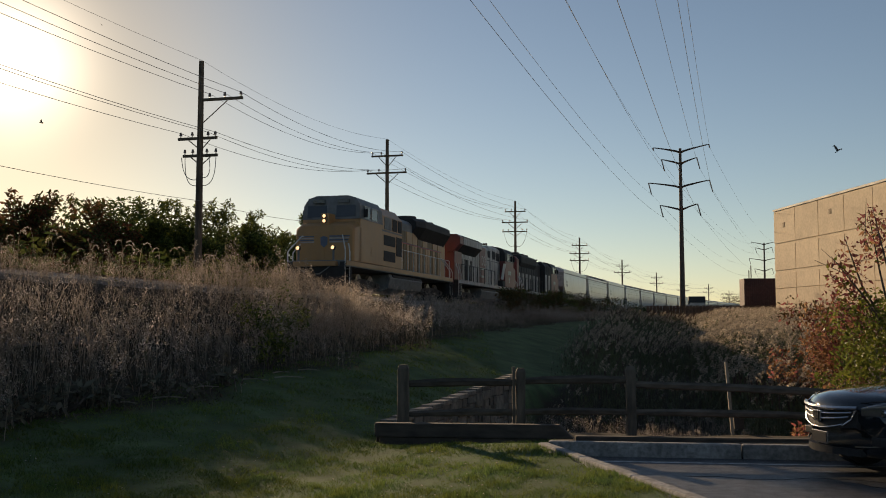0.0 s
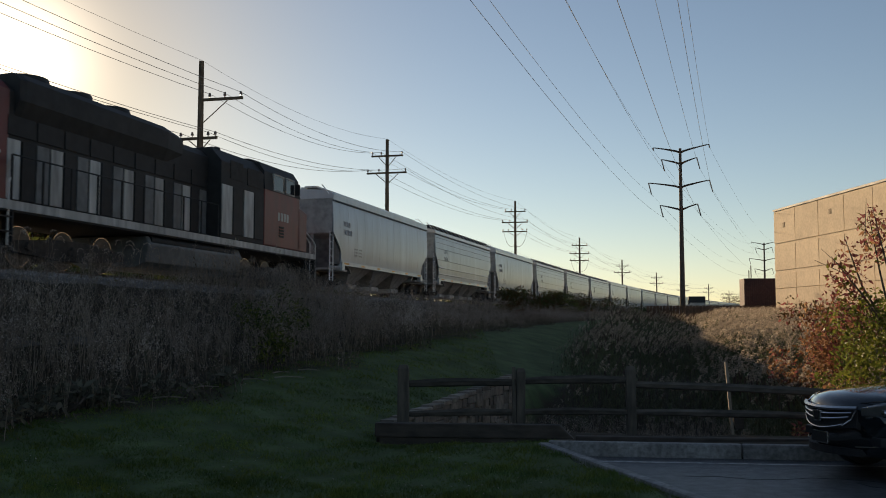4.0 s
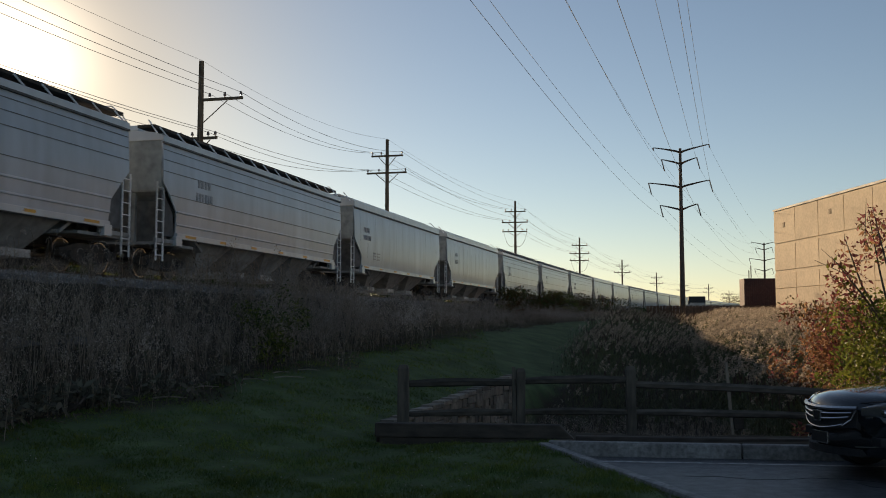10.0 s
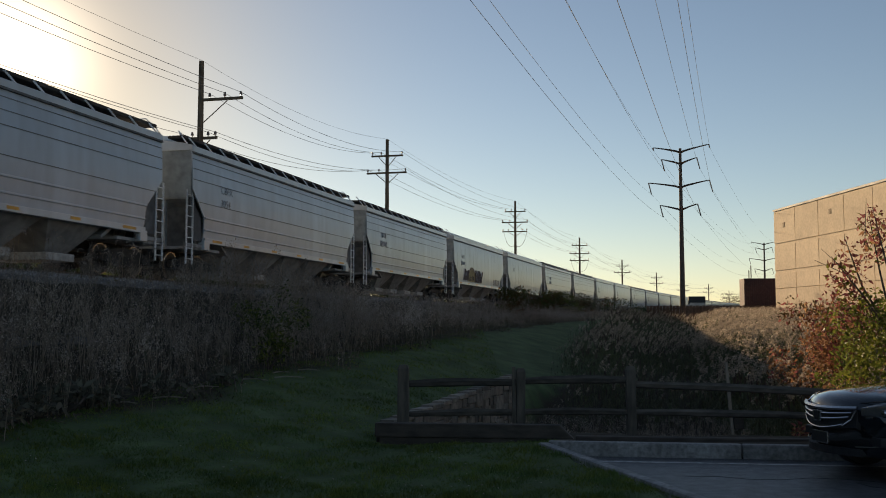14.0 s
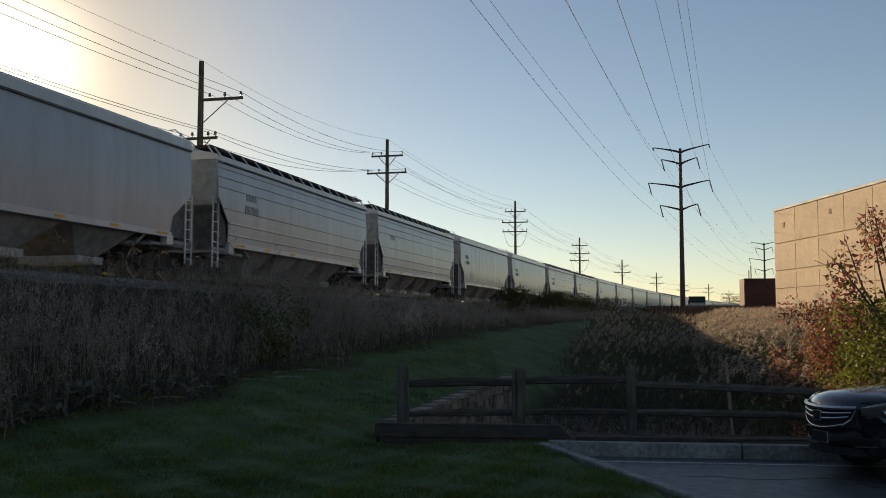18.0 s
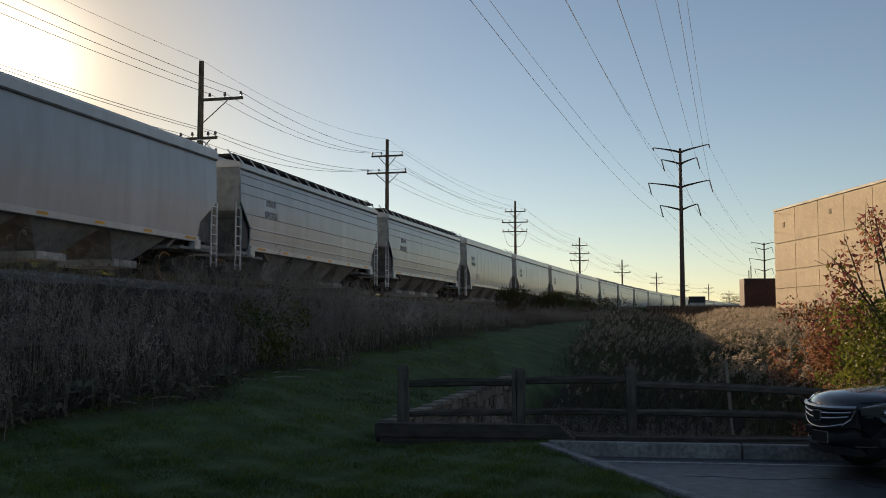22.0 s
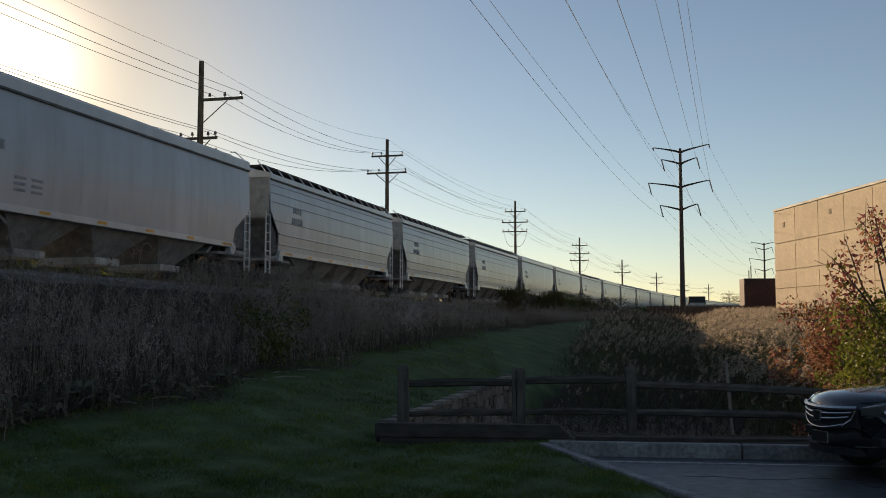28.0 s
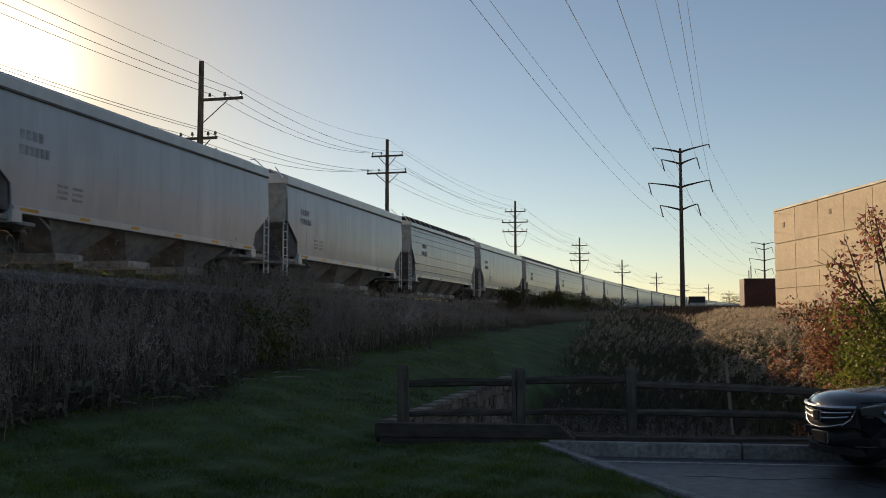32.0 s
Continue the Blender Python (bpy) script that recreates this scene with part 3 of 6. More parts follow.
def writing(parent, text, x, y, z, size, facing):
    cu = bpy.data.curves.new("stencil", "FONT")
    cu.body, cu.size, cu.extrude = text, size, 0.002
    tmp = bpy.data.objects.new("stencil", cu)
    scene.collection.objects.link(tmp)
    dg = bpy.context.evaluated_depsgraph_get()
    me = bpy.data.meshes.new_from_object(tmp.evaluated_get(dg))
    bpy.data.objects.remove(tmp)
    bpy.data.curves.remove(cu)
    me.materials.clear()
    me.materials.append(STENCIL)
    return part("stencilled_mark", me, None, parent, at=facing(x, y, z))


def bars(parent, x, y, z, wide, tall, n):
    s_ = Shape()
    for k in range(n):
        s_.box(x + k * wide / n, x + (k + 0.65) * wide / n, side_y(z + tall / 2) - 0.01, side_y(z + tall / 2) + 0.012, z, z + tall)
    tagged(part("stencilled_mark", s_, STENCIL, parent, "worn dark stencil bars"), kind="stuff")


KINDS = "VHVHHHVVHHHVVHHVVHHVVVVHHHVVHVHHVVHVHHHVVHVHHV"
PROTO = {"H": hopper("H"), "V": hopper("V")}
TRAIN = []
used = set()
for i, k in enumerate(KINDS):
    if k not in used:
        used.add(k)
        ob = PROTO[k]
    else:
        ob = copy_thing(PROTO[k], Matrix())
    TRAIN.append((ob, (i + 0.5) * CAR))
MARKS = {1: ("CEFX", "304548"), 4: ("CBFX", "305441"), 3: ("CBFX", "305385"), 8: ("CEFX", "304030"), 9: ("CBFX", "3054"), 14: ("CEFX", ""), 7: ("AITX", "38263"), 12: ("AITX", ""), 11: ("AITX", "")}


def near_side(x, y, z):
    return pose(x, y, z, 90, 0, 180)


for i, (ob, _) in enumerate(TRAIN[:34]):
    if i in MARKS:
        for row, text in enumerate(MARKS[i]):
            if text:
                writing(ob, text, 6.0, side_y(3.2 - 0.46 * row) + 0.012, 3.06 - 0.46 * row, 0.37, near_side)
    elif KINDS[i] == "V":
        bars(ob, 5.75, SIDE + 0.012, 3.1, 0.95, 0.24, 4)
        bars(ob, 5.5, SIDE + 0.012, 2.72, 1.2, 0.24, 6)
        for z in (2.1, 1.95, 1.8):
            bars(ob, 4.0, SIDE + 0.012, z, 1.3, 0.07, 2)
    else:
        bars(ob, 4.9, SIDE + 0.014, 3.06, 0.95, 0.26, 4)
        bars(ob, 4.75, SIDE + 0.014, 2.62, 1.2, 0.26, 6)

# spray paint low on one car
SPRAY_DARK = mat("dark_spray_paint", (0.22, 0.175, 0.16), 0.6, var=0.3, scale=6, bump=0)
SPRAY_TAN = mat("tan_spray_paint", (0.52, 0.41, 0.19), 0.6, var=0.3, scale=6, bump=0)
gr = random.Random(5)


def scrawl(ob, x0, x1, z0, z1, n, r):
    s_ = Shape()
    for k in range(n):
        x = x0 + (x1 - x0) * (k + 0.5) / n
        pts, lean = [], gr.uniform(-0.25, 0.25)
        for j in range(4):
            z = z0 + (z1 - z0) * (j / 3) * gr.uniform(0.75, 1.0)
            xx = x + lean * j / 3 + gr.uniform(-0.12, 0.12)
            pts.append((xx, side_y(z) + 0.003, z))
        s_.tube(pts, r, 4)
    tagged(part("graffiti", s_, SPRAY_DARK, ob, "dark spray-painted scrawl strokes"), kind="stuff")


tagged_car = TRAIN[11][0]
bars(tagged_car, 5.0, SIDE + 0.012, 2.62, 1.2, 0.24, 6)


def dome(ob, xc, rx, z0, rz, proud, material, label):
    """A half-round patch of paint that follows the belly of the side sheet."""
    rows_ = []
    for k in range(9):
        z = z0 + rz * k / 8
        half = rx * math.sqrt(max(1 - (k / 8.3) ** 2, 0.0))
        y0, y1 = side_y(z) - 0.02, side_y(z) + proud
        rows_.append([(xc - half, y0, z), (xc + half, y0, z), (xc + half, y1, z), (xc - half, y1, z)])
    part("graffiti", Shape().loft(rows_), material, ob, label)


dome(tagged_car, 2.9, 1.16, 1.53, 1.04, 0.003, SPRAY_DARK, "dark spray-painted outline")
dome(tagged_car, 2.9, 1.07, 1.54, 0.94, 0.006, SPRAY_TAN, "yellow spray-painted half disc")
scrawl(tagged_car, 3.85, 5.3, 1.6, 2.4, 6, 0.075)
scrawl(tagged_car, -0.3, 1.95, 1.55, 2.4, 9, 0.07)
scrawl(tagged_car, 2.2, 3.6, 1.6, 1.95, 8, 0.03)
scrawl(tagged_car, -6.2, -4.4, 1.55, 2.0, 9, 0.014)

# ---- locomotives ----
YELLOW = mat("armour_yellow_paint", (0.40, 0.215, 0.085), 0.45, var=0.18, scale=3, big=0.15, bump=0.04, second=(0.36, 0.20, 0.09), stretch=(1, 1, 0.4))
LOCO_GREY = mat("harbour_grey_paint", (0.17, 0.18, 0.185), 0.55, var=0.25, scale=3, big=0.2, bump=0.04)
LOCO_BLACK = mat("sooty_black_paint", (0.025, 0.025, 0.026), 0.7, var=0.3, scale=3, big=0.3, bump=0.04)
LOCO_RED = mat("orange_red_paint", (0.18, 0.032, 0.03), 0.45, var=0.2, scale=3, big=0.2, bump=0.04, second=(0.13, 0.034, 0.032), stretch=(1, 1, 0.4))
LOCO_WHITE = mat("grimy_white_paint", (0.52, 0.52, 0.50), 0.55, var=0.25, scale=2.2, big=0.25, bump=0.04, second=(0.24, 0.235, 0.225), stretch=(1.5, 1.5, 0.3))
WIN_FRAME = mat("pale_window_frame", (0.40, 0.39, 0.36), 0.5, var=0.2, scale=5)
SOOTED = mat("sooted_yellow_paint", (0.22, 0.15, 0.075), 0.6, var=0.35, scale=3, big=0.3, bump=0.04, stretch=(1, 1, 0.3))
GRILLE = mat("dark_intake_grille", (0.03, 0.03, 0.032), 0.7, 0.3, var=0.3, scale=30)
BLUE_MARK = mat("blue_emblem_paint", (0.10, 0.13, 0.20), 0.5, var=0.15, scale=5, bump=0)
RED_MARK = mat("red_stripe_paint", (0.42, 0.05, 0.05), 0.5, var=0.15, scale=5, bump=0)
GLASS = mat("dark_window_glass", (0.03, 0.035, 0.04), 0.06, var=0.1, scale=2, bump=0, spec=0.8)
LAMP_GLOW = glow("headlight_glow", (1.0, 0.66, 0.36), 1.7)
HANDRAIL = mat("white_handrail", (0.6, 0.6, 0.58), 0.5, var=0.2, scale=6)


def doors(parent, x0, x1, n, y, z0, z1, material, label=""):
    """A row of hood doors, each a plate of its own, standing proud of the hood."""
    w_ = (x1 - x0) / n
    sg = 1 if y > 0 else -1
    for k in range(n):
        d = Shape().box(x0 + k * w_ + 0.045, x0 + (k + 1) * w_ - 0.045, *sorted((y, y + sg * 0.035)), z0, z1)
        part("hood_door", d, material[k % len(material)], parent, label, bevel=0.01)


def handrail_run(parent, x0, x1, y, z, n, material, top=1.02):
    s_ = Shape().tube([(x0, y, z + top), (x1, y, z + top)], 0.02, 5)
    part("handrail", s_, material, parent)
    for k in range(n + 1):
        x = x0 + (x1 - x0) * k / n
        part("stanchion", Shape().box(x - 0.025, x + 0.025, y - 0.02, y + 0.02, z - 0.05, z + top), material, parent)


def end_rails(parent, ex, x, material):
    """Bent grab rails at the step wells."""
    for sg in (-1, 1):
        for dx in (0.0, -0.62):
            xx = x + ex * dx
            pts = [(xx, sg * 1.48, 0.45), (xx, sg * 1.48, 1.95), (xx - ex * 0.12, sg * 1.42, 2.1), (xx - ex * 0.75, sg * 1.05, 2.72), (xx - ex * 0.85, sg * 1.02, 2.7)]
            part("step_rail", Shape().tube(pts, 0.032, 6), material, parent, "bent white step handrail")
        st = Shape()
        for z in (0.42, 0.78, 1.14):
            st.box(*sorted((x - ex * 0.05, x - ex * 0.75)), *sorted((sg * 1.2, sg * 1.52)), z, z + 0.04)
        for xx in (x, x - ex * 0.78):
            st.box(xx - 0.02, xx + 0.02, *sorted((sg * 1.2, sg * 1.5)), 0.4, 1.5)
        part("step_well", st, LOCO_BLACK, parent)


def locomotive(style):
    spec = {
        "yellow": ("yellow diesel locomotive with grey roof and lit headlights", YELLOW, LOCO_GREY, YELLOW),
        "radiator": ("red and grimy white diesel locomotive with large radiator wings", LOCO_RED, LOCO_BLACK, LOCO_WHITE),
        "black": ("black and white diesel locomotive with a red cab and ends", LOCO_RED, LOCO_BLACK, LOCO_BLACK),
    }[style]
    label, body, roofm, hoodm = spec
    c = thing("locomotive", label, "locomotive", "locomotives of the train")
    deck = 1.58
    part("frame_deck", Shape().box(-10.35, 10.35, -1.5, 1.5, deck - 0.3, deck), LOCO_BLACK if style != "yellow" else LOCO_GREY, c, bevel=0.03)
    for sg in (-1, 1):
        part("frame_edge", Shape().box(-10.3, 10.3, *sorted((sg * 1.5, sg * 1.53)), deck - 0.24, deck - 0.02),
             YELLOW if style == "yellow" else LOCO_WHITE, c, "pale frame edge stripe")
    tank = [(-1.3, 1.25), (-1.42, 1.0), (-1.3, 0.45), (-0.9, 0.28), (0.9, 0.28), (1.3, 0.45), (1.42, 1.0), (1.3, 1.25)]
    part("fuel_tank", Shape().prism(tank, "x", -3.2, 3.2), LOCO_GREY, c, "grey belly fuel tank", bevel=0.04)
    for sg in (-1, 1):
        part("air_reservoir", Shape().cyl((-3.0, sg * 1.25, 1.12), (2.6, sg * 1.25, 1.12), 0.16, n=12), LOCO_BLACK, c, smooth=True)
    for ex in (-1, 1):
        part("pilot", Shape().prism([(-1.45, 0.2), (1.45, 0.2), (1.45, 1.3), (-1.45, 1.3)], "x", *sorted((ex * 10.25, ex * 10.4))), LOCO_BLACK, c, bevel=0.03)
        plow = Shape().loft([[(ex * 10.35, -1.4, 0.12), (ex * 10.35, 1.4, 0.12), (ex * 10.35, 1.4, 0.75), (ex * 10.35, -1.4, 0.75)],
                             [(ex * 10.7, -0.5, 0.14), (ex * 10.7, 0.5, 0.14), (ex * 10.55, 0.5, 0.6), (ex * 10.55, -0.5, 0.6)]])
        part("snow_plough", plow, LOCO_BLACK, c)
        part("anticlimber", Shape().box(*sorted((ex * 10.3, ex * 10.62)), -1.1, 1.1, 1.28, 1.52), body, c, bevel=0.03)
        hang = Shape().tube([(ex * 10.64, -0.8, 1.2), (ex * 10.72, -0.3, 0.9), (ex * 10.72, 0.3, 0.9), (ex * 10.64, 0.8, 1.25)], 0.03, 5)
        part("uncoupling_lever", hang, LOCO_GREY, c)
        end_rails(c, ex, ex * 10.35, HANDRAIL)
        coupler(c, ex * 11.2, ex)
        truck(c, ex * 6.6, (1.85, 0.0, -1.85), 0.533, length=5.2)
    # nose and cab
    w = 1.53
    nose = [(w, deck), (w, 3.12), (w - 0.3, 3.34), (-w + 0.3, 3.34), (-w, 3.12), (-w, deck)]
    s_ = Shape().loft([[(9.35, 0.96 * y, z - (0.16 if z > 2 else 0)) for y, z in nose], [(9.2, y, z - (0.06 if z > 2 else 0)) for y, z in nose], [(8.2, y, z + (0.12 if z > 2 else 0)) for y, z in nose]])
    part("nose", s_, body, c, bevel=0.03)
    cab = [(w, deck), (w, 3.55), (w - 0.06, 4.2), (w - 0.28, 4.5), (w - 0.7, 4.62), (-w + 0.7, 4.62), (-w + 0.28, 4.5), (-w + 0.06, 4.2), (-w, 3.55), (-w, deck)]
    front = [(8.5, y, z) if z < 3.0 else (8.5 - 0.16 * (z - 3.0), y, z) for y, z in cab]
    part("cab", Shape().loft([front, [(4.9, y, z) for y, z in cab]]), body, c, bevel=0.04)
    capp = [(w + 0.02, 3.56), (w - 0.035, 4.21), (w - 0.26, 4.53), (w - 0.68, 4.655), (-w + 0.68, 4.655), (-w + 0.26, 4.53), (-w + 0.035, 4.21), (-w - 0.02, 3.56)]
    part("cab_roof", Shape().loft([[(8.52 - 0.16 * (z - 3.0), y, z) for y, z in capp], [(4.88, y, z) for y, z in capp]]), roofm, c, "dark grey upper cab and roof")
    part("lamp_housing", Shape().box(8.3, 9.3, -0.2, 0.2, 3.1, 3.76), body, c, bevel=0.03)
    for y0, y1 in ((-1.28, -0.26), (0.26, 1.28)):
        ws = Shape().prism([(8.37, 3.66), (8.43, 3.66), (8.345, 4.2), (8.30, 4.2)], "y", y0, y1)
        part("windshield", ws, GLASS, c, "dark windshield pane")
    for sg in (-1, 1):
        for x0, x1 in ((6.95, 7.75), (5.75, 6.65)):
            part("cab_window", Shape().box(x0, x1, *sorted((sg * (w - 0.12), sg * (w + 0.015))), 3.64, 4.14), GLASS, c, "dark cab side window")
            fr = Shape()
            for a, b, p, q in ((x0 - 0.06, x1 + 0.06, 4.14, 4.2), (x0 - 0.06, x1 + 0.06, 3.58, 3.64), (x0 - 0.06, x0, 3.64, 4.14), (x1, x1 + 0.06, 3.64, 4.14)):
                fr.box(a, b, *sorted((sg * (w - 0.12), sg * (w + 0.03))), p, q)
            part("window_frame", fr, WIN_FRAME, c, "pale window frame")
        part("mirror", Shape().box(7.85, 7.93, *sorted((sg * (w + 0.03), sg * (w + 0.22))), 3.65, 4.05), LOCO_BLACK, c, bevel=0.01)
        lv = Shape()
        for k in range(4):
            lv.box(6.3, 6.75, *sorted((sg * (w - 0.01), sg * (w + 0.02))), 1.95 + 0.11 * k, 2.02 + 0.11 * k)
        part("nose_louvre", lv, hoodm, c)
    lights = [(10.5, 0.9, 2.12), (10.5, -0.9, 2.12), (9.38, 0.0, 3.62), (9.38, 0.0, 3.40)] if style == "yellow" else []
    for x, y, z in lights:
        hd = part("headlight_rim", Shape().cyl((x - 0.12, y, z), (x + 0.02, y, z), 0.11, 0.10, n=14), LOCO_BLACK, c)
        if z < 3:
            part("lamp_stand", Shape().box(x - 0.14, x - 0.06, y - 0.04, y + 0.04, 1.5, z - 0.08), LOCO_GREY, c)
        part("headlight_lens", Shape().cyl((x + 0.02, y, z), (x + 0.03, y, z), 0.08, n=14), LAMP_GLOW, hd, "lit warm headlight")
    part("nose_door", Shape().box(9.30, 9.385, -0.52, 0.02, deck + 0.1, 2.8), body, c, bevel=0.015)
    for sg in (-1, 1):
        part("number_board", Shape().box(8.3, 8.45, *sorted((sg * 0.35, sg * 0.95)), 4.3, 4.46), GLASS, c, bevel=0.01)
        part("number_bars", Shape().box(8.451, 8.456, *sorted((sg * 0.45, sg * 0.85)), 4.34, 4.42), LOCO_GREY, c)
    horn = Shape()
    for k in range(3):
        horn.cyl((3.0 + 0.1 * k, -0.2 + 0.2 * k, 4.78), (3.6, -0.2 + 0.2 * k, 4.8), 0.03, 0.09, n=8)
    part("air_horn", horn, LOCO_BLACK, c)
    part("antenna_dome", Shape().cyl((6.4, 0, 4.68), (6.4, 0, 4.83), 0.25, 0.2, n=14), LOCO_WHITE, c, bevel=0.02)
    # electrical cabinet behind the cab
    cabn = [(w - 0.02, deck), (w - 0.02, 4.05), (w - 0.45, 4.5), (-w + 0.45, 4.5), (-w + 0.02, 4.05), (-w + 0.02, deck)]
    if style == "radiator":
        cabn = [(1.05, deck), (1.05, 4.35), (0.8, 4.55), (-0.8, 4.55), (-1.05, 4.35), (-1.05, deck)]
    xe = 1.3
    part("equipment_cabinet", Shape().prism(cabn, "x", xe, 4.88), hoodm if style != "black" else LOCO_BLACK, c, bevel=0.03)
    cw = cabn[0][0]
    for sg in (-1, 1):
        if style == "yellow":
            for z0, z1 in ((1.85, 2.35), (2.62, 3.12)):
                part("intake_grille", Shape().box(2.6, 4.6, *sorted((sg * cw, sg * (cw + 0.02))), z0, z1), GRILLE, c, "dark intake grille")
            part("intake_grille", Shape().box(1.4, 2.4, *sorted((sg * cw, sg * (cw + 0.02))), 2.2, 3.15), GRILLE, c, "dark intake grille")
            for x0, x1 in ((3.3, 4.5), (2.3, 3.1), (1.45, 2.1)):
                part("upper_louvre", Shape().box(x0, x1, *sorted((sg * cw, sg * (cw + 0.025))), 3.4, 4.0), GRILLE if x0 != 3.3 else LOCO_GREY, c, "dark upper louvre")
            part("cabinet_top", Shape().box(xe, 4.88, *sorted((sg * (cw - 0.5), sg * (cw + 0.012))), 3.28, 3.36), LOCO_GREY, c)
        else:
            part("intake_grille", Shape().box(2.0, 3.0, *sorted((sg * cw, sg * (cw + 0.02))), 3.55, 4.15), GRILLE, c, "dark intake grille")
            part("intake_grille", Shape().box(3.4, 4.6, *sorted((sg * cw, sg * (cw + 0.02))), 3.5, 4.1), GRILLE, c, "dark intake grille")
            doors(c, xe, 4.85, 4, sg * cw, deck + 0.15, 3.3, [hoodm if style == "radiator" else LOCO_WHITE, hoodm])
    # long hood
    hw, top = 1.0, 4.3
    hood = [(hw, deck), (hw, top - 0.15), (hw - 0.25, top + 0.08), (-hw + 0.25, top + 0.08), (-hw, top - 0.15), (-hw, deck)]
    part("long_hood", Shape().prism(hood, "x", -10.0, xe), {"yellow": LOCO_GREY, "radiator": LOCO_WHITE, "black": LOCO_BLACK}[style], c, bevel=0.03)
    for sg in (-1, 1):
        mats_ = {"yellow": [YELLOW, YELLOW, SOOTED, YELLOW, SOOTED], "radiator": [LOCO_BLACK, LOCO_WHITE, LOCO_BLACK, LOCO_WHITE, LOCO_BLACK, LOCO_BLACK, LOCO_WHITE, LOCO_BLACK] + [LOCO_WHITE] * 10, "black": [LOCO_WHITE, LOCO_BLACK, LOCO_GREY]}[style]
        doors(c, -9.3, xe - 0.1, 18, sg * hw, deck + 0.1, 3.05, mats_)
        doors(c, -9.3, xe - 0.1, 9, sg * hw, 3.14, 3.75 if style != "black" else 3.6, {"yellow": mats_, "radiator": [LOCO_WHITE], "black": [LOCO_BLACK]}[style])
        if style == "radiator":
            part("red_panel", Shape().box(-2.3, -0.3, *sorted((sg * (hw + 0.03), sg * (hw + 0.045))), deck + 0.1, top - 0.1), LOCO_RED, c, "red painted hood panel")
            edge = [(-2.1, 2.05), (-0.5, 2.05), (-0.5, 2.75), (-2.1, 2.75)]
            hole = [(-1.95, 2.2), (-0.65, 2.2), (-0.65, 2.6), (-1.95, 2.6)]
            ring_ = Shape().loft([[(x, sg * (hw + q), z) for x, z in e_] for e_, q in ((edge, 0.045), (edge, 0.052), (hole, 0.052), (hole, 0.045), (edge, 0.045))], cap=False)
            part("panel_emblem", ring_, LOCO_WHITE, c, "plain white emblem outline")
            if sg < 0:
                num = writing(c, "100", -2.12, -hw - 0.048, 3.05, 1.1, lambda x, y, z: pose(x, y, z, 90, 0, 0))
                num.data.materials[0] = LOCO_WHITE
            part("roof_box", Shape().box(0.3, 4.6, *sorted((sg * (hw - 0.3), sg * (hw + 0.05))), 3.35, 3.42), LOCO_GREY, c)
            for x0 in (0.5, 2.4):
                part("upper_grille", Shape().box(x0, x0 + 0.75, *sorted((sg * 1.03, sg * 1.075)), 3.6, 4.1), GRILLE, c, "dark upper grille")
            dg = [(3.2, 2.1), (4.2, 2.1), (5.2, 3.35), (4.3, 3.35)]
            part("diagonal_stripe", Shape().prism(dg, "y", *sorted((sg * (w - 0.02), sg * (w + 0.006)))), LOCO_WHITE, c, "white diagonal stripe")
    if style == "radiator":
        # broad radiator wings over the red rear end
        part("rear_end", Shape().prism([(hw + 0.12, deck), (hw + 0.12, top - 0.1), (-hw - 0.12, top - 0.1), (-hw - 0.12, deck)], "x", -10.15, -8.1), LOCO_RED, c, bevel=0.04)
        wing = [(1.05, 3.35), (1.55, 3.86), (1.55, 4.3), (1.3, 4.48), (-1.3, 4.48), (-1.55, 4.3), (-1.55, 3.86), (-1.05, 3.35)]
        part("radiator_wing", Shape().prism(wing, "x", -10.2, -3.7), LOCO_BLACK, c, bevel=0.03)
        part("wing_end", Shape().prism([(y * 1.003, z) for y, z in wing], "x", -10.27, -9.3), LOCO_RED, c, "red painted radiator end", bevel=0.02)
        for sg in (-1, 1):
            part("wing_panel", Shape().box(-9.25, -3.72, *sorted((sg * 1.55, sg * 1.575)), 3.87, 4.31), LOCO_WHITE, c, "pale radiator side panel")
    else:
        rad = [(0.98, 3.4), (1.5, 4.12), (1.46, 4.48), (1.2, 4.62), (-1.2, 4.62), (-1.46, 4.48), (-1.5, 4.12), (-0.98, 3.4)]
        x0, x1 = (-9.9, -2.4) if style == "yellow" else (-9.0, -0.5)
        if style == "black":
            rad = [(0.99, 3.5), (1.2, 3.95), (1.2, 4.45), (1.0, 4.62), (-1.0, 4.62), (-1.2, 4.45), (-1.2, 3.95), (-0.99, 3.5)]
        ring = lambda x, k: [(x, y * k, 4.1 + (z - 4.1) * k) for y, z in rad]
        part("radiator", Shape().loft([ring(x0, 0.96), ring(x0 + 0.2, 1.0), ring(x1 - 1.3, 1.0), ring(x1, 0.84)]), LOCO_BLACK, c, "sooty black flared radiator", bevel=0.02)
        for k in range(3):
            xx = x0 + 1.6 + k * 2.0
            part("roof_fan", Shape().cyl((xx, 0, 4.66), (xx, 0, 4.86), 0.72, 0.66, n=20), LOCO_BLACK, c, smooth=True)
        part("rear_end", Shape().prism([(hw + 0.02, deck), (hw + 0.02, top - 0.13), (hw - 0.23, top + 0.1), (-hw + 0.23, top + 0.1), (-hw - 0.02, top - 0.13), (-hw - 0.02, deck)], "x", -10.15, -9.2), body, c, bevel=0.03)
    part("exhaust_stack", Shape().box(-0.9, 0.3, -0.35, 0.35, top, 4.72), LOCO_BLACK, c, bevel=0.03)
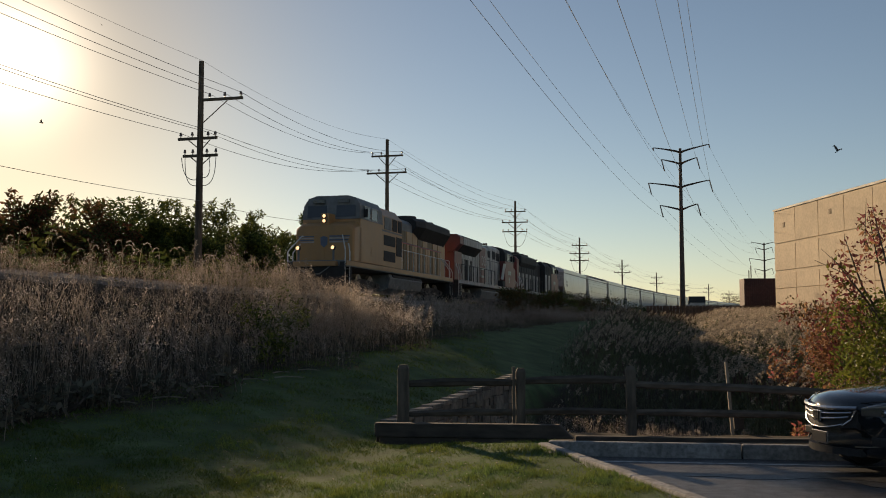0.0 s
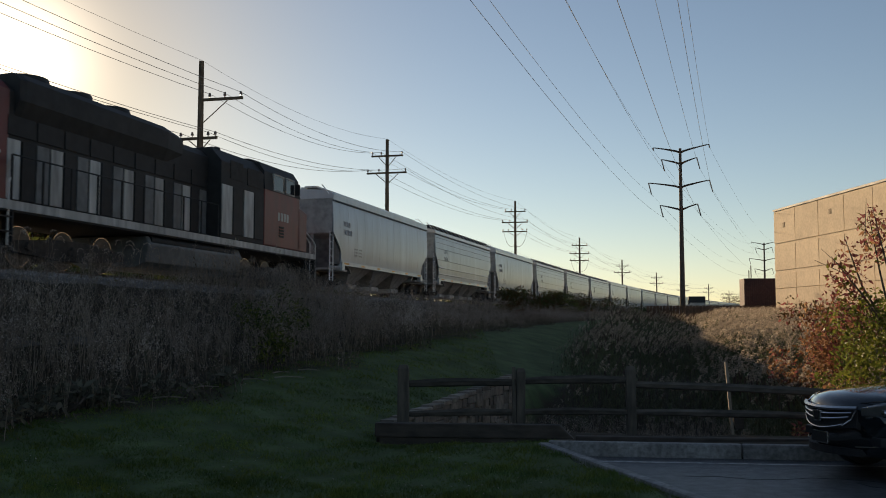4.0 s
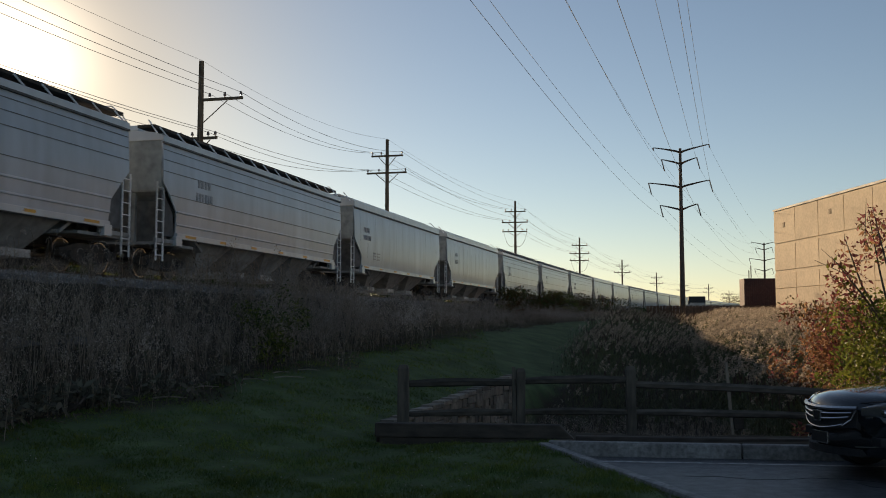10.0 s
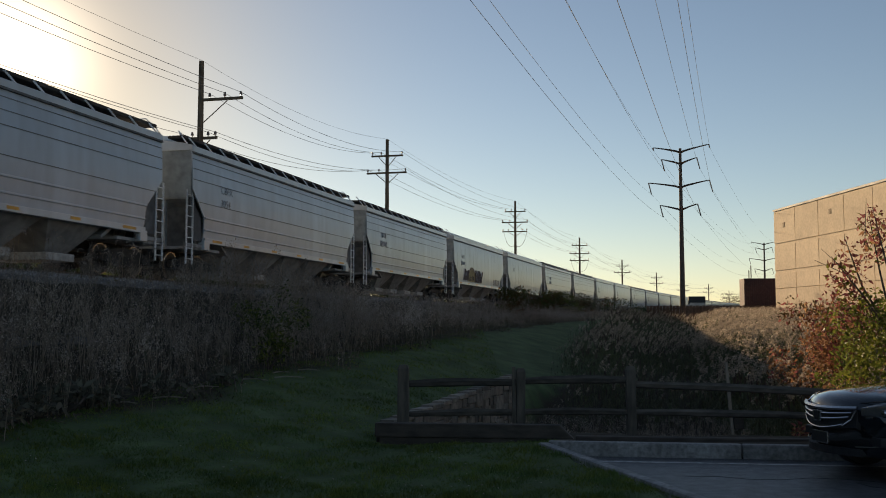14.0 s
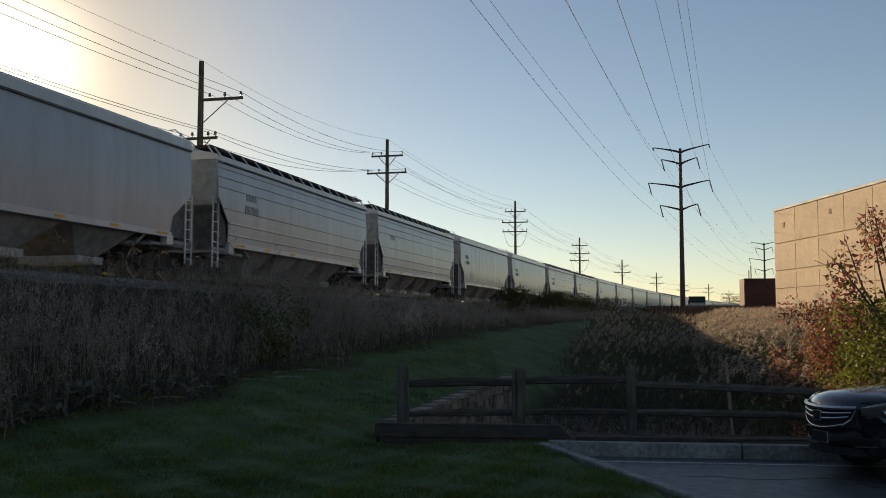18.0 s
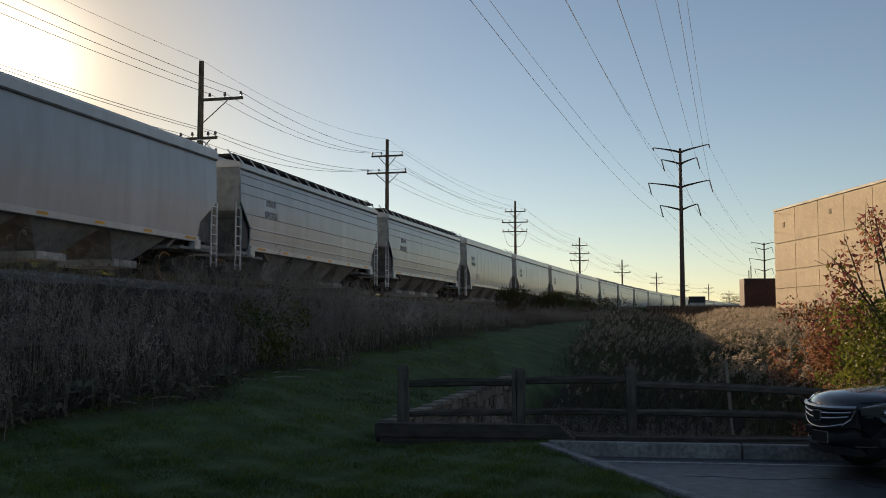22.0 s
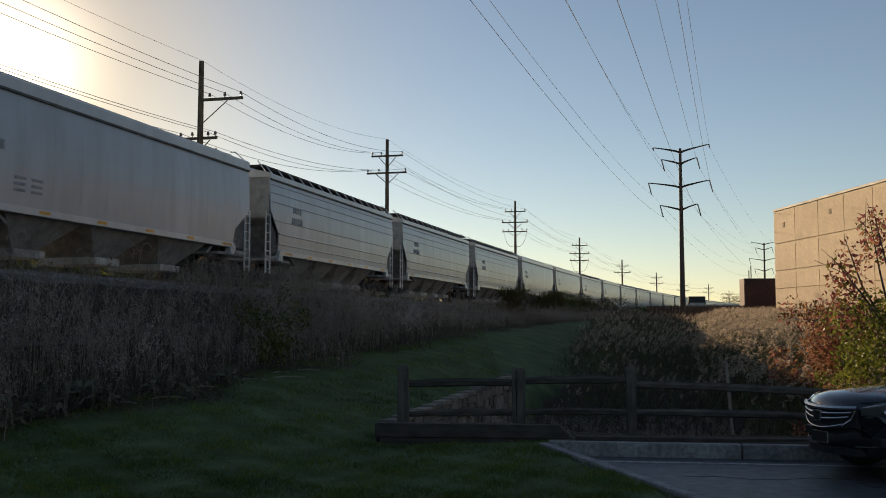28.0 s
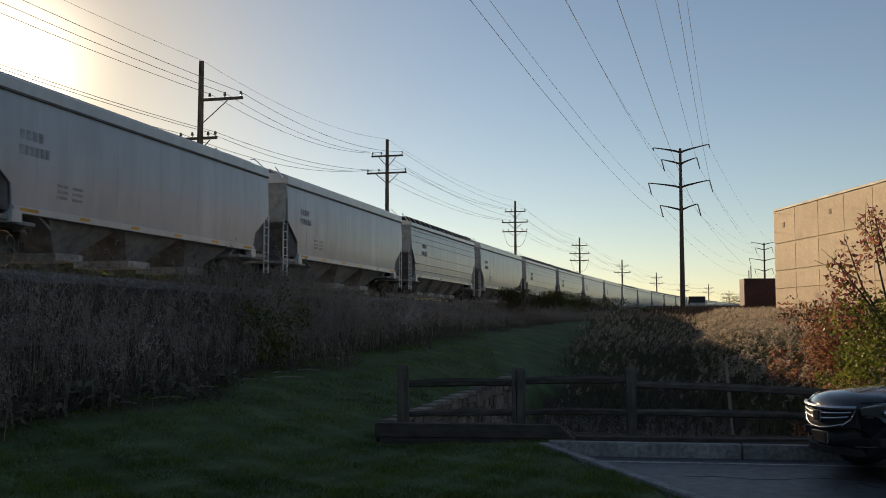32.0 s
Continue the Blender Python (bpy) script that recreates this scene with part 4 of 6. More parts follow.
    for sg in (-1, 1):
        handrail_run(c, -9.6, 1.2, sg * 1.46, deck, 9, HANDRAIL if style == "yellow" else LOCO_BLACK)
        if style != "yellow":
            bars_ = Shape()
            for k in range(4):
                bars_.box(6.2 + 0.28 * k, 6.4 + 0.28 * k, *sorted((sg * w, sg * (w + 0.006))), 2.55, 2.85)
            part("cab_number_bars", bars_, LOCO_WHITE, c, "white number bars")
            part("battery_box", Shape().box(4.0, 5.4, *sorted((sg * 1.1, sg * 1.5)), 1.6, 2.05), LOCO_BLACK, c, bevel=0.02)
    if style == "yellow":
        # emblem wings on the nose: plain shield and stripes
        for sg in (-1, 1):
            for k in range(4):
                z = 2.42 + 0.085 * k
                x_, w0, w1 = 9.30, 0.28, 1.22 + 0.03 * k
                part("emblem_wing", Shape().prism([(sg * w0, z), (sg * w1, z), (sg * (w1 + 0.05), z + 0.06), (sg * w0, z + 0.06)], "x", 9.2, 9.37),
                     BLUE_MARK if k % 2 else WIN_FRAME, c, "blue and grey nose stripe")
        sh = [(0.0, 2.2), (0.17, 2.34), (0.18, 2.66), (0.0, 2.72), (-0.18, 2.66), (-0.17, 2.34)]
        part("emblem_shield", Shape().prism(sh, "x", 9.3, 9.392), BLUE_MARK, c, "plain blue shield")
        stripe = Shape().box(-9.3, 7.3, 1.006, 1.012, 3.06, 3.11)
        part("red_pinstripe", stripe, RED_MARK, c)
    # tall high-cab proportions above the deck
    seen = set()
    for o in c.children_recursive:
        if o.data and o.data.name not in seen and "wheelset" not in o.name and "truck" not in o.name and not (o.parent and o.parent.name.startswith("truck")):
            seen.add(o.data.name)
            for v in o.data.vertices:
                if v.co.z > deck:
                    v.co.z = deck + (v.co.z - deck) * 1.10
    return c


FRONT = [(locomotive("yellow"), -56.25, 0), (locomotive("radiator"), -33.75, 1), (locomotive("black"), -11.25, 1)]
for ob, lag, back in FRONT:
    ob["reversed"] = back
    TRAIN.append((ob, lag))

BIRDS = []
# ---- utility poles behind the railway ----
POLES = [(-12.52, 50.43, 15.4, "side"), (-4.56, 80.05, 16.8, "two"), (9.32, 127.0, 17.5, "three"), (23.64, 170.7, 16.5, "three"),
         (38.37, 211.6, 15.25, "two"), (54.8, 253.6, 14.6, "two"), (71.1, 292.2, 14.0, "two"), (89.0, 331.5, 14.65, "two"), (105.8, 366.0, 13.5, "two")]


def crossarm(p, z, x0, x1, pins, brace=0.9):
    arm = part("crossarm", Shape().box(x0, x1, -0.06, 0.06, z - 0.07, z + 0.07), WOOD_POLE, p, bevel=0.01)
    for x in pins:
        s_ = Shape().cyl((x, 0, z + 0.07), (x, 0, z + 0.2), 0.03, n=6)
        s_.cyl((x, 0, z + 0.17), (x, 0, z + 0.34), 0.085, 0.05, n=8)
        part("insulator", s_, INSULATOR, arm, "brown porcelain insulator")
    s_ = Shape()
    for x in ((x0, x1) if x0 < -0.5 else (x1,)):
        s_.tube([(0.55 * x if x0 < -0.5 else 0.62 * x, 0.08, z - 0.07), (0.0, 0.1, z - brace)], 0.03, 4)
    part("brace", s_, WOOD_POLE, p)


def jumper(sx, reach, z, drop):
    """A slack cable that hangs from an arm and swings back to the shaft."""
    pts = []
    for k in range(11):
        u = k / 10
        pts.append((sx * (reach * (1 - u) + 0.12 * u + 0.22 * math.sin(math.pi * u)), 0.02, z - drop * math.sin(math.pi * 0.56 * u)))
    return Shape().tube(pts, 0.02, 5)


def pole(x, y, top, kind):
    base = float(ground_z(x, y)) - 0.3
    p = thing("utility_pole", "weathered wooden utility pole with crossarms and insulators", "utility pole", "utility poles along the railway",
              pose(x, y, base, 0, 0, -14))
    h = top - base
    part("shaft", Shape().cyl((0, 0, 0), (0, 0, h), 0.22, 0.13, n=12), WOOD_POLE, p, smooth=True)
    if kind == "side":
        crossarm(p, h - 2.05, -0.1, 2.35, (0.5, 1.35, 2.25), 1.25)
        crossarm(p, h - 4.05, -1.25, 0.95, (-1.1, -0.45, 0.45, 0.85), 0.6)
        crossarm(p, h - 4.95, -0.95, 1.0, (-0.85, -0.4, 0.4, 0.9), 0.5)
        for sx, reach_, drop in ((-1, 0.85, 1.5), (-1, 1.05, 1.2), (1, 0.9, 1.5), (1, 0.5, 1.1)):
            part("jumper_cable", jumper(sx, reach_, h - 5.0, drop), WIRE, p)
    else:
        crossarm(p, h - 1.35, -1.35, 1.35, (-1.25, -0.5, 1.25))
        crossarm(p, h - 2.75, -1.75, 1.65, (-1.65, -0.7, 1.55))
        if kind == "three":
            crossarm(p, h - 3.95, -1.7, 1.55, (-1.6, -0.9, 0.9, 1.5), 0.6)
            for sx in (-1, 1):
                part("jumper_cable", jumper(sx, 1.5, h - 4.0, 1.9), WIRE, p)
    return p


for q in POLES:
    pole(*q)


def sag_points(a, b, sag, n=14):
    a, b = Vector(a), Vector(b)
    return [a.lerp(b, i / n) - Vector((0, 0, sag * 4 * (i / n) * (1 - i / n))) for i in range(n + 1)]


def wire_run(name, nodes, sag, r, label, group):
    pts = []
    for a, b in zip(nodes, nodes[1:]):
        pts += sag_points(a, b, sag)[:-1]
    pts.append(Vector(nodes[-1]))
    tagged(part(name, Shape().tube(pts, r, 4), WIRE), label, "cable", group)


ARM = Vector((math.cos(radians(-14)), math.sin(radians(-14))))


def pole_node(q, x, dz):
    return (q[0] + ARM.x * x, q[1] + ARM.y * x, q[2] + dz)


# poles before the first one, out of view
PRE = (-24.1, 5.0, 15.6, "side")
for x0, d0, x1, d1 in ((0, 0.05, 0, 0.05), (0.5, -1.75, -1.25, -1.05), (1.35, -1.75, -0.5, -1.05), (2.25, -1.75, 1.25, -1.05),
                       (-1.1, -3.75, -1.65, -2.45), (0.45, -3.75, -0.7, -2.45), (0.85, -3.75, 1.55, -2.45)):
    nodes = [pole_node(PRE, x0, d0), pole_node(POLES[0], x0, d0)] + [pole_node(q, x1, d1) for q in POLES[1:]]
    wire_run("overhead_wire", nodes, 0.78, 0.008 if d0 > 0 else 0.0125, "thin dark overhead wire strung between wooden poles", "pole line wires")
nodes = [pole_node(PRE, 0.1, -7.2)] + [pole_node(q, 0.1, -7.3 if i == 0 else -6.5) for i, q in enumerate(POLES)]
wire_run("overhead_wire", nodes, 0.7, 0.011, "low communication cable along the wooden poles", "pole line wires")


# ---- steel transmission towers ----
def curved_arm(sg, reach, z, lift):
    pts = [(sg * reach * t, 0, z + lift * (t ** 0.75) * (1 if t < 0.9 else 0.98)) for t in [i / 8 for i in range(9)]]
    return Shape().tube(pts, 0.17, 6, 0.07)


ARMS = [(-3.85, 4.0, 26.08, 0.95, 0.5), (-2.65, 2.3, 24.38, 0.86, 1.7), (-4.55, 4.0, 21.04, 0.89, 1.7), (-2.95, 2.3, 17.75, 0.87, 1.7)]


def tower(x, y, base, turn):
    p = thing("transmission_tower", "dark weathering-steel transmission pole with four pairs of curved arms", "power pylon", "transmission line towers",
              pose(x, y, base, 0, 0, turn))
    part("shaft", Shape().cyl((0, 0, 0), (0, 0, 26.7 - base), 0.41, 0.19, n=12), CORTEN, p, smooth=True)
    for left, right, z, lift, hang in ARMS:
        for reach in (left, right):
            sg = -1 if reach < 0 else 1
            arm = part("arm", curved_arm(sg, abs(reach), z - base, lift), CORTEN, p, smooth=True)
            tip = (reach, 0, z - base + lift)
            end = (reach + 0.45 * hang * 0.55, 0, z - base + lift - hang)
            part("insulator_string", Shape().cyl(tip, end, 0.09, 0.09, n=6), INSULATOR, arm, "dark hanging insulator string")
    return p


TOWERS = [(33.9, 140.0, 2.3, -21), (100.6, 309.0, 2.3, -21)]
for q in TOWERS:
    tower(*q)
BACK_TOWER = (-19.0, -42.0)
for left, right, z, lift, hang in ARMS:
    for reach in (left, right):
        nodes = []
        for bx, by in (BACK_TOWER, TOWERS[0][:2], TOWERS[1][:2], (168.0, 480.0)):
            xx = reach + 0.25 * hang
            nodes.append((bx + xx * math.cos(radians(-21)), by + xx * math.sin(radians(-21)), z + lift - hang))
        wire_run("power_line", nodes, 3.2, 0.014, "long sagging transmission line conductor", "transmission line conductors")

# ---- plants ----
rng = np.random.default_rng(7)
DRY_STEM = mat("dry_weed_stem", (0.38, 0.31, 0.245), 0.6, var=0.3, scale=4, isl=0.3, bump=0, trans=0.45, spec=0.35)
SEED_FLUFF = mat("tan_seed_fluff", (0.60, 0.52, 0.455), 0.9, var=0.3, scale=1.2, isl=0.1, bump=0, trans=0.62, spec=0.15)
WEED_LEAF = mat("weed_leaf", (0.11, 0.115, 0.075), 0.7, var=0.35, scale=2, isl=0.35, bump=0, second=(0.15, 0.11, 0.075), trans=0.4, spec=0.15)
REED_STEM = mat("reed_stem", (0.14, 0.155, 0.10), 0.8, var=0.3, scale=1.5, isl=0.35, bump=0, second=(0.09, 0.10, 0.04), trans=0.35, spec=0.15)
REED_PLUME = mat("reed_plume", (0.52, 0.44, 0.35), 0.9, var=0.3, scale=2, isl=0.35, bump=0, trans=0.5, spec=0.15)
CATTAIL = mat("cattail_head", (0.10, 0.068, 0.05), 0.9, var=0.2, scale=4, isl=0.2, bump=0)
BARK = mat("grey_brown_bark", (0.12, 0.095, 0.075), 0.9, var=0.35, scale=16, stretch=(1, 1, 0.2), bump=0.5)
LEAF_GREEN = mat("green_leaf", (0.165, 0.21, 0.05), 0.45, var=0.3, scale=1.2, isl=0.4, bump=0, second=(0.19, 0.19, 0.03), trans=0.5, spec=0.15)
LEAF_DARK = mat("dark_green_leaf", (0.055, 0.085, 0.025), 0.6, var=0.3, scale=1.2, isl=0.4, bump=0, second=(0.10, 0.10, 0.03), trans=0.45, spec=0.15)
LEAF_RED = mat("autumn_red_leaf", (0.36, 0.125, 0.115), 0.55, var=0.3, scale=1.5, isl=0.4, bump=0, second=(0.17, 0.05, 0.05), trans=0.5, spec=0.15)
LEAF_ORANGE = mat("autumn_orange_leaf", (0.45, 0.26, 0.135), 0.6, var=0.3, scale=1.5, isl=0.4, bump=0, second=(0.22, 0.085, 0.045), trans=0.45, spec=0.15)
LEAF_SUMAC = mat("sumac_leaf", (0.10, 0.075, 0.03), 0.6, var=0.4, scale=0.8, isl=0.4, bump=0, second=(0.17, 0.06, 0.03), trans=0.45, spec=0.15)


class Tuft:
    """A small plant of triangles, each with a material slot."""

    def __init__(self):
        self.v, self.f, self.k = [], [], []

    def tri(self, a, b, c, slot):
        n = len(self.v)
        self.v += [tuple(a), tuple(b), tuple(c)]
        self.f.append((n, n + 1, n + 2))
        self.k.append(slot)

    def blade(self, base, tip, width, slot, turn):
        side = Vector((math.cos(turn), math.sin(turn), 0)) * width * 0.5
        base, tip = Vector(base), Vector(tip)
        self.tri(base - side, base + side, tip, slot)

    def bit(self, c, size, slot, r):
        c = Vector(c)
        d = [Vector(r.normal(size=3)).normalized() * size for _ in range(3)]
        self.tri(c + d[0], c + d[1], c + d[2], slot)


def scatter(name, tufts, batches, mats_, label, category):
    """One stuff object from several plant templates and their poses."""
    vs, fs, ks, off = [], [], [], 0
    for t, m in zip(tufts, batches):
        v, f = np.asarray(t.v), np.asarray(t.f)
        h = np.concatenate([v, np.ones((len(v), 1))], 1)
        out = np.einsum("nij,kj->nki", m, h)[..., :3].reshape(-1, 3)
        vs.append(out)
        fs.append((f[None] + (np.arange(len(m)) * len(v))[:, None, None]).reshape(-1, 3) + off)
        ks.append(np.tile(t.k, len(m)))
        off += len(out)
    co, idx, slot = np.concatenate(vs), np.concatenate(fs), np.concatenate(ks)
    me = bpy.data.meshes.new(name)
    me.vertices.add(len(co))
    me.vertices.foreach_set("co", co.astype(np.float32).ravel())
    me.loops.add(idx.size)
    me.loops.foreach_set("vertex_index", idx.astype(np.int32).ravel())
    me.polygons.add(len(idx))
    me.polygons.foreach_set("loop_start", np.arange(0, idx.size, 3, dtype=np.int32))
    for mm in mats_:
        me.materials.append(mm)
    me.polygons.foreach_set("material_index", slot.astype(np.int32))
    me.update(calc_edges=True)
    return tagged(new(name, me), label, category, kind="stuff")


def weed(r, seeds, leaves, spread):
    """Dry goldenrod: a stem, drooping leaves and a fluffy branched head; one metre tall."""
    t = Tuft()
    for turn in (0.0, 1.57):
        t.blade((0, 0, 0), (r.normal() * 0.03, r.normal() * 0.03, 0.98), 0.011, 0, turn + r.uniform(0, 1))
    for _ in range(leaves):
        z, a, l = r.uniform(0.08, 0.75), r.uniform(0, 6.28), r.uniform(0.06, 0.16)
        t.blade((0, 0, z), (l * math.cos(a), l * math.sin(a), z + r.uniform(-0.1, 0.08)), 0.024, 1, a + 1.57)
    branches = [(r.uniform(0, 6.28), r.uniform(0.55, 0.95), r.uniform(0.4, 1.0) * spread) for _ in range(7)]
    for a, z, l in branches:
        t.blade((0, 0, z - 0.12), (l * math.cos(a), l * math.sin(a), z + 0.05), 0.007, 0, a + 1.57)
    for _ in range(seeds):
        a, z, l = branches[r.integers(len(branches))]
        u = r.uniform(0.25, 1.05)
        t.bit((l * u * math.cos(a) + r.normal() * 0.018, l * u * math.sin(a) + r.normal() * 0.018, z - 0.12 + 0.17 * u + r.normal() * 0.025),
              r.uniform(0.010, 0.022), 2, r)
    return t


def line_xy(s, d):
    """Arrays of places on the ground from metres along and beside the railway."""
    p = np.array([track(float(a), float(b))[:2] for a, b in zip(s, d)])
    return p[:, 0], p[:, 1]


def crest(s):
    return np.interp(s, [-8, 6, 12, 20, 24, 29, 36, 50, 80, 120, 250], [3.75, 3.7, 3.5, 3.25, 3.45, 3.95, 3.5, 3.5, 3.9, 4.3, 4.6])


def weed_field(n, s0, s1, d0, d1, tufts, wisp, name, label, power=1.0):
    s = s0 + (s1 - s0) * rng.random(n) ** power
    # two thirds of the plants gather in clumps
    clump = np.round(s / 0.9) * 0.9 + 0.5 * np.sin(np.round(s / 0.9) * 12.9)
    s = np.where(rng.random(n) < 0.66, clump + rng.normal(0, 0.17, n), s)
    edge = 0.5 * np.sin(s * 0.9) + 0.35 * np.sin(s * 2.3 + 1)
    d = d0 + (d1 + edge - d0) * rng.random(n)
    x, y = line_xy(s, d)
    g = ground_z(x, y)
    patch = 0.85 + 0.12 * np.sin(s * 5.1 + 2 * np.sin(d * 2.2)) + 0.2 * np.sin(s * 1.7 + d) * np.sin(d * 1.9 - 0.6 * s)
    slope = np.where(d > 0, np.interp(s, [18, 26, 34, 45], [0.46, 0.3, 0.27, 0.3]) * (d - 4.5), 0.0)
    tall = np.clip((crest(s) - slope - g) * patch, 0.4, 2.0) * rng.uniform(0.65, 1.08, n)
    tall = np.where(rng.random(n) < wisp, tall * rng.uniform(1.2, 1.5, n), tall)
    m = poses(x, y, g - 0.02, rng.uniform(0, 6.28, n), np.abs(rng.normal(0, 0.24, n)), rng.uniform(0, 6.28, n), np.clip(tall, 0.5, 1.5), tall)
    which = rng.integers(len(tufts), size=n)
    scatter(name, tufts, [m[which == k] for k in range(len(tufts))], [DRY_STEM, WEED_LEAF, SEED_FLUFF], label, "weeds")


near_weeds = [weed(rng, 66, 9, sp) for sp in (0.16, 0.22, 0.3, 0.2)]
far_weeds = [weed(rng, 26, 12, sp) for sp in (0.2, 0.3)]
weed_field(2200, -9, 42, 3.7, 8.9, near_weeds, 0.12, "dry_weeds", "dry tan goldenrod and weeds on the railway bank")
weed_field(700, -6, 30, 3.0, 4.4, far_weeds, 0.1, "shoulder_weeds", "short dry weeds on the ballast shoulder")
weed_field(3300, 41, 80, 4.5, 8.9, near_weeds, 0.06, "bank_weeds", "brown weeds on the railway bank")
weed_field(2800, 78, 230, 4.5, 8.9, far_weeds, 0.05, "distant_weeds", "brown weeds along the distant railway bank", 1.4)
weed_field(2600, -5, 160, -10.5, -5.2, far_weeds, 0.02, "far_bank_weeds", "dark weeds behind the railway")


def strand(t, pts, width, slot, turn):
    """A thin bent stalk of short blades that overlap."""
    for a, b in zip(pts, pts[1:]):
        a, b = Vector(a), Vector(b)
        t.blade(a, b + (b - a) * 0.35, width, slot, turn)
        t.blade(b, a, width, slot, turn + 1.2)


def tangle(r):
    """Arching dry canes with short side twigs; about one metre tall."""
    t = Tuft()
    for _ in range(5):
        a, l, h = r.uniform(0, 6.28), r.uniform(0.35, 0.8), r.uniform(0.75, 1.1)
        pts = [(l * u ** 1.6 * math.cos(a), l * u ** 1.6 * math.sin(a), h * math.sin(2.2 * u) + 0.02 * r.normal()) for u in (0.0, 0.25, 0.45, 0.62, 0.78, 0.9, 1.0)]
        strand(t, pts, 0.008, 0, a + 1.57)
        for q in pts[2:]:
            for _ in range(2):
                b, z = r.uniform(0, 6.28), r.uniform(0.0, 0.09)
                k = r.uniform(0.04, 0.12)
                t.blade(q, (q[0] + k * math.cos(b), q[1] + k * math.sin(b), q[2] + z), 0.006, 0, b + 1.57)
                t.bit((q[0] + k * math.cos(b), q[1] + k * math.sin(b), q[2] + z), r.uniform(0.007, 0.014), 1, r)
    return t


def tangle_field(n):
    s, d = rng.uniform(-6, 34, n), rng.uniform(3.9, 8.4, n)
    x, y = line_xy(s, d)
    g = ground_z(x, y)
    tall = np.clip(crest(s) - 0.2 - 0.4 * (d - 4.5) - g, 0.5, 1.7) * rng.uniform(0.75, 1.15, n)
    m = poses(x, y, g - 0.02, rng.uniform(0, 6.28, n), np.abs(rng.normal(0, 0.1, n)), rng.uniform(0, 6.28, n), np.clip(tall, 0.7, 1.4), tall)
    kinds, which = [tangle(rng) for _ in range(4)], rng.integers(4, size=n)
    scatter("bramble_canes", kinds, [m[which == k] for k in range(4)], [DRY_STEM, SEED_FLUFF], "tangled pale dry canes arching over the bank", "brambles")


tangle_field(950)


def undergrowth(n):
    """Low dark leaves at the foot of the weeds."""
    s, d = rng.uniform(-6, 60, n), rng.uniform(5.4, 9.2, n)
    d = d + 0.4 * np.sin(s * 0.9)
    x, y = line_xy(s, d)
    z = ground_z(x, y) + 0.5 * rng.random(n) ** 1.4 * (0.7 + 0.5 * np.sin(s * 2.1 + d))
    m = poses(x, y, z, rng.uniform(0, 6.28, n), rng.uniform(0.2, 1.3, n), rng.uniform(0, 6.28, n), rng.uniform(0.06, 0.15, n))
    t = Tuft()
    for f in ((0, 1, 2), (0, 2, 3)):
        t.tri(*[[(0, 0, 0), (0.22, 0.35, 0.05), (0, 1.0, -0.12), (-0.22, 0.35, 0.05)][k] for k in f], 0)
    scatter("undergrowth", [t], [m], [WEED_LEAF], "low dull green leaves under the weeds", "undergrowth")


undergrowth(15000)


def foxtail_row(n):
    """Nodding pale grass plumes on the crest of the bank."""
    t = Tuft()
    pts = [(0, 0, 0), (0.01, 0, 0.5), (0.03, 0, 0.8), (0.08, 0, 0.94)]
    strand(t, pts, 0.008, 0, 0.3)
    plume = [(0.08, 0, 0.94), (0.13, 0, 0.985), (0.19, 0, 0.985), (0.24, 0, 0.94), (0.26, 0, 0.88)]
    for a, b in zip(plume, plume[1:]):
        for _ in range(9):
            u = rng.random()
            t.bit([a[k] + (b[k] - a[k]) * u + rng.normal() * 0.006 for k in range(3)], 0.018, 1, rng)
    s, d = rng.uniform(17.5, 26.5, n), rng.uniform(3.5, 4.4, n)
    x, y = line_xy(s, d)
    size = rng.uniform(0.75, 1.2, n)
    m = poses(x, y, ground_z(x, y) - 0.02, rng.choice([0.2, 2.9, -0.4], n) + rng.normal(0, 0.3, n), np.abs(rng.normal(0, 0.12, n)), rng.uniform(0, 6.28, n), size)
    scatter("foxtail_grass", [t], [m], [DRY_STEM, SEED_FLUFF], "pale nodding foxtail grass plumes on the bank", "grass")


foxtail_row(26)


def leaf_cloud(n, blobs, size, mix=0.0, droop=0.5, hollow=0.45):
    """Poses for n leaves in a set of ellipsoids (x, y, z, rx, ry, rz), thicker towards their shells."""
    vol = np.array([b[3] * b[4] * b[5] for b in blobs]) ** 0.8
    which = rng.choice(len(blobs), size=n, p=vol / vol.sum())
    b = np.array(blobs)[which]
    u = rng.normal(size=(n, 3))
    u /= np.linalg.norm(u, axis=1)[:, None]
    rad = hollow + (1 - hollow) * rng.random(n) ** 0.6 + rng.normal(0, 0.08, n)
    p = b[:, :3] + u * b[:, 3:] * rad[:, None]
    return poses(p[:, 0], p[:, 1], p[:, 2], rng.uniform(0, 6.28, n), rng.uniform(0.2, 1.0 + droop, n), rng.uniform(0, 6.28, n),
                 size * rng.uniform(0.6, 1.25, n))


LEAF_V = [(0, 0, 0), (0.22, 0.35, 0.05), (0, 1.0, -0.12), (-0.22, 0.35, 0.05)]
LEAF_F = [(0, 1, 2), (0, 2, 3)]


def leaf_part(parent, n, blobs, size, material, name="crown", label="", **kw):
    me = scatter_mesh(name, LEAF_V, LEAF_F, leaf_cloud(n, blobs, size, **kw), material)
    return part(name, me, None, parent, label)


def limbs(parent, base, tops, r0, name="limb"):
    for tip in tops:
        b, t = Vector(base), Vector(tip)
        mid = b.lerp(t, 0.5) + Vector((rng.normal() * 0.12, rng.normal() * 0.12, 0.15 * (t - b).length * 0.3))
        part(name, Shape().tube([b, b.lerp(mid, 0.6), mid, mid.lerp(t, 0.6), t], r0, 6, r0 * 0.18), BARK, parent, smooth=True)


BACK = 1.35


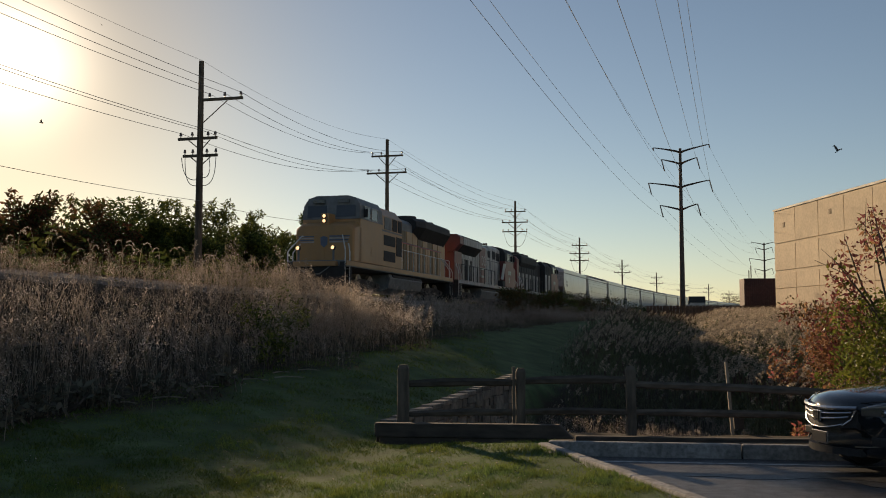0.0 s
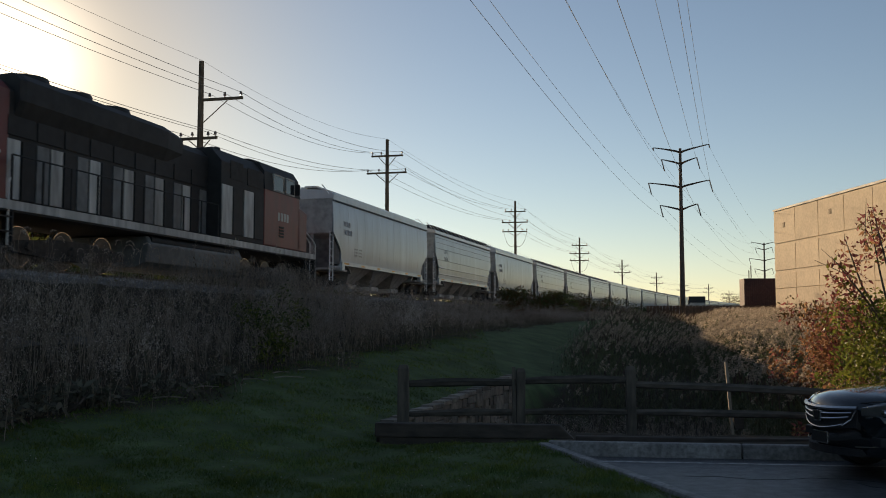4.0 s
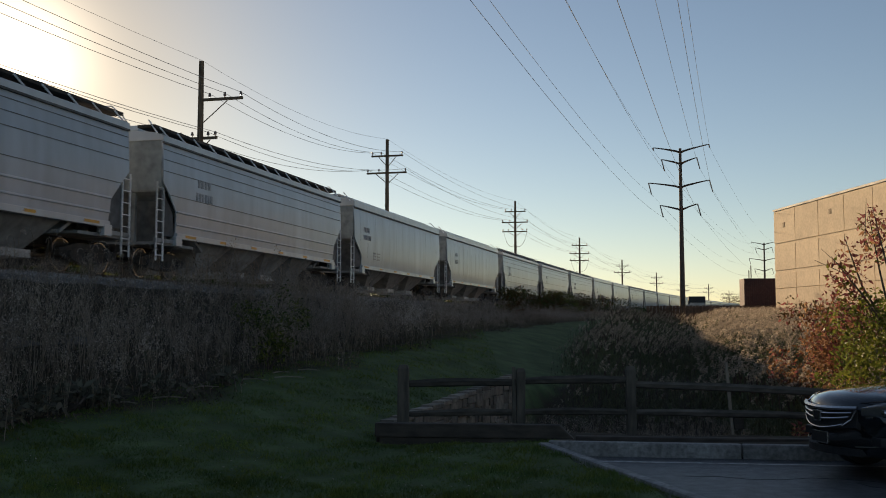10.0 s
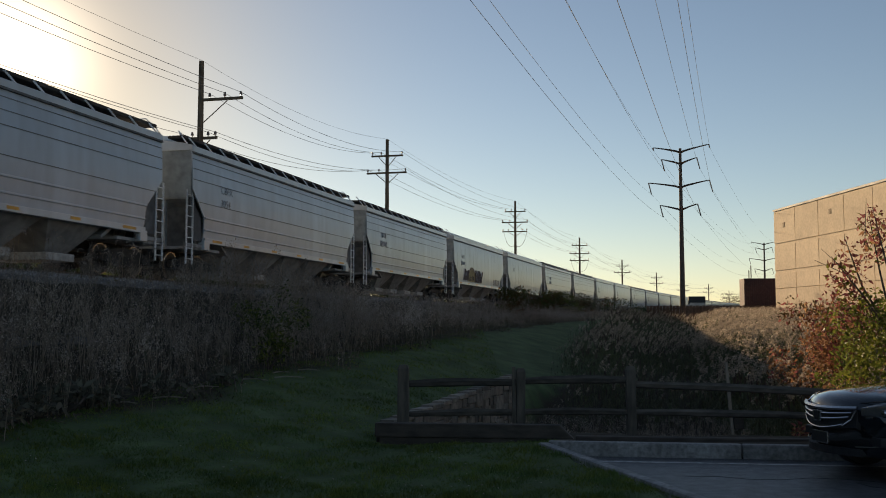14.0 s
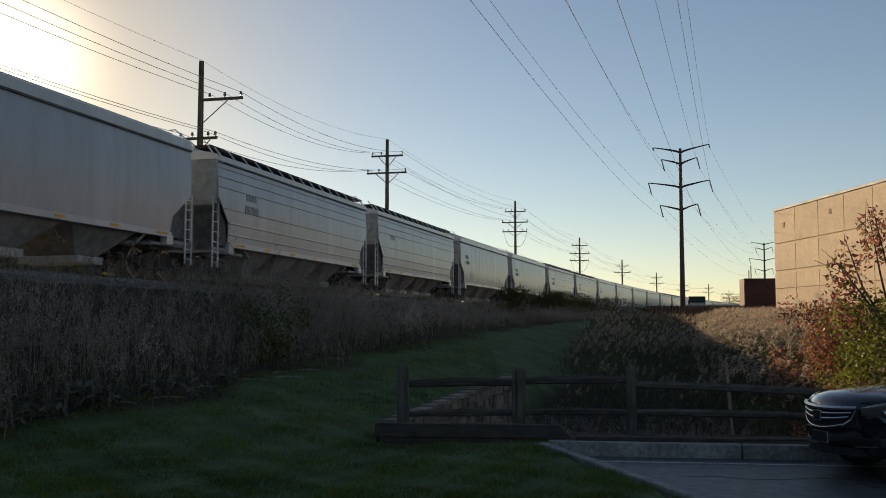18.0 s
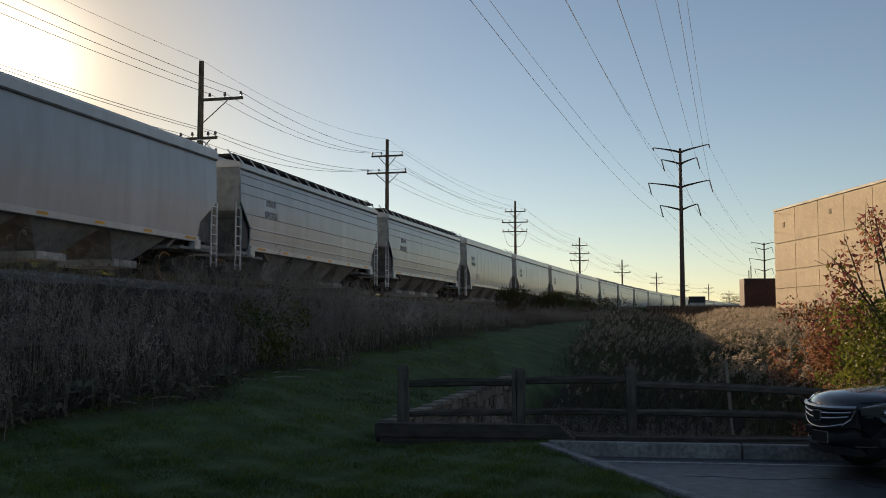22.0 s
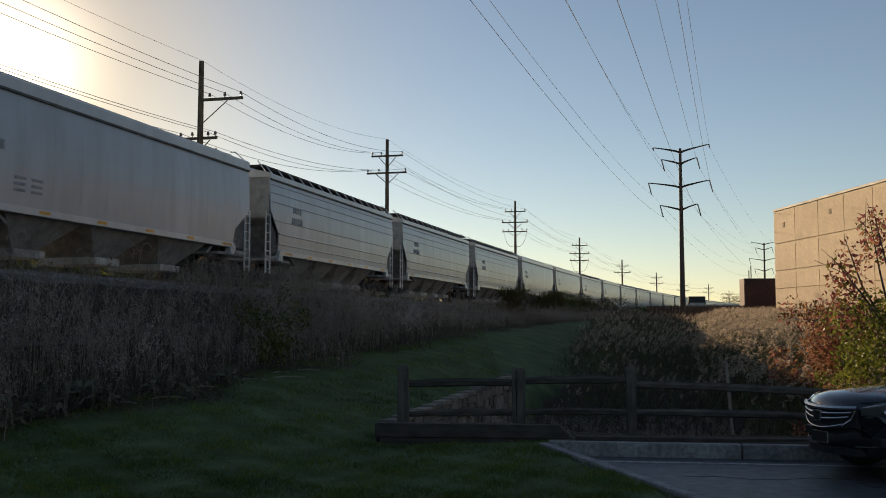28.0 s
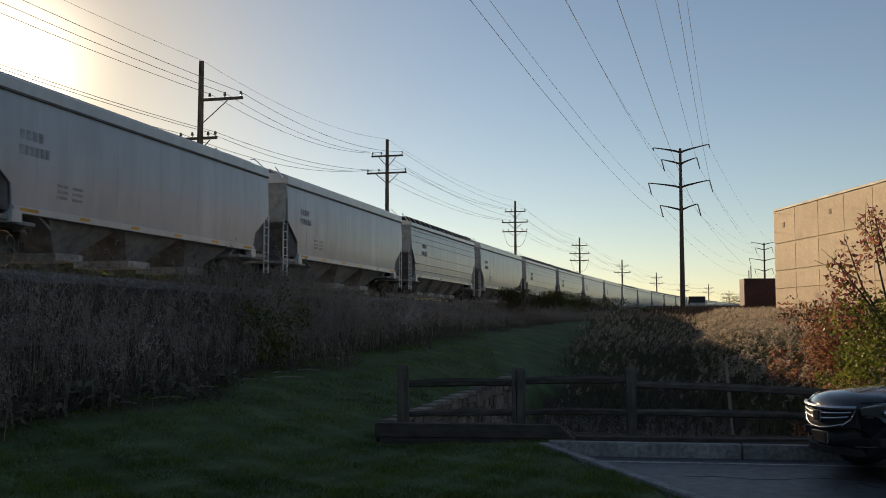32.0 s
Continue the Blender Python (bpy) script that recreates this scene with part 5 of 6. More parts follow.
def wild_tree(s, d, top, width, mats_, leaves, size, name, label):
    """A bushy tree behind the railway, its crown of many small leaves in clumps."""
    x, y, _ = track(s, d)
    x, y, top, width = x * BACK, y * BACK, 1.9 + (top - 1.9) * BACK, width * BACK
    g = float(ground_z(x, y))
    h = top - g
    t = thing(name, label, "tree", "", pose(x, y, g - 0.1))
    part("trunk", Shape().tube([(0, 0, 0), (0.05, 0.03, h * 0.25), (0.1, -0.05, h * 0.5)], 0.13, 8, 0.07), BARK, t, smooth=True)
    blobs = []
    for _ in range(24):
        a, r_ = rng.uniform(0, 6.28), width * math.sqrt(rng.random()) * 0.95
        zz = h * rng.uniform(0.08, 0.86) * (1 - 0.25 * (r_ / width) ** 2)
        k = rng.uniform(0.16, 0.3) * width + 0.25
        blobs.append((r_ * math.cos(a), r_ * math.sin(a), zz, k, k, k * 0.8))
    for _ in range(9):
        a, r_ = rng.uniform(0, 6.28), width * math.sqrt(rng.random()) * 0.7
        blobs.append((r_ * math.cos(a), r_ * math.sin(a), h * rng.uniform(0.86, 0.97), 0.22, 0.22, 0.5))
    limbs(t, (0.08, 0, h * 0.4), [b[:3] for b in blobs[:7]], 0.06)
    for mm, share in mats_:
        leaf_part(t, int(leaves * share), blobs, size, mm)
    return t


for s, d, top, width in ((35.5, -11.5, 6.6, 1.6), (38.2, -11.0, 7.7, 1.8), (40.8, -11.5, 8.1, 2.0), (43.8, -12.0, 8.0, 1.9), (46.3, -12.0, 7.2, 1.7), (39.5, -15.0, 7.4, 2.6), (33.0, -12.0, 6.6, 2.2),
                         (45.0, -15.0, 7.6, 2.6)):
    wild_tree(s, d, top, width, ((LEAF_SUMAC, 0.7), (LEAF_DARK, 0.3)), 12500, 0.32, "sumac_tree", "dark reddish sumac thicket tree behind the railway")
for s, d, top, width in ((50.2, -12.0, 9.0, 1.9), (53.5, -12.0, 9.5, 2.0), (57.2, -12.0, 9.9, 2.2), (60.8, -12.0, 9.6, 2.2), (64.5, -12.5, 9.0, 2.2), (68.0, -12.0, 8.6, 2.0), (51.5, -15.5, 9.0, 3.0),
                         (58.5, -15.5, 9.4, 3.2), (66.0, -15.5, 8.8, 3.2), (70.2, -11.5, 10.2, 1.3), (74.0, -12.0, 8.0, 2.2), (82.0, -12.0, 7.0, 2.4), (92.0, -12.0, 6.6, 2.8)):
    wild_tree(s, d, top, width, ((LEAF_GREEN, 0.45), (LEAF_DARK, 0.55)), 12500, 0.32, "leafy_tree", "yellowing green bushy tree behind the railway")

# a low dark hedge along the far side of the railway
def far_hedge(n, s0, s1, d0, d1, tall, back=1.0):
    sv, dv = rng.uniform(s0, s1, n), rng.uniform(d0, d1, n)
    x, y = line_xy(sv, dv)
    x, y, tall = x * back, y * back, tall * back
    g = ground_z(x, y)
    z = g + rng.random(n) ** 0.8 * (tall + 0.4 * np.sin(sv * 0.8))
    m = poses(x, y, z, rng.uniform(0, 6.28, n), rng.uniform(0.2, 1.4, n), rng.uniform(0, 6.28, n), rng.uniform(0.25, 0.5, n))
    t = Tuft()
    for f in LEAF_F:
        t.tri(LEAF_V[f[0]], LEAF_V[f[1]], LEAF_V[f[2]], 0)
    scatter("far_hedge", [t], [m], [LEAF_DARK], "low dark hedge behind the railway", "hedge")


far_hedge(26000, -4, 260, -9.5, -6.0, 2.5)
far_hedge(11000, 28, 48, -17.0, -10.5, 4.6, BACK)
far_hedge(36000, 47, 78, -17.0, -11.5, 6.8, BACK)

# leafy shrubs and ground plants in the weeds on the camera's side
def shrub(s, d, h, w, mats_, n, size, label, name="shrub"):
    x, y, _ = track(s, d)
    g = float(ground_z(x, y))
    t = thing(name, label, "shrub", "", pose(x, y, g - 0.05))
    blobs = [(rng.normal() * w * 0.4, rng.normal() * w * 0.4, h * rng.uniform(0.3, 0.85), w * 0.35, w * 0.35, h * 0.2) for _ in range(9)]
    limbs(t, (0, 0, 0), [b[:3] for b in blobs[:5]], 0.03, "stem")
    for mm, share in mats_:
        leaf_part(t, int(n * share), blobs, size, mm, "foliage")
    return t


GREENISH, BROWNISH = ((LEAF_GREEN, 0.4), (LEAF_DARK, 0.6)), ((LEAF_SUMAC, 0.5), (LEAF_DARK, 0.5))
for s, d, h, w, mm, n in ((22.5, 7.4, 1.5, 1.0, GREENISH, 1100), (20.5, 8.3, 0.9, 0.7, GREENISH, 600), 
                          (25.5, 6.6, 1.7, 1.0, GREENISH, 900),
                          (60, 6.3, 2.0, 1.9, BROWNISH, 1100), (68, 6.0, 2.2, 2.2, BROWNISH, 1200), (76, 6.0, 2.1, 2.2, BROWNISH, 1100), (84, 5.8, 2.4, 2.2, GREENISH, 1100), (92, 6.0, 2.3, 2.8, BROWNISH, 1300),
                          (105, 6.0, 2.4, 3.2, BROWNISH, 1300), (118, 6.2, 2.4, 3.4, ((LEAF_DARK, 1.0),), 1100), (135, 6.2, 2.2, 3.6, ((LEAF_DARK, 1.0),), 1100),
                          (152, 6.4, 2.1, 3.6, BROWNISH, 900), (172, 6.5, 2.2, 4.0, BROWNISH, 900)):
    shrub(s, d, h, w, mm, n, 0.10 if s < 50 else 0.2, "tangled leafy shrub among the weeds of the bank")


LEAF_GREY = mat("withered_grey_leaf", (0.16, 0.165, 0.125), 0.7, var=0.35, scale=3, isl=0.35, bump=0, second=(0.12, 0.10, 0.075), trans=0.3, spec=0.2)
for s, d, h, w, n in ((13.4, 8.1, 0.55, 0.6, 150), (12.5, 8.0, 0.6, 0.6, 150), (14.3, 8.3, 0.45, 0.5, 110), (11.4, 8.2, 0.6, 0.7, 150), (15.6, 8.6, 0.4, 0.5, 90), (17.6, 8.9, 0.35, 0.5, 80)):
    shrub(s, d, h, w, ((LEAF_GREY, 1.0),), n, 0.19, "withered broad-leaved plant with drooping grey-green leaves", "withered_plant")


def sapling(s, d, tips):
    x, y, _ = track(s, d)
    t = thing("sapling", "thin bare pale sapling stems at the foot of the bank", "sapling", m=pose(x, y, float(ground_z(x, y)) - 0.04))
    for tx, h in tips:
        pts = [(0, 0, 0), (tx * 0.25, 0.02, h * 0.3), (tx * 0.6, -0.03, h * 0.65), (tx, 0.02, h)]
        stem = part("stem", Shape().tube(pts, 0.011, 5, 0.005), CANE, t, smooth=True)
        part("twig", Shape().tube([pts[3], (tx - 0.09, 0, h + 0.04), (tx - 0.12, 0, h - 0.04)], 0.005, 4, 0.003), CANE, stem)


CANE = mat("pale_bare_cane", (0.34, 0.29, 0.23), 0.7, var=0.25, scale=9, stretch=(1, 1, 0.3), bump=0.2)
sapling(13.0, 7.9, ((-0.22, 1.2), (0.02, 1.05)))
sapling(21.5, 8.1, ((0.05, 1.1), (0.14, 1.2)))
for s, d, L_, a in ((15.2, 8.6, 0.55, 5), (14.4, 8.4, 0.4, -20), (19.3, 9.0, 0.6, 12), (19.9, 8.7, 0.45, 50), (18.2, 8.8, 0.7, -35), (16.7, 8.5, 0.5, 25), (20.8, 8.9, 0.5, -10)):
    x, y, _ = track(s, d)
    stick = Shape().tube([(0, 0, 0), (L_ * 0.45, 0.02, 0.02), (L_, 0, 0.0)], 0.016, 5, 0.008)
    tagged(part("fallen_stick", stick, CANE, at=pose(x, y, float(ground_z(x, y)) + 0.03, 0, 0, a), smooth=True), "pale fallen stick lying in the grass", "stick", "fallen sticks")


# reeds in the wet hollow beside the mown strip
def reed(r, plume):
    t = Tuft()
    for turn in (0.0, 1.57):
        t.blade((0, 0, 0), (0.03, 0.0, 0.93), 0.008, 0, turn)
    for _ in range(6):
        z, a, l = r.uniform(0.2, 0.8), r.uniform(0, 6.28), r.uniform(0.14, 0.28)
        mid = Vector((0.6 * l * math.cos(a), 0.6 * l * math.sin(a), z + 0.12))
        tip = Vector((l * math.cos(a), l * math.sin(a), z + r.uniform(-0.03, 0.1)))
        t.blade((0, 0, z), mid, 0.016, 0, a + 1.57)
        t.blade(mid - Vector((0, 0, 0.012)), tip, 0.018, 0, a + 1.57)
    if plume:
        # a nodding spindle of fine hairs
        for _ in range(36):
            u = r.random()
            fat = 0.014 * math.sin(math.pi * (0.12 + 0.8 * u)) + 0.004
            t.bit((0.03 + 0.075 * u * u + r.normal() * fat, r.normal() * fat, 0.84 + 0.17 * u - 0.05 * u * u), 0.025 * (1.2 - 0.6 * u), 1, r)
    else:
        for a in (0, 2.1, 4.2):
            c, s_ = 0.011 * math.cos(a), 0.011 * math.sin(a)
            c2, s2 = 0.011 * math.cos(a + 2.1), 0.011 * math.sin(a + 2.1)
            t.tri((0.03 + c, s_, 0.86), (0.03 + c2, s2, 0.86), (0.03 + c, s_, 0.97), 2)
            t.tri((0.03 + c2, s2, 0.86), (0.03 + c2, s2, 0.97), (0.03 + c, s_, 0.97), 2)
    return t


def reed_bed(n):
    x, y = rng.uniform(1.0, 34, n * 3), 20.5 + 52 * rng.random(n * 3) ** 1.25
    s, d = beside(x, y)
    ratio = x / y
    keep = (d > 12.8 + 0.5 * np.sin(s)) & (ratio < 0.47) & (ratio > 0.10 + 0.03 * rng.random(len(y))) & ((y > 25.0) | (x > 6.5))
    x, y, d, s = (a[keep][:n] for a in (x, y, d, s))
    g = ground_z(x, y)
    n = len(x)
    tall = np.interp(y, [20, 26, 40, 60, 85], [1.75, 1.75, 1.7, 1.75, 1.6]) * rng.uniform(0.75, 1.1, n)
    rt = x / y
    tall = tall * np.clip((rt - 0.085) / 0.075, 0.35, 1.0) * np.interp(rt, [0.17, 0.20, 0.255, 0.28], [0.95, 0.70, 0.72, 1.0])
    cat = ((d < 17.5) & (rng.random(n) < 0.65)) | ((y < 25.5) & (rng.random(n) < 0.75))
    tall = np.where(cat, tall * 0.88, tall)
    m = poses(x, y, g - 0.03, rng.normal(-0.6, 0.7, n), np.abs(rng.normal(0, 0.1, n)), rng.uniform(0, 6.28, n), tall, tall)
    kinds = np.where(cat, 3 + rng.integers(2, size=n), rng.integers(3, size=n))
    tufts = [reed(rng, True) for _ in range(3)] + [reed(rng, False) for _ in range(2)]
    scatter("reeds", tufts, [m[kinds == k] for k in range(5)], [REED_STEM, REED_PLUME, CATTAIL], "tan plumed reeds and dark cattails in the wet hollow", "reeds")


reed_bed(11000)


# the mown grass
def lawn_blades(n):
    y = 9.5 + 34 * rng.random(n) ** 1.7
    x = y * rng.uniform(-0.46, 0.3, n)
    s, d = beside(x, y)
    on_lot = (x - 1.35 + (y - 14.3) * 0.245 > 0) & (y + (x - 1.5) * 0.15 < 14.6)
    keep = (d > 8.2) & ~on_lot & ((y < 17.4) | (d < 12.9)) & ~((y > 16.2) & (x > -1.2) & (y < 18.4) & (x < 9) & (y > 18.0 - 0.4 * (x + 1)))
    keep &= ~((x > 1.7) & (y + 0.145 * (x - 1.5) > 14.45))
    keep &= ~((x > -0.95) & (y > 15.5) & ((x + 0.95) * 0.94 - (y - 17.0) * 0.34 > -0.1))
    x, y = x[keep], y[keep]
    n = len(x)
    t = Tuft()
    t.blade((0, 0, 0), (0.25, 0.1, 1.0), 0.16, 0, 0.4)
    t.blade((0.2, 0.1, 0), (-0.2, 0.35, 0.8), 0.15, 0, 2.0)
    t.blade((-0.2, 0.2, 0), (-0.45, -0.1, 0.65), 0.15, 0, 1.1)
    size = rng.uniform(0.04, 0.075, n) * np.interp(y, [10, 25, 45], [1, 1.2, 1.6])
    size = size * (0.75 + 0.35 * np.sin(x * 3.1 + y) * np.sin(y * 2.3 - x * 1.2) + 0.25 * np.sin(x * 7.0) * np.sin(y * 6.1))
    m = poses(x, y, ground_z(x, y) - 0.006, rng.uniform(0, 6.28, n), np.abs(rng.normal(0, 0.35, n)), rng.uniform(0, 6.28, n), size)
    scatter("lawn_grass", [t], [m], [BLADE], "short mown green grass with sunlit tips", "grass")


lawn_blades(140000)


# crushed stone on the near shoulder of the track
def shoulder_stones(n):
    sv, dv = rng.uniform(-6, 60, n), rng.uniform(2.3, 6.0, n)
    x, y = line_xy(sv, dv)
    z = np.interp(dv, [2.3, 2.5, 4.3, 6.1], [3.08, 3.08, 2.86, 1.5])
    t = Tuft()
    p = [(0.5, -0.3, -0.2), (-0.45, -0.35, -0.15), (0.05, 0.5, -0.2), (0.0, 0.0, 0.5)]
    for f in ((0, 1, 3), (1, 2, 3), (2, 0, 3)):
        t.tri(p[f[0]], p[f[1]], p[f[2]], 0)
    m = poses(x, y, z, rng.uniform(0, 6.28, n), rng.uniform(0, 0.6, n), rng.uniform(0, 6.28, n), rng.uniform(0.04, 0.09, n))
    scatter("ballast_stones", [t], [m], [STONE_BIT], "loose grey crushed stones on the track shoulder", "stones")


shoulder_stones(22000)


# low dry growth on the banks of the ditch
def ditch_growth(n):
    x, y = rng.uniform(-0.2, 9.5, n * 2), rng.uniform(17.9, 25.5, n * 2)
    keep = ((x + 0.95) * 0.940 - (y - 17.0) * 0.340) > 0.25
    x, y = x[keep][:n], y[keep][:n]
    n = len(x)
    tall = rng.uniform(0.25, 0.75, n)
    m = poses(x, y, ground_z(x, y) - 0.02, rng.uniform(0, 6.28, n), np.abs(rng.normal(0, 0.3, n)), rng.uniform(0, 6.28, n), np.clip(tall * 1.2, 0.4, 0.9), tall)
    which = rng.integers(4, size=n)
    scatter("ditch_growth", near_weeds, [m[which == k] for k in range(4)], [DRY_STEM, WEED_LEAF, SEED_FLUFF], "dry brown stalks along the ditch", "weeds")


ditch_growth(900)


# a few fallen leaves and pale specks on the lawn
def fallen_leaves(n):
    y = 10.5 + 12 * rng.random(n) ** 1.4
    x = y * rng.uniform(-0.42, 0.16, n)
    s_, d = beside(x, y)
    keep = (d > 9.5) & (x < 1.2 - (y - 14.3) * 0.24)
    x, y = x[keep], y[keep]
    n = len(x)
    t = Tuft()
    for f in LEAF_F:
        t.tri(LEAF_V[f[0]], LEAF_V[f[1]], LEAF_V[f[2]], 0)
    m = poses(x, y, ground_z(x, y) + 0.035, rng.uniform(0, 6.28, n), rng.uniform(0, 0.5, n), rng.uniform(0, 6.28, n), rng.uniform(0.018, 0.045, n))
    scatter("fallen_leaves", [t], [m], [SEED_FLUFF], "small pale fallen leaves on the lawn", "leaves")


fallen_leaves(420)

# ---- split-rail fence ----
FENCE_WOOD = mat("weathered_fence_wood", (0.115, 0.098, 0.08), 0.9, var=0.35, scale=12, stretch=(0.3, 1, 1), bump=0.5, rnd=0.15)
FENCE_POST = mat("weathered_post_wood", (0.13, 0.11, 0.088), 0.9, var=0.35, scale=12, stretch=(1, 1, 0.2), bump=0.5, rnd=0.15)
TIE_WOOD = mat("old_timber_tie", (0.085, 0.068, 0.055), 0.9, var=0.35, scale=10, stretch=(0.3, 1, 1), bump=0.6)
WALL_STONE = mat("limestone_block", (0.24, 0.205, 0.165), 0.9, var=0.3, scale=7, bump=0.6, rnd=0.3)
RUBBLE = mat("ditch_rubble", (0.26, 0.23, 0.19), 0.9, var=0.35, scale=6, bump=0.5, rnd=0.3)
PALE_POST = mat("pale_marker_post", (0.36, 0.30, 0.235), 0.8, var=0.2, scale=8, stretch=(1, 1, 0.2))
rnd_ = random.Random(5)


def rough_beam(a, b, h, w, bow=0.0, n=5):
    """A hand-split rail between two points: an uneven six-sided section that bows a little."""
    a, b = Vector(a), Vector(b)
    d = (b - a).normalized()
    side = d.cross(Vector((0, 0, 1))).normalized()
    rings = []
    for i in range(n + 1):
        u = i / n
        c = a.lerp(b, u) + Vector((0, 0, bow * math.sin(math.pi * u)))
        k = 0.72 + 0.28 * math.sin(math.pi * min(max(u, 0.06), 0.94))
        ring = []
        for j in range(6):
            t = 2 * math.pi * j / 6 + 0.3
            r = 1 + rnd_.uniform(-0.12, 0.12)
            ring.append(c + side * (w * 0.5 * k * r * math.cos(t)) + Vector((0, 0, h * 0.5 * k * r * math.sin(t))))
        rings.append(ring)
    return Shape().loft(rings)


POSTS = [(-0.65, 16.2, 1.21), (1.25, 16.1, 1.16), (3.0, 15.9, 1.2), (6.45, 15.55, 0.92), (8.25, 15.4, 0.92)]
fence = thing("split_rail_fence", "dark weathered split-rail wooden fence beside the car park", "fence")
for x, y, h in POSTS:
    g = min(float(ground_z(x, y)), 0.0) - 0.25
    w = 0.095 if x < 0 else 0.075
    ring0 = [(x - w, y - w * 0.8, g), (x + w, y - w * 0.8, g), (x + w, y + w * 0.8, g), (x - w, y + w * 0.8, g)]
    lean = rnd_.uniform(-0.02, 0.02)
    rings = [ring0] + [[(px + lean * k + rnd_.uniform(-0.006, 0.006), py, z) for px, py, _ in ring0] for k, z in ((0.5, 0.5), (0.9, h - 0.06))]
    rings.append([(x + (px - x) * 0.7 + lean, y + (py - y) * 0.7, h) for px, py, _ in ring0])
    part("post", Shape().loft(rings), FENCE_POST, fence, "square weathered post", bevel=0.012)
x, y, h = POSTS[1]
part("splint", Shape().box(x - 0.135, x - 0.08, y - 0.05, y + 0.02, -0.2, h + 0.02), FENCE_POST, fence, "split board beside the post", bevel=0.008)
RAILS = [((0.90, 0.41), (0.93, 0.45)), ((0.95, 0.46), (0.98, 0.47)), ((0.91, 0.47), (0.78, 0.42)), ((0.78, 0.42), (0.78, 0.42))]
for (p, q), (za, zb) in zip(zip(POSTS, POSTS[1:]), RAILS):
    for k in (0, 1):
        part("rail", rough_beam((p[0] + 0.03, p[1], za[k]), (q[0] - 0.03, q[1], zb[k]), 0.14 if k == 0 else 0.12, 0.10, 0.015), FENCE_WOOD, fence, smooth=False)
stake = thing("marker_stake", "pale leaning wooden stake behind the fence", "stake", m=pose(4.98, 17.2, 0, 0, -4, 0))
part("stake_post", Shape().box(-0.025, 0.025, -0.025, 0.025, -0.6, 1.22), PALE_POST, stake, bevel=0.008)
part("stake_block", Shape().box(0.04, 0.2, -0.05, 0.05, 0.06, 0.3), TIE_WOOD, stake, bevel=0.01)

# timber ties that edge the lawn
for a, b, z0, z1 in (((-1.05, 15.60), (2.0, 15.25), 0.13, 0.34), ((-0.98, 15.63), (1.85, 15.30), -0.2, 0.126), ((2.04, 15.40), (9.4, 14.5), -0.15, 0.16), ((-0.95, 15.74), (-0.97, 16.95), -0.1, 0.24)):
    d = Vector((b[0] - a[0], b[1] - a[1], 0))
    L_ = d.length
    ang = math.degrees(math.atan2(d.y, d.x))
    s_ = Shape().loft([[(0, -0.1, z0), (0, 0.1, z0), (0, 0.1, z1), (0, -0.1, z1)], [(L_, -0.1, z0), (L_, 0.1, z0), (L_ - 0.22, 0.1, z1), (L_ - 0.22, -0.1, z1)]])
    t = thing("timber_tie", "old dark timber tie edging the lawn", "timber", "timber edging", pose(a[0], a[1], 0, 0, 0, ang))
    part("beam", s_, TIE_WOOD, t, bevel=0.02)

# stone wing wall of the culvert
A, B = Vector((-0.95, 17.0, 0)), Vector((1.8, 24.6, 0))
wall = thing("wing_wall", "weathered limestone wing wall beside the ditch", "retaining wall", m=pose(A.x, A.y, 0, 0, 0, math.degrees(math.atan2(B.y - A.y, B.x - A.x))))
L_ = (B - A).length
top_z = lambda u: 0.18 + 0.42 * u / L_
part("backing", Shape().loft([[(0, 0.03, -1.3), (0, 0.13, -1.3), (0, 0.13, 0.12), (0, 0.03, 0.12)], [(L_, 0.03, -1.3), (L_, 0.13, -1.3), (L_, 0.13, 0.54), (L_, 0.03, 0.54)]]), WALL_STONE, wall)
u = 0.0
while u < L_ - 0.2:
    wdt = rnd_.uniform(0.35, 0.7)
    e = min(u + wdt, L_)
    z = top_z(u)
    cap = Shape().box(u + 0.01, e - 0.01, -0.12, 0.14, z - 0.03 + rnd_.uniform(-0.01, 0.01), z + 0.06)
    part("cap_stone", cap, WALL_STONE, wall, bevel=0.015)
    zz = z - 0.04
    while zz > -1.1:
        hh = rnd_.uniform(0.16, 0.34)
        w2 = rnd_.choice((0.5, 1.0))
        cuts = [(u, e)] if w2 == 1.0 else [(u, (u + e) / 2), ((u + e) / 2, e)]
        for c0, c1 in cuts:
            part("stone", Shape().box(c0 + 0.012, c1 - 0.012, -0.07 - rnd_.uniform(0, 0.07), 0.03, zz - hh + 0.012, zz), WALL_STONE, wall, bevel=0.02)
        zz -= hh
    u = e

# loose rubble and dry stalks in the ditch
def rubble_stone(x, y, z, r):
    bm = bmesh.new()
    bmesh.ops.create_icosphere(bm, subdivisions=1, radius=r)
    for v in bm.verts:
        v.co *= rnd_.uniform(0.75, 1.2)
        v.co.z *= 0.7
    me = bpy.data.meshes.new("rock")
    bm.to_mesh(me)
    bm.free()
    me.materials.append(RUBBLE)
    tagged(part("rock", me, None, at=pose(x, y, z, rnd_.uniform(0, 40), rnd_.uniform(0, 40), rnd_.uniform(0, 360))), "pale broken stone lying in the ditch", "rock", "ditch rocks")


for _ in range(70):
    x, y = rnd_.uniform(1.2, 8.0), rnd_.uniform(18.6, 22.5)
    r = rnd_.uniform(0.07, 0.2)
    rubble_stone(x, y, float(ground_z(x, y)) + r * 0.3, r)


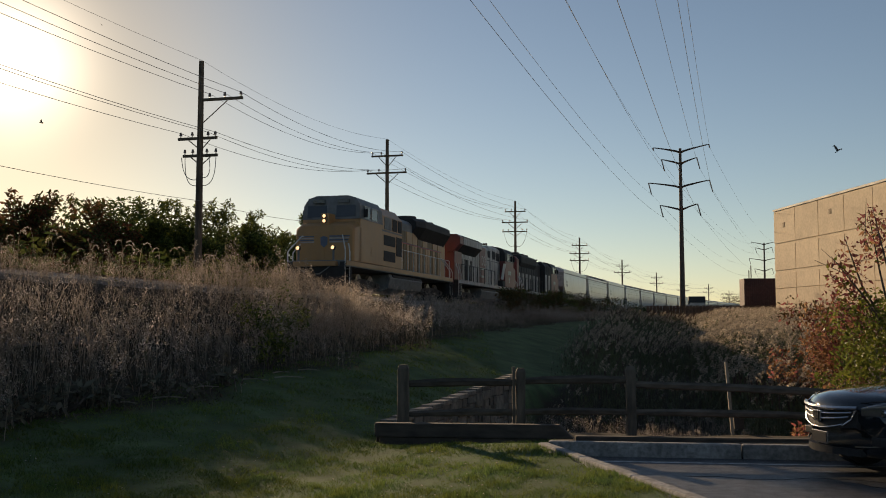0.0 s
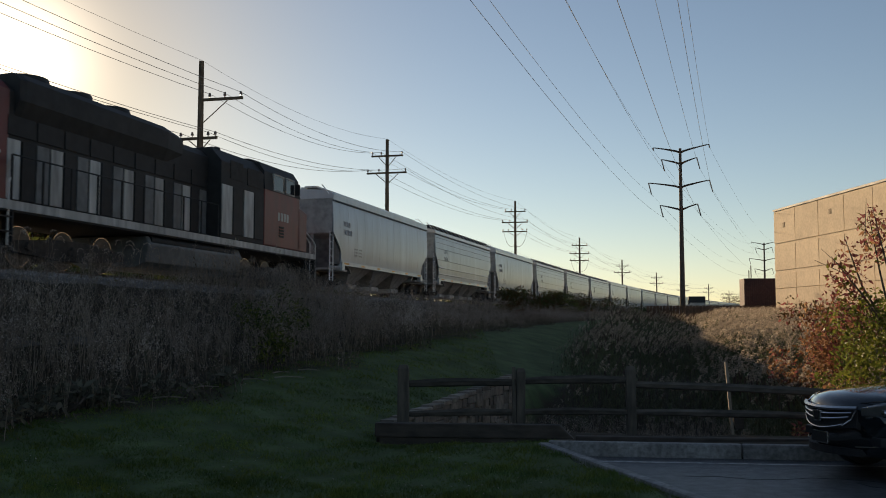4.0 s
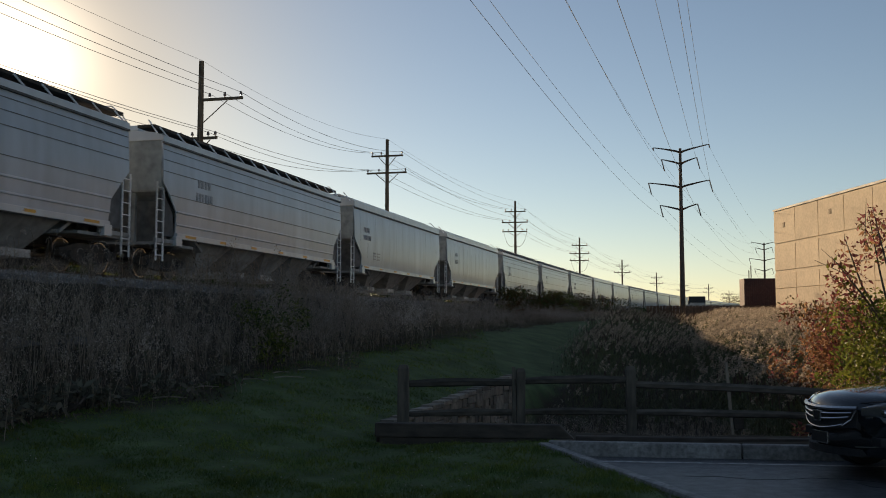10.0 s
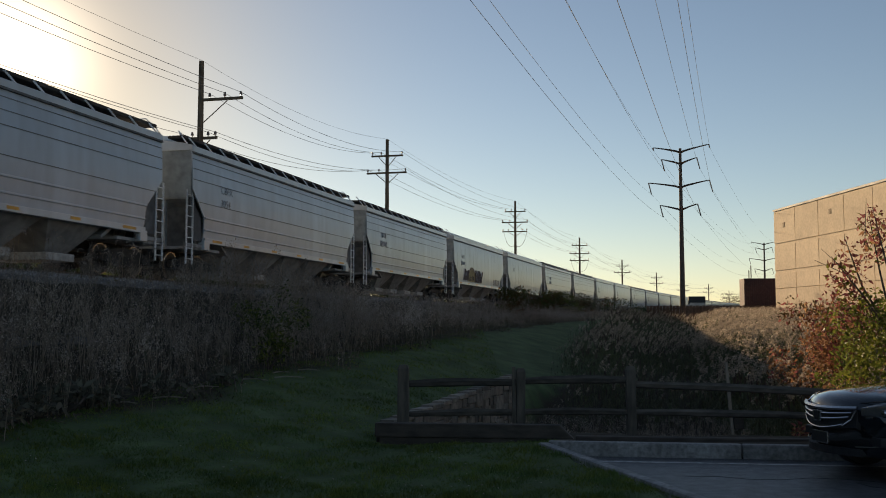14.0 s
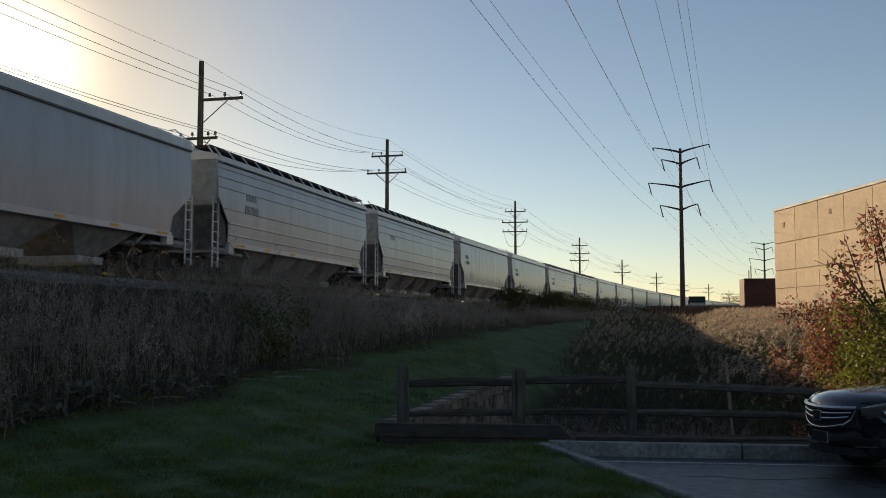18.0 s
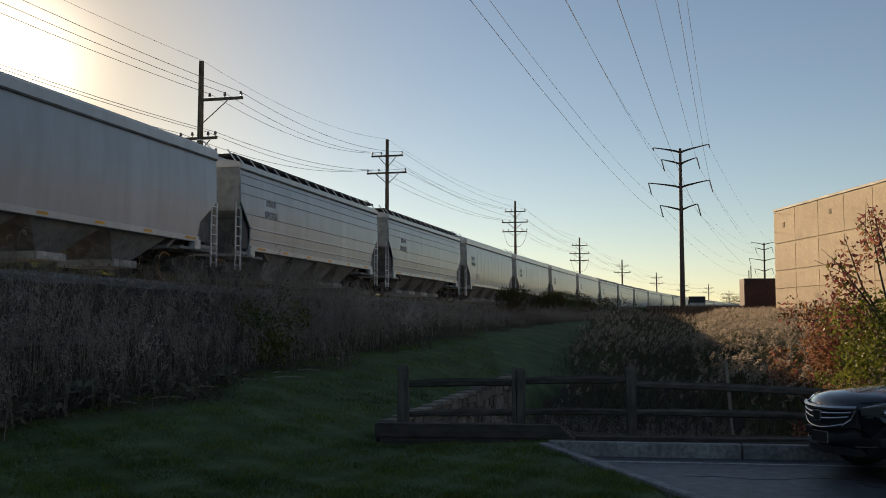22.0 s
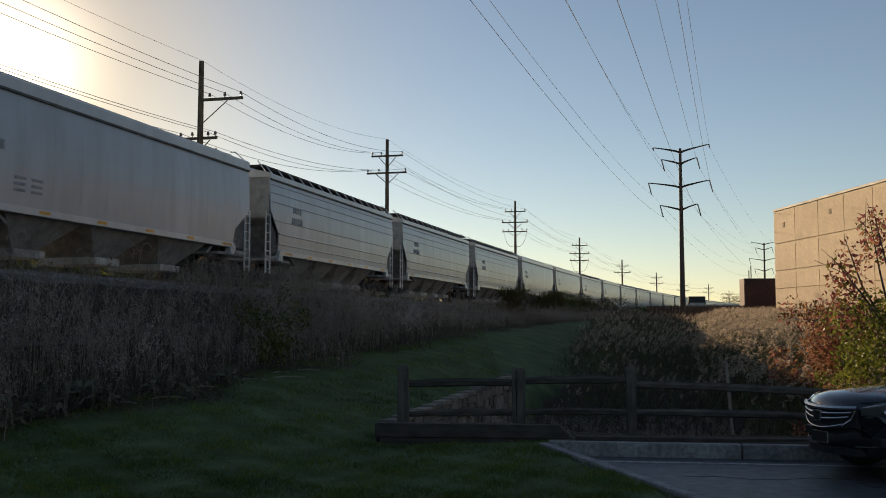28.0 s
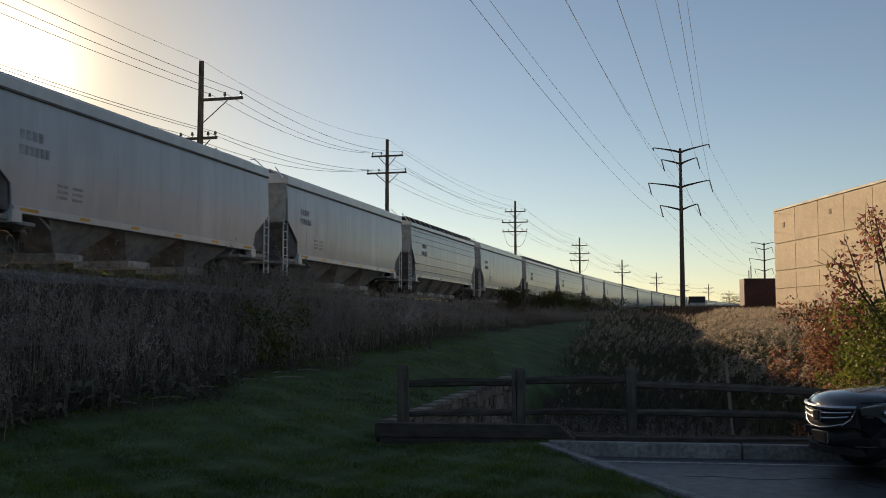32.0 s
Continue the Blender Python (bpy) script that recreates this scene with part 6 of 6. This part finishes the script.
# ---- parked sedan ----
CAR_PAINT = mat("dark_metallic_paint", (0.012, 0.018, 0.024), 0.1, 0.0, var=0.08, scale=40, big=0.05, bump=0, coat=0.6)
CHROME = mat("chrome", (0.46, 0.46, 0.47), 0.25, 1.0, var=0.05, scale=5, bump=0)
RUBBER = mat("tyre_rubber", (0.02, 0.02, 0.02), 0.85, var=0.2, scale=20)
PLASTIC = mat("black_trim_plastic", (0.018, 0.018, 0.019), 0.6, var=0.2, scale=20)
ALLOY = mat("alloy_rim", (0.4, 0.4, 0.41), 0.35, 0.9, var=0.1, scale=8)
LENS = mat("headlight_lens", (0.14, 0.135, 0.13), 0.08, 0.3, var=0.2, scale=6, bump=0, coat=1.0)


def sedan(m):
    c = thing("sedan", "dark metallic sedan with a chrome grille parked on the asphalt", "car", m=m)
    # x forward from the front bumper, the ring runs from the keel round to the roof line
    def ring(x, w, zb, zs, zt, crown=0.9):
        half = [(0.0, zb), (w * 0.8, zb), (w * 0.95, zb + 0.1), (w, (zb + zs) / 2), (w * 0.99, zs - 0.05), (w * 0.93, zs + 0.02), (w * crown * 0.6, zt - 0.015), (0.0, zt)]
        return [(x, y, z) for y, z in half] + [(x, -y, z) for y, z in half[-2:0:-1]]
    rows = [(0.03, 0.78, 0.30, 0.66, 0.74), (0.0, 0.84, 0.25, 0.73, 0.81), (-0.08, 0.88, 0.22, 0.80, 0.875), (-0.3, 0.90, 0.21, 0.85, 0.925), (-0.75, 0.925, 0.2, 0.89, 0.975),
            (-1.15, 0.93, 0.2, 0.92, 1.01), (-1.6, 0.93, 0.2, 0.94, 1.03), (-3.2, 0.93, 0.2, 0.97, 1.04), (-4.3, 0.92, 0.22, 0.98, 1.08), (-4.8, 0.88, 0.3, 0.96, 1.05), (-4.95, 0.8, 0.38, 0.9, 0.98)]
    # the bow of the front in plan
    bow = lambda x, y, z: (x - 0.17 * (y / 0.55) ** 2 * min(max((x + 1.2) / 1.2, 0), 1), y, z)
    body = Shape().loft([[bow(*q) for q in ring(*r)] for r in rows])
    part("body", body, CAR_PAINT, c, smooth=True)
    cab = []
    for x, w0, w1, z1 in ((-1.75, 0.82, 0.76, 1.03), (-2.05, 0.86, 0.68, 1.25), (-2.4, 0.87, 0.6, 1.43), (-2.7, 0.87, 0.6, 1.47), (-3.5, 0.87, 0.6, 1.45), (-4.0, 0.85, 0.62, 1.28), (-4.4, 0.8, 0.7, 1.05)):
        cab.append([(x, w0, 0.92), (x, w1, z1 - 0.03), (x, w1 * 0.8, z1), (x, -w1 * 0.8, z1), (x, -w1, z1 - 0.03), (x, -w0, 0.92)])
    part("windows", Shape().loft(cab), GLASS, c, "tinted cabin glass", smooth=True)
    roof = [[(x, y * 1.01, z + 0.008) for y, z in ((w1, z1 - 0.03), (w1 * 0.8, z1), (-w1 * 0.8, z1), (-w1, z1 - 0.03))] +
            [(x, -w1 * 0.9, z1 - 0.08), (x, w1 * 0.9, z1 - 0.08)] for x, w1, z1 in ((-2.25, 0.61, 1.425), (-2.7, 0.61, 1.475), (-3.5, 0.61, 1.455), (-3.75, 0.62, 1.38))]
    part("roof", Shape().loft(roof), CAR_PAINT, c, smooth=True)
    for sg in (-1, 1):
        for pts in ([(-1.77, 0.83, 0.98), (-2.05, 0.77, 1.2), (-2.4, 0.63, 1.42)], [(-2.8, 0.88, 0.98), (-2.78, 0.62, 1.44)], [(-3.9, 0.85, 0.98), (-3.6, 0.64, 1.42)]):
            part("pillar", Shape().tube([(x, sg * y, z) for x, y, z in pts], 0.035, 6), CAR_PAINT, c)
        part("wing_mirror", Shape().box(-1.95, -1.8, *sorted((sg * 0.9, sg * 1.07)), 0.98, 1.12), CAR_PAINT, c, bevel=0.04)
        # headlight: a wedge that sweeps back along the wing
        hl = [[(0.045, sg * 0.57, 0.655), (0.045, sg * 0.57, 0.745), (-0.02, sg * 0.60, 0.775), (-0.02, sg * 0.60, 0.65)],
              [(0.03, sg * 0.78, 0.665), (0.03, sg * 0.775, 0.79), (-0.06, sg * 0.75, 0.82), (-0.06, sg * 0.75, 0.66)],
              [(-0.06, sg * 0.89, 0.69), (-0.06, sg * 0.885, 0.82), (-0.14, sg * 0.86, 0.85), (-0.14, sg * 0.86, 0.69)],
              [(-0.40, sg * 0.94, 0.77), (-0.40, sg * 0.935, 0.86), (-0.42, sg * 0.9, 0.87), (-0.42, sg * 0.9, 0.76)]]
        hl = [[bow(q[0], q[1], q[2] + 0.03) for q in r_] for r_ in hl]
        lamp = part("headlight", Shape().loft(hl), LENS, c, "clear swept-back headlight", bevel=0.008, smooth=True)
        part("lamp_reflector", Shape().cyl(bow(-0.05, sg * 0.76, 0.73), bow(0.045, sg * 0.76, 0.73), 0.05, 0.04, n=12), CHROME, lamp)
        part("indicator", Shape().box(-0.47, -0.40, *sorted((sg * 0.80, sg * 0.885)), 0.70, 0.77), REFLECTOR, lamp, "amber indicator")
        part("fog_recess", Shape().box(-0.42, -0.22, *sorted((sg * 0.62, sg * 0.80)), 0.36, 0.46), PLASTIC, c, bevel=0.02)
        for x in (-0.98, -3.8):
            arch = Shape()
            for k in range(9):
                a0, a1 = math.pi * k / 9, math.pi * (k + 1) / 9
                r0, r1 = 0.36, 0.41
                q = [(x + r * math.cos(a), sg * 0.8, 0.33 + r * math.sin(a)) for r, a in ((r0, a0), (r1, a0), (r1, a1), (r0, a1))]
                arch.loft([q, [(px, sg * 0.942, pz) for px, _, pz in q]])
            part("wheel_arch", arch, PLASTIC, c)
            part("wheel_well", Shape().cyl((x, sg * 0.65, 0.335), (x, sg * 0.936, 0.335), 0.37, n=20), PLASTIC, c)
            tyre = Shape()
            prof = [(0.22, 0.0), (0.30, -0.01), (0.335, 0.03), (0.34, 0.11), (0.335, 0.19), (0.30, 0.22), (0.22, 0.21)]
            rr = [[(x + p * math.cos(a), sg * (0.945 - q), 0.34 + p * math.sin(a)) for p, q in prof] for a in [2 * math.pi * k / 24 for k in range(25)]]
            wheel = part("wheel", Shape().loft(rr, cap=False), RUBBER, c, "black tyre on an alloy rim", smooth=True)
            rim = Shape().cyl((x, sg * 0.86, 0.34), (x, sg * 0.905, 0.34), 0.215, n=20)
            for k in range(5):
                a = 2 * math.pi * k / 5
                rim.cyl((x, sg * 0.925, 0.34), (x + 0.21 * math.cos(a), sg * 0.925, 0.34 + 0.21 * math.sin(a)), 0.03, 0.025, n=6)
            part("rim", rim, ALLOY, wheel)
    # grille: dark recess, chrome brow, bars and a plain badge
    arcx = lambda y: 0.048 - 0.17 * (y / 0.55) ** 2
    grid = Shape().loft([[(arcx(y) - 0.06, y, 0.52), (arcx(y) + 0.0, y, 0.50 + 0.1 * abs(y)), (arcx(y) - 0.02, y, 0.735), (arcx(y) - 0.09, y, 0.72)] for y in [-0.52 + 0.104 * k for k in range(11)]])
    part("grille", grid, PLASTIC, c, "dark grille recess")
    for z, w0, dz, r in ((0.75, 0.55, 0.02, 0.026), (0.685, 0.49, 0.03, 0.012), (0.625, 0.46, 0.04, 0.012), (0.52, 0.39, 0.06, 0.009)):
        pts = [(arcx(y) + 0.012, y, z + dz * (y / w0) ** 2) for y in [-w0 + w0 * k / 6 for k in range(13)]]
        part("grille_bar", Shape().tube(pts, r, 6), CHROME, c, "chrome grille bar")
    for sg in (-1, 1):
        part("grille_side", Shape().tube([(arcx(0.54) + 0.01, sg * 0.54, 0.765), (arcx(0.485) + 0.012, sg * 0.485, 0.64), (arcx(0.38) + 0.012, sg * 0.38, 0.56)], 0.010, 6), CHROME, c)
        part("bumper_strip", Shape().tube([bow(0.04, sg * 0.5, 0.34), bow(0.04, sg * 0.66, 0.35), bow(0.03, sg * 0.78, 0.38)], 0.012, 5), CHROME, c)
    part("badge", Shape().prism([(-0.075, 0.585), (0.075, 0.585), (0.09, 0.715), (-0.09, 0.715)], "x", 0.03, 0.075), CHROME, c, "plain chrome badge plate", bevel=0.012)
    part("badge_inset", Shape().prism([(-0.035, 0.60), (0.035, 0.60), (0.045, 0.705), (-0.045, 0.705)], "x", 0.05, 0.08), PLASTIC, c)
    plate = part("plate_frame", Shape().box(0.02, 0.045, -0.17, 0.17, 0.335, 0.475), CHROME, c, "thin chrome plate frame", bevel=0.006)
    part("plate", Shape().box(0.04, 0.05, -0.15, 0.15, 0.35, 0.46), PLASTIC, plate, "dark blank plate")
    part("lower_intake", Shape().loft([[(arcx(y) - 0.09, y, 0.23), (arcx(y) - 0.005, y, 0.23), (arcx(y) - 0.005, y, 0.31), (arcx(y) - 0.09, y, 0.31)] for y in [-0.55 + 0.11 * k for k in range(11)]]), PLASTIC, c)
    part("hood_seam", Shape().tube([bow(-0.05, y, 0.79 + 0.07 * (y / 0.74) ** 2) for y in (-0.74, -0.5, -0.25, 0, 0.25, 0.5, 0.74)], 0.006, 4), PLASTIC, c)
    # a tall-bodied car: the body rides high on its wheels
    for o in c.children_recursive:
        lift = 0.0 if o.name.split(".")[0] in ("wheel", "rim") else 0.06
        for v in o.data.vertices:
            v.co = (v.co + Vector((0, 0, lift))) * 1.06
    return c


sedan(pose(4.71, 12.40, 0, 0, 0, 189))


# ---- ornamental tree and red shrubs beside the car park ----
def pear_tree(x, y):
    g = float(ground_z(x, y))
    t = thing("ornamental_tree", "small tree with red upper leaves and green lower leaves", "tree", m=pose(x, y, g - 0.1))
    part("trunk", Shape().tube([(0, 0, 0), (0.03, 0, 0.8), (-0.02, 0.03, 1.6), (0.03, 0, 2.4)], 0.07, 8, 0.04), BARK, t, smooth=True)
    tops = [(-0.35, 0, 3.95), (0.25, 0.1, 3.9), (-0.8, 0.1, 3.45), (-1.15, -0.2, 3.1), (0.7, 0, 3.75), (1.0, 0.2, 3.4), (-1.1, 0.0, 2.8), (0.3, -0.5, 3.6), (-0.2, 0.5, 3.9)]
    limbs(t, (0.0, 0, 1.6), tops, 0.028)
    twigs = [(-0.7, 0, 2.75, -1.35, 0, 3.05), (-0.6, 0.1, 2.7, -1.2, 0.1, 3.25), (-0.5, 0, 3.3, -0.45, 0, 4.1), (0, 0, 3.3, -0.1, 0, 4.15)]
    for a in twigs:
        part("twig", Shape().tube([a[:3], a[3:]], 0.008, 4, 0.003), BARK, t)
    red = [(p[0] * 0.85 + dx, p[1], p[2] - dz, 0.28, 0.28, 0.3) for p in tops for dx, dz in ((0, 0.25), (0.08, 0.65))]
    leaf_part(t, 850, red, 0.105, LEAF_RED, "crown", "sparse red hanging leaves", droop=1.2)
    leaf_part(t, 300, red, 0.105, LEAF_ORANGE, "crown", "sparse orange leaves", droop=1.2)
    low = [(-0.95 + 0.095 * k, rng.uniform(-0.5, 0.5), 0.9 + 1.5 * ((k * 0.382) % 1.0), 0.36, 0.36, 0.34) for k in range(20)]
    leaf_part(t, 4400, low, 0.10, LEAF_GREEN, "crown", "dense green lower leaves", droop=1.0)
    leaf_part(t, 260, red[6:], 0.11, LEAF_GREEN, "crown", "scattered green leaves", droop=1.0)


pear_tree(7.6, 16.6)


def red_shrub(x, y, h, w, n, mats_, label="red and orange autumn shrub beside the reeds"):
    g = float(ground_z(x, y))
    t = thing("autumn_shrub", label, "shrub", m=pose(x, y, g - 0.05))
    blobs = [(rng.normal() * w * 0.45, rng.normal() * w * 0.4, h * rng.uniform(0.5, 0.93), w * 0.3, w * 0.3, h * 0.13) for _ in range(10)]
    limbs(t, (0, 0, 0), [b[:3] for b in blobs[:6]], 0.025, "stem")
    for mm, share in mats_:
        leaf_part(t, int(1.5 * n * share), blobs, 0.105, mm, "foliage", droop=1.2)


for x, y, h, w, n, mm in ((7.95, 20.8, 3.1, 1.0, 1300, ((LEAF_SUMAC, 0.2), (LEAF_ORANGE, 0.65), (LEAF_RED, 0.15))), (8.7, 21.0, 3.3, 1.1, 1300, ((LEAF_ORANGE, 0.5), (LEAF_SUMAC, 0.35), (LEAF_RED, 0.15))),
                          (7.0, 18.3, 1.15, 0.7, 500, ((LEAF_RED, 0.5), (LEAF_ORANGE, 0.5))), (8.0, 18.0, 1.9, 0.9, 1000, ((LEAF_ORANGE, 0.6), (LEAF_GREEN, 0.4))),
                          (9.5, 18.6, 2.3, 1.2, 1300, ((LEAF_GREEN, 0.6), (LEAF_ORANGE, 0.4))), (9.6, 24.0, 3.3, 1.4, 1500, ((LEAF_SUMAC, 0.6), (LEAF_RED, 0.4)))):
    red_shrub(x, y, h, w, n, mm)

# ---- beyond the reeds ----
CONTAINER = mat("dark_red_steel", (0.075, 0.028, 0.026), 0.7, var=0.25, scale=3)
FAR_WOOD = mat("brown_board_fence", (0.16, 0.10, 0.07), 0.9, var=0.3, scale=5, rnd=0.15)
ROOFING = mat("pale_flat_roof", (0.5, 0.46, 0.40), 0.8, var=0.15, scale=3)
BRICK_FAR = mat("brown_brick_wall", (0.20, 0.12, 0.085), 0.9, var=0.25, scale=6)
con = thing("equipment_enclosure", "dark red steel enclosure behind the tan building", "shed", m=pose(39.0, 121.0, 0, 0, 0, -6))
part("enclosure_body", Shape().box(-2.1, 1.9, 0, 3, 2.0, 7.25), CONTAINER, con, bevel=0.03)
for k in range(16):
    part("rib", Shape().box(-2.0 + 0.25 * k, -1.9 + 0.25 * k, -0.05, 0.02, 2.2, 7.1), CONTAINER, con)
for x, h in ((-1.3, 8.3), (-1.05, 8.9)):
    part("vent_pipe", Shape().cyl((x, 1.0, 7.2), (x, 1.0, h), 0.06, n=8), CORTEN, con)
far_fence = thing("board_fence", "brown wooden board fence beyond the reeds", "fence", m=pose(24.0, 92.0, 0, 0, 0, -12))
for k in range(58):
    g_ = 1.9
    part("board", Shape().box(-5 + 0.3 * k, -5 + 0.3 * k + 0.27, -0.02, 0.02, g_, 3.42 + 0.03 * (k % 2)), FAR_WOOD, far_fence)
for z in (2.3, 3.1):
    part("fence_rail", Shape().box(-5, 12.4, 0.02, 0.07, z, z + 0.09), FAR_WOOD, far_fence)
low = thing("low_building", "low brown building with a pale flat roof and rooftop unit", "building", m=pose(62.0, 215.0, 0, 0, 0, -10))
part("walls", Shape().box(-9, 30, 0, 20, 1.8, 5.2), BRICK_FAR, low, bevel=0.03)
part("roof_edge", Shape().box(-9.3, 30.3, -0.3, 20.3, 5.2, 5.75), ROOFING, low, bevel=0.03)
unit = part("rooftop_unit", Shape().box(-8.2, -4.6, 3, 6, 5.75, 7.6), LOCO_BLACK, low, "dark rooftop unit", bevel=0.05)
part("unit_base", Shape().box(-8.0, -4.8, 2.9, 2.99, 5.8, 6.2), ROOFING, low)


def far_tree(x, y, h, w, n=500):
    t = thing("distant_tree", "small distant half-bare tree on the horizon", "tree", "distant trees", pose(x, y, 2.2))
    part("trunk", Shape().tube([(0, 0, 0), (0.1, 0, h * 0.5)], 0.25, 6, 0.12), BARK, t)
    tops = [(rng.normal() * w * 0.5, rng.normal() * w * 0.3, h * rng.uniform(0.7, 1.0)) for _ in range(7)]
    limbs(t, (0.05, 0, h * 0.35), tops, 0.1)
    blobs = [(p[0], p[1], p[2] - h * 0.08, w * 0.3, w * 0.3, h * 0.13) for p in tops]
    leaf_part(t, n, blobs, 0.45, LEAF_SUMAC)


for x, y, h, w in ((82, 420, 11, 7), (88, 430, 9, 6), (99, 400, 9, 6), (112, 395, 10, 7), (118, 400, 12, 7), (121, 380, 9, 6), (75, 330, 8, 5), (68, 380, 12, 5), (130, 420, 9, 8), (106, 420, 8, 8)):
    far_tree(x, y, h, w)

# unseen dark tree belt, added to close the horizon and darken the hoppers' reflections
BELT = mat("unseen_tree_belt", (0.055, 0.07, 0.05), 0.9, var=0.4, scale=0.6, big=0.4, bump=0.5, second=(0.05, 0.055, 0.042), spec=0.1)


def added_tree_belt():
    s_ = Shape()
    rings = []
    for k in range(150):
        a = radians(25.5 + 298.5 * k / 149)
        r = 165 + 20 * math.sin(k * 0.37)
        h = 14.0 + 1.8 * math.sin(k * 1.1) + 1.8 * math.sin(k * 2.7 + 1) + rng.uniform(-1, 1)
        c, n_ = Vector((r * math.sin(a), r * math.cos(a), 0)), Vector((math.sin(a), math.cos(a), 0))
        rings.append([c + Vector((0, 0, 0)), c + Vector((0, 0, h * 0.7)), c + n_ * 3 + Vector((0, 0, h)), c + n_ * 6 + Vector((0, 0, h * 0.6)), c + n_ * 6])
    s_.loft(rings)
    tagged(part("backdrop", s_, BELT), "unseen dark tree belt added to close the horizon", "trees", kind="structure")


added_tree_belt()

# ---- birds ----
FEATHER = mat("dark_feathers", (0.03, 0.03, 0.032), 0.7, var=0.3, scale=20)


def bird(span, lift):
    b = thing("bird", "dark bird in flight with spread wings", "bird", "flying birds")
    L = span
    body = [(L * 0.32, 0.0), (L * 0.22, 0.05 * L), (L * 0.05, 0.075 * L), (-0.12 * L, 0.05 * L), (-0.22 * L, 0.02 * L)]
    part("body", Shape().loft([[(x, r * math.cos(a), r * math.sin(a)) for a in [k * 1.0472 for k in range(6)]] for x, r in [(p, max(q, 0.004)) for p, q in body]]), FEATHER, b, smooth=True)
    part("tail", Shape().loft([[(-0.2 * L, -0.02 * L, 0), (-0.2 * L, 0.02 * L, 0), (-0.2 * L, 0.02 * L, 0.006), (-0.2 * L, -0.02 * L, 0.006)],
                               [(-0.4 * L, -0.07 * L, 0), (-0.4 * L, 0.07 * L, 0), (-0.4 * L, 0.07 * L, 0.004), (-0.4 * L, -0.07 * L, 0.004)]]), FEATHER, b)
    for sg in (-1, 1):
        w = [(0.14, -0.12, 0.02, 0.0), (0.16, -0.10, 0.25, lift * 0.5), (0.08, -0.08, 0.42, lift * 0.9), (-0.04, -0.1, 0.52, lift * 0.8)]
        rings = [[(a * L, sg * y * L, z * L + 0.012), (c * L, sg * y * L, z * L + 0.004), (c * L, sg * y * L, z * L - 0.002), (a * L, sg * y * L, z * L - 0.006)] for a, c, y, z in w]
        part("wing", Shape().loft(rings), FEATHER, b)
    return b


def flight(p0, p1, roll, t1=0.2, total=32.0):
    p0, p1 = Vector(p0), Vector(p1)
    v = (p1 - p0) / t1
    head = math.degrees(math.atan2(v.y, v.x))
    rows = []
    for t in (0.0, t1, 1.0, 4.0):
        rows.append((t, Matrix.Translation(p0 + v * t) @ pose(0, 0, 0, roll, -math.degrees(math.atan2(v.z, math.hypot(v.x, v.y))), head)))
    far = p0 + v * 4.0
    rows.append((total, Matrix.Translation(far + v * 6.0) @ pose(0, 0, 0, roll, 0, head)))
    return rows


def through_point(x, y, dist):
    """A place dist metres ahead, at a direction given by the tangents right and up."""
    return (x * dist, dist, 1.9 + y * dist)


BIRDS.append((bird(0.42, 0.5), flight(through_point(0.4032, 0.1746, 40), through_point(0.4377, 0.2037, 40.6), 35)))
BIRDS.append((bird(0.30, 0.4), flight(through_point(-0.4115, 0.2035, 45), through_point(-0.4459, 0.2165, 45), 20)))
BIRDS.append((bird(0.30, 0.3), flight(through_point(-0.3522, 0.3055, 110), through_point(-0.378, 0.314, 112), 10)))


def train_s(t):
    """Metres along the line of the leading coupler of the first hopper car."""
    return 111.1 - 17.405 * t - 0.0012 * t * t


def on_track(s):
    x, y, h = track(s)
    return pose(x, y, RAIL_Z, 0, 0, -90 - math.degrees(h))


def motions():
    times = [2.0 * k for k in range(17)]
    for ob, lag in TRAIN:
        turn = pose(0, 0, 0, 0, 0, 180 if ob.get("reversed", 0) else 0)
        walk(ob, [(t, on_track(train_s(t) + lag) @ turn) for t in times])
    # the wheels roll without slipping; alike wheels share their keys
    rolled = {}
    for ob, _ in TRAIN:
        for wh in ob.children_recursive:
            if "roll" not in wh:
                continue
            r, x = wh["roll"], round(wh.location.x, 3)
            back = ob.get("reversed", 0)
            if (r, x, back) not in rolled:
                rows = []
                for k in range(961):
                    t = k / 30
                    turn = (train_s(0) - train_s(t)) / r * (-1 if back else 1)
                    rows.append((t, Matrix.Translation((x, 0, r)) @ Matrix.Rotation(turn, 4, "Y")))
                walk(wh, rows)
                rolled[(r, x, back)] = wh
            else:
                src = rolled[(r, x, back)].animation_data
                wh.rotation_mode = "QUATERNION"
                keys = wh.animation_data_create()
                keys.action = src.action
                keys.action_slot = src.action_slot
    for bird, rows in BIRDS:
        walk(bird, rows)


motions()
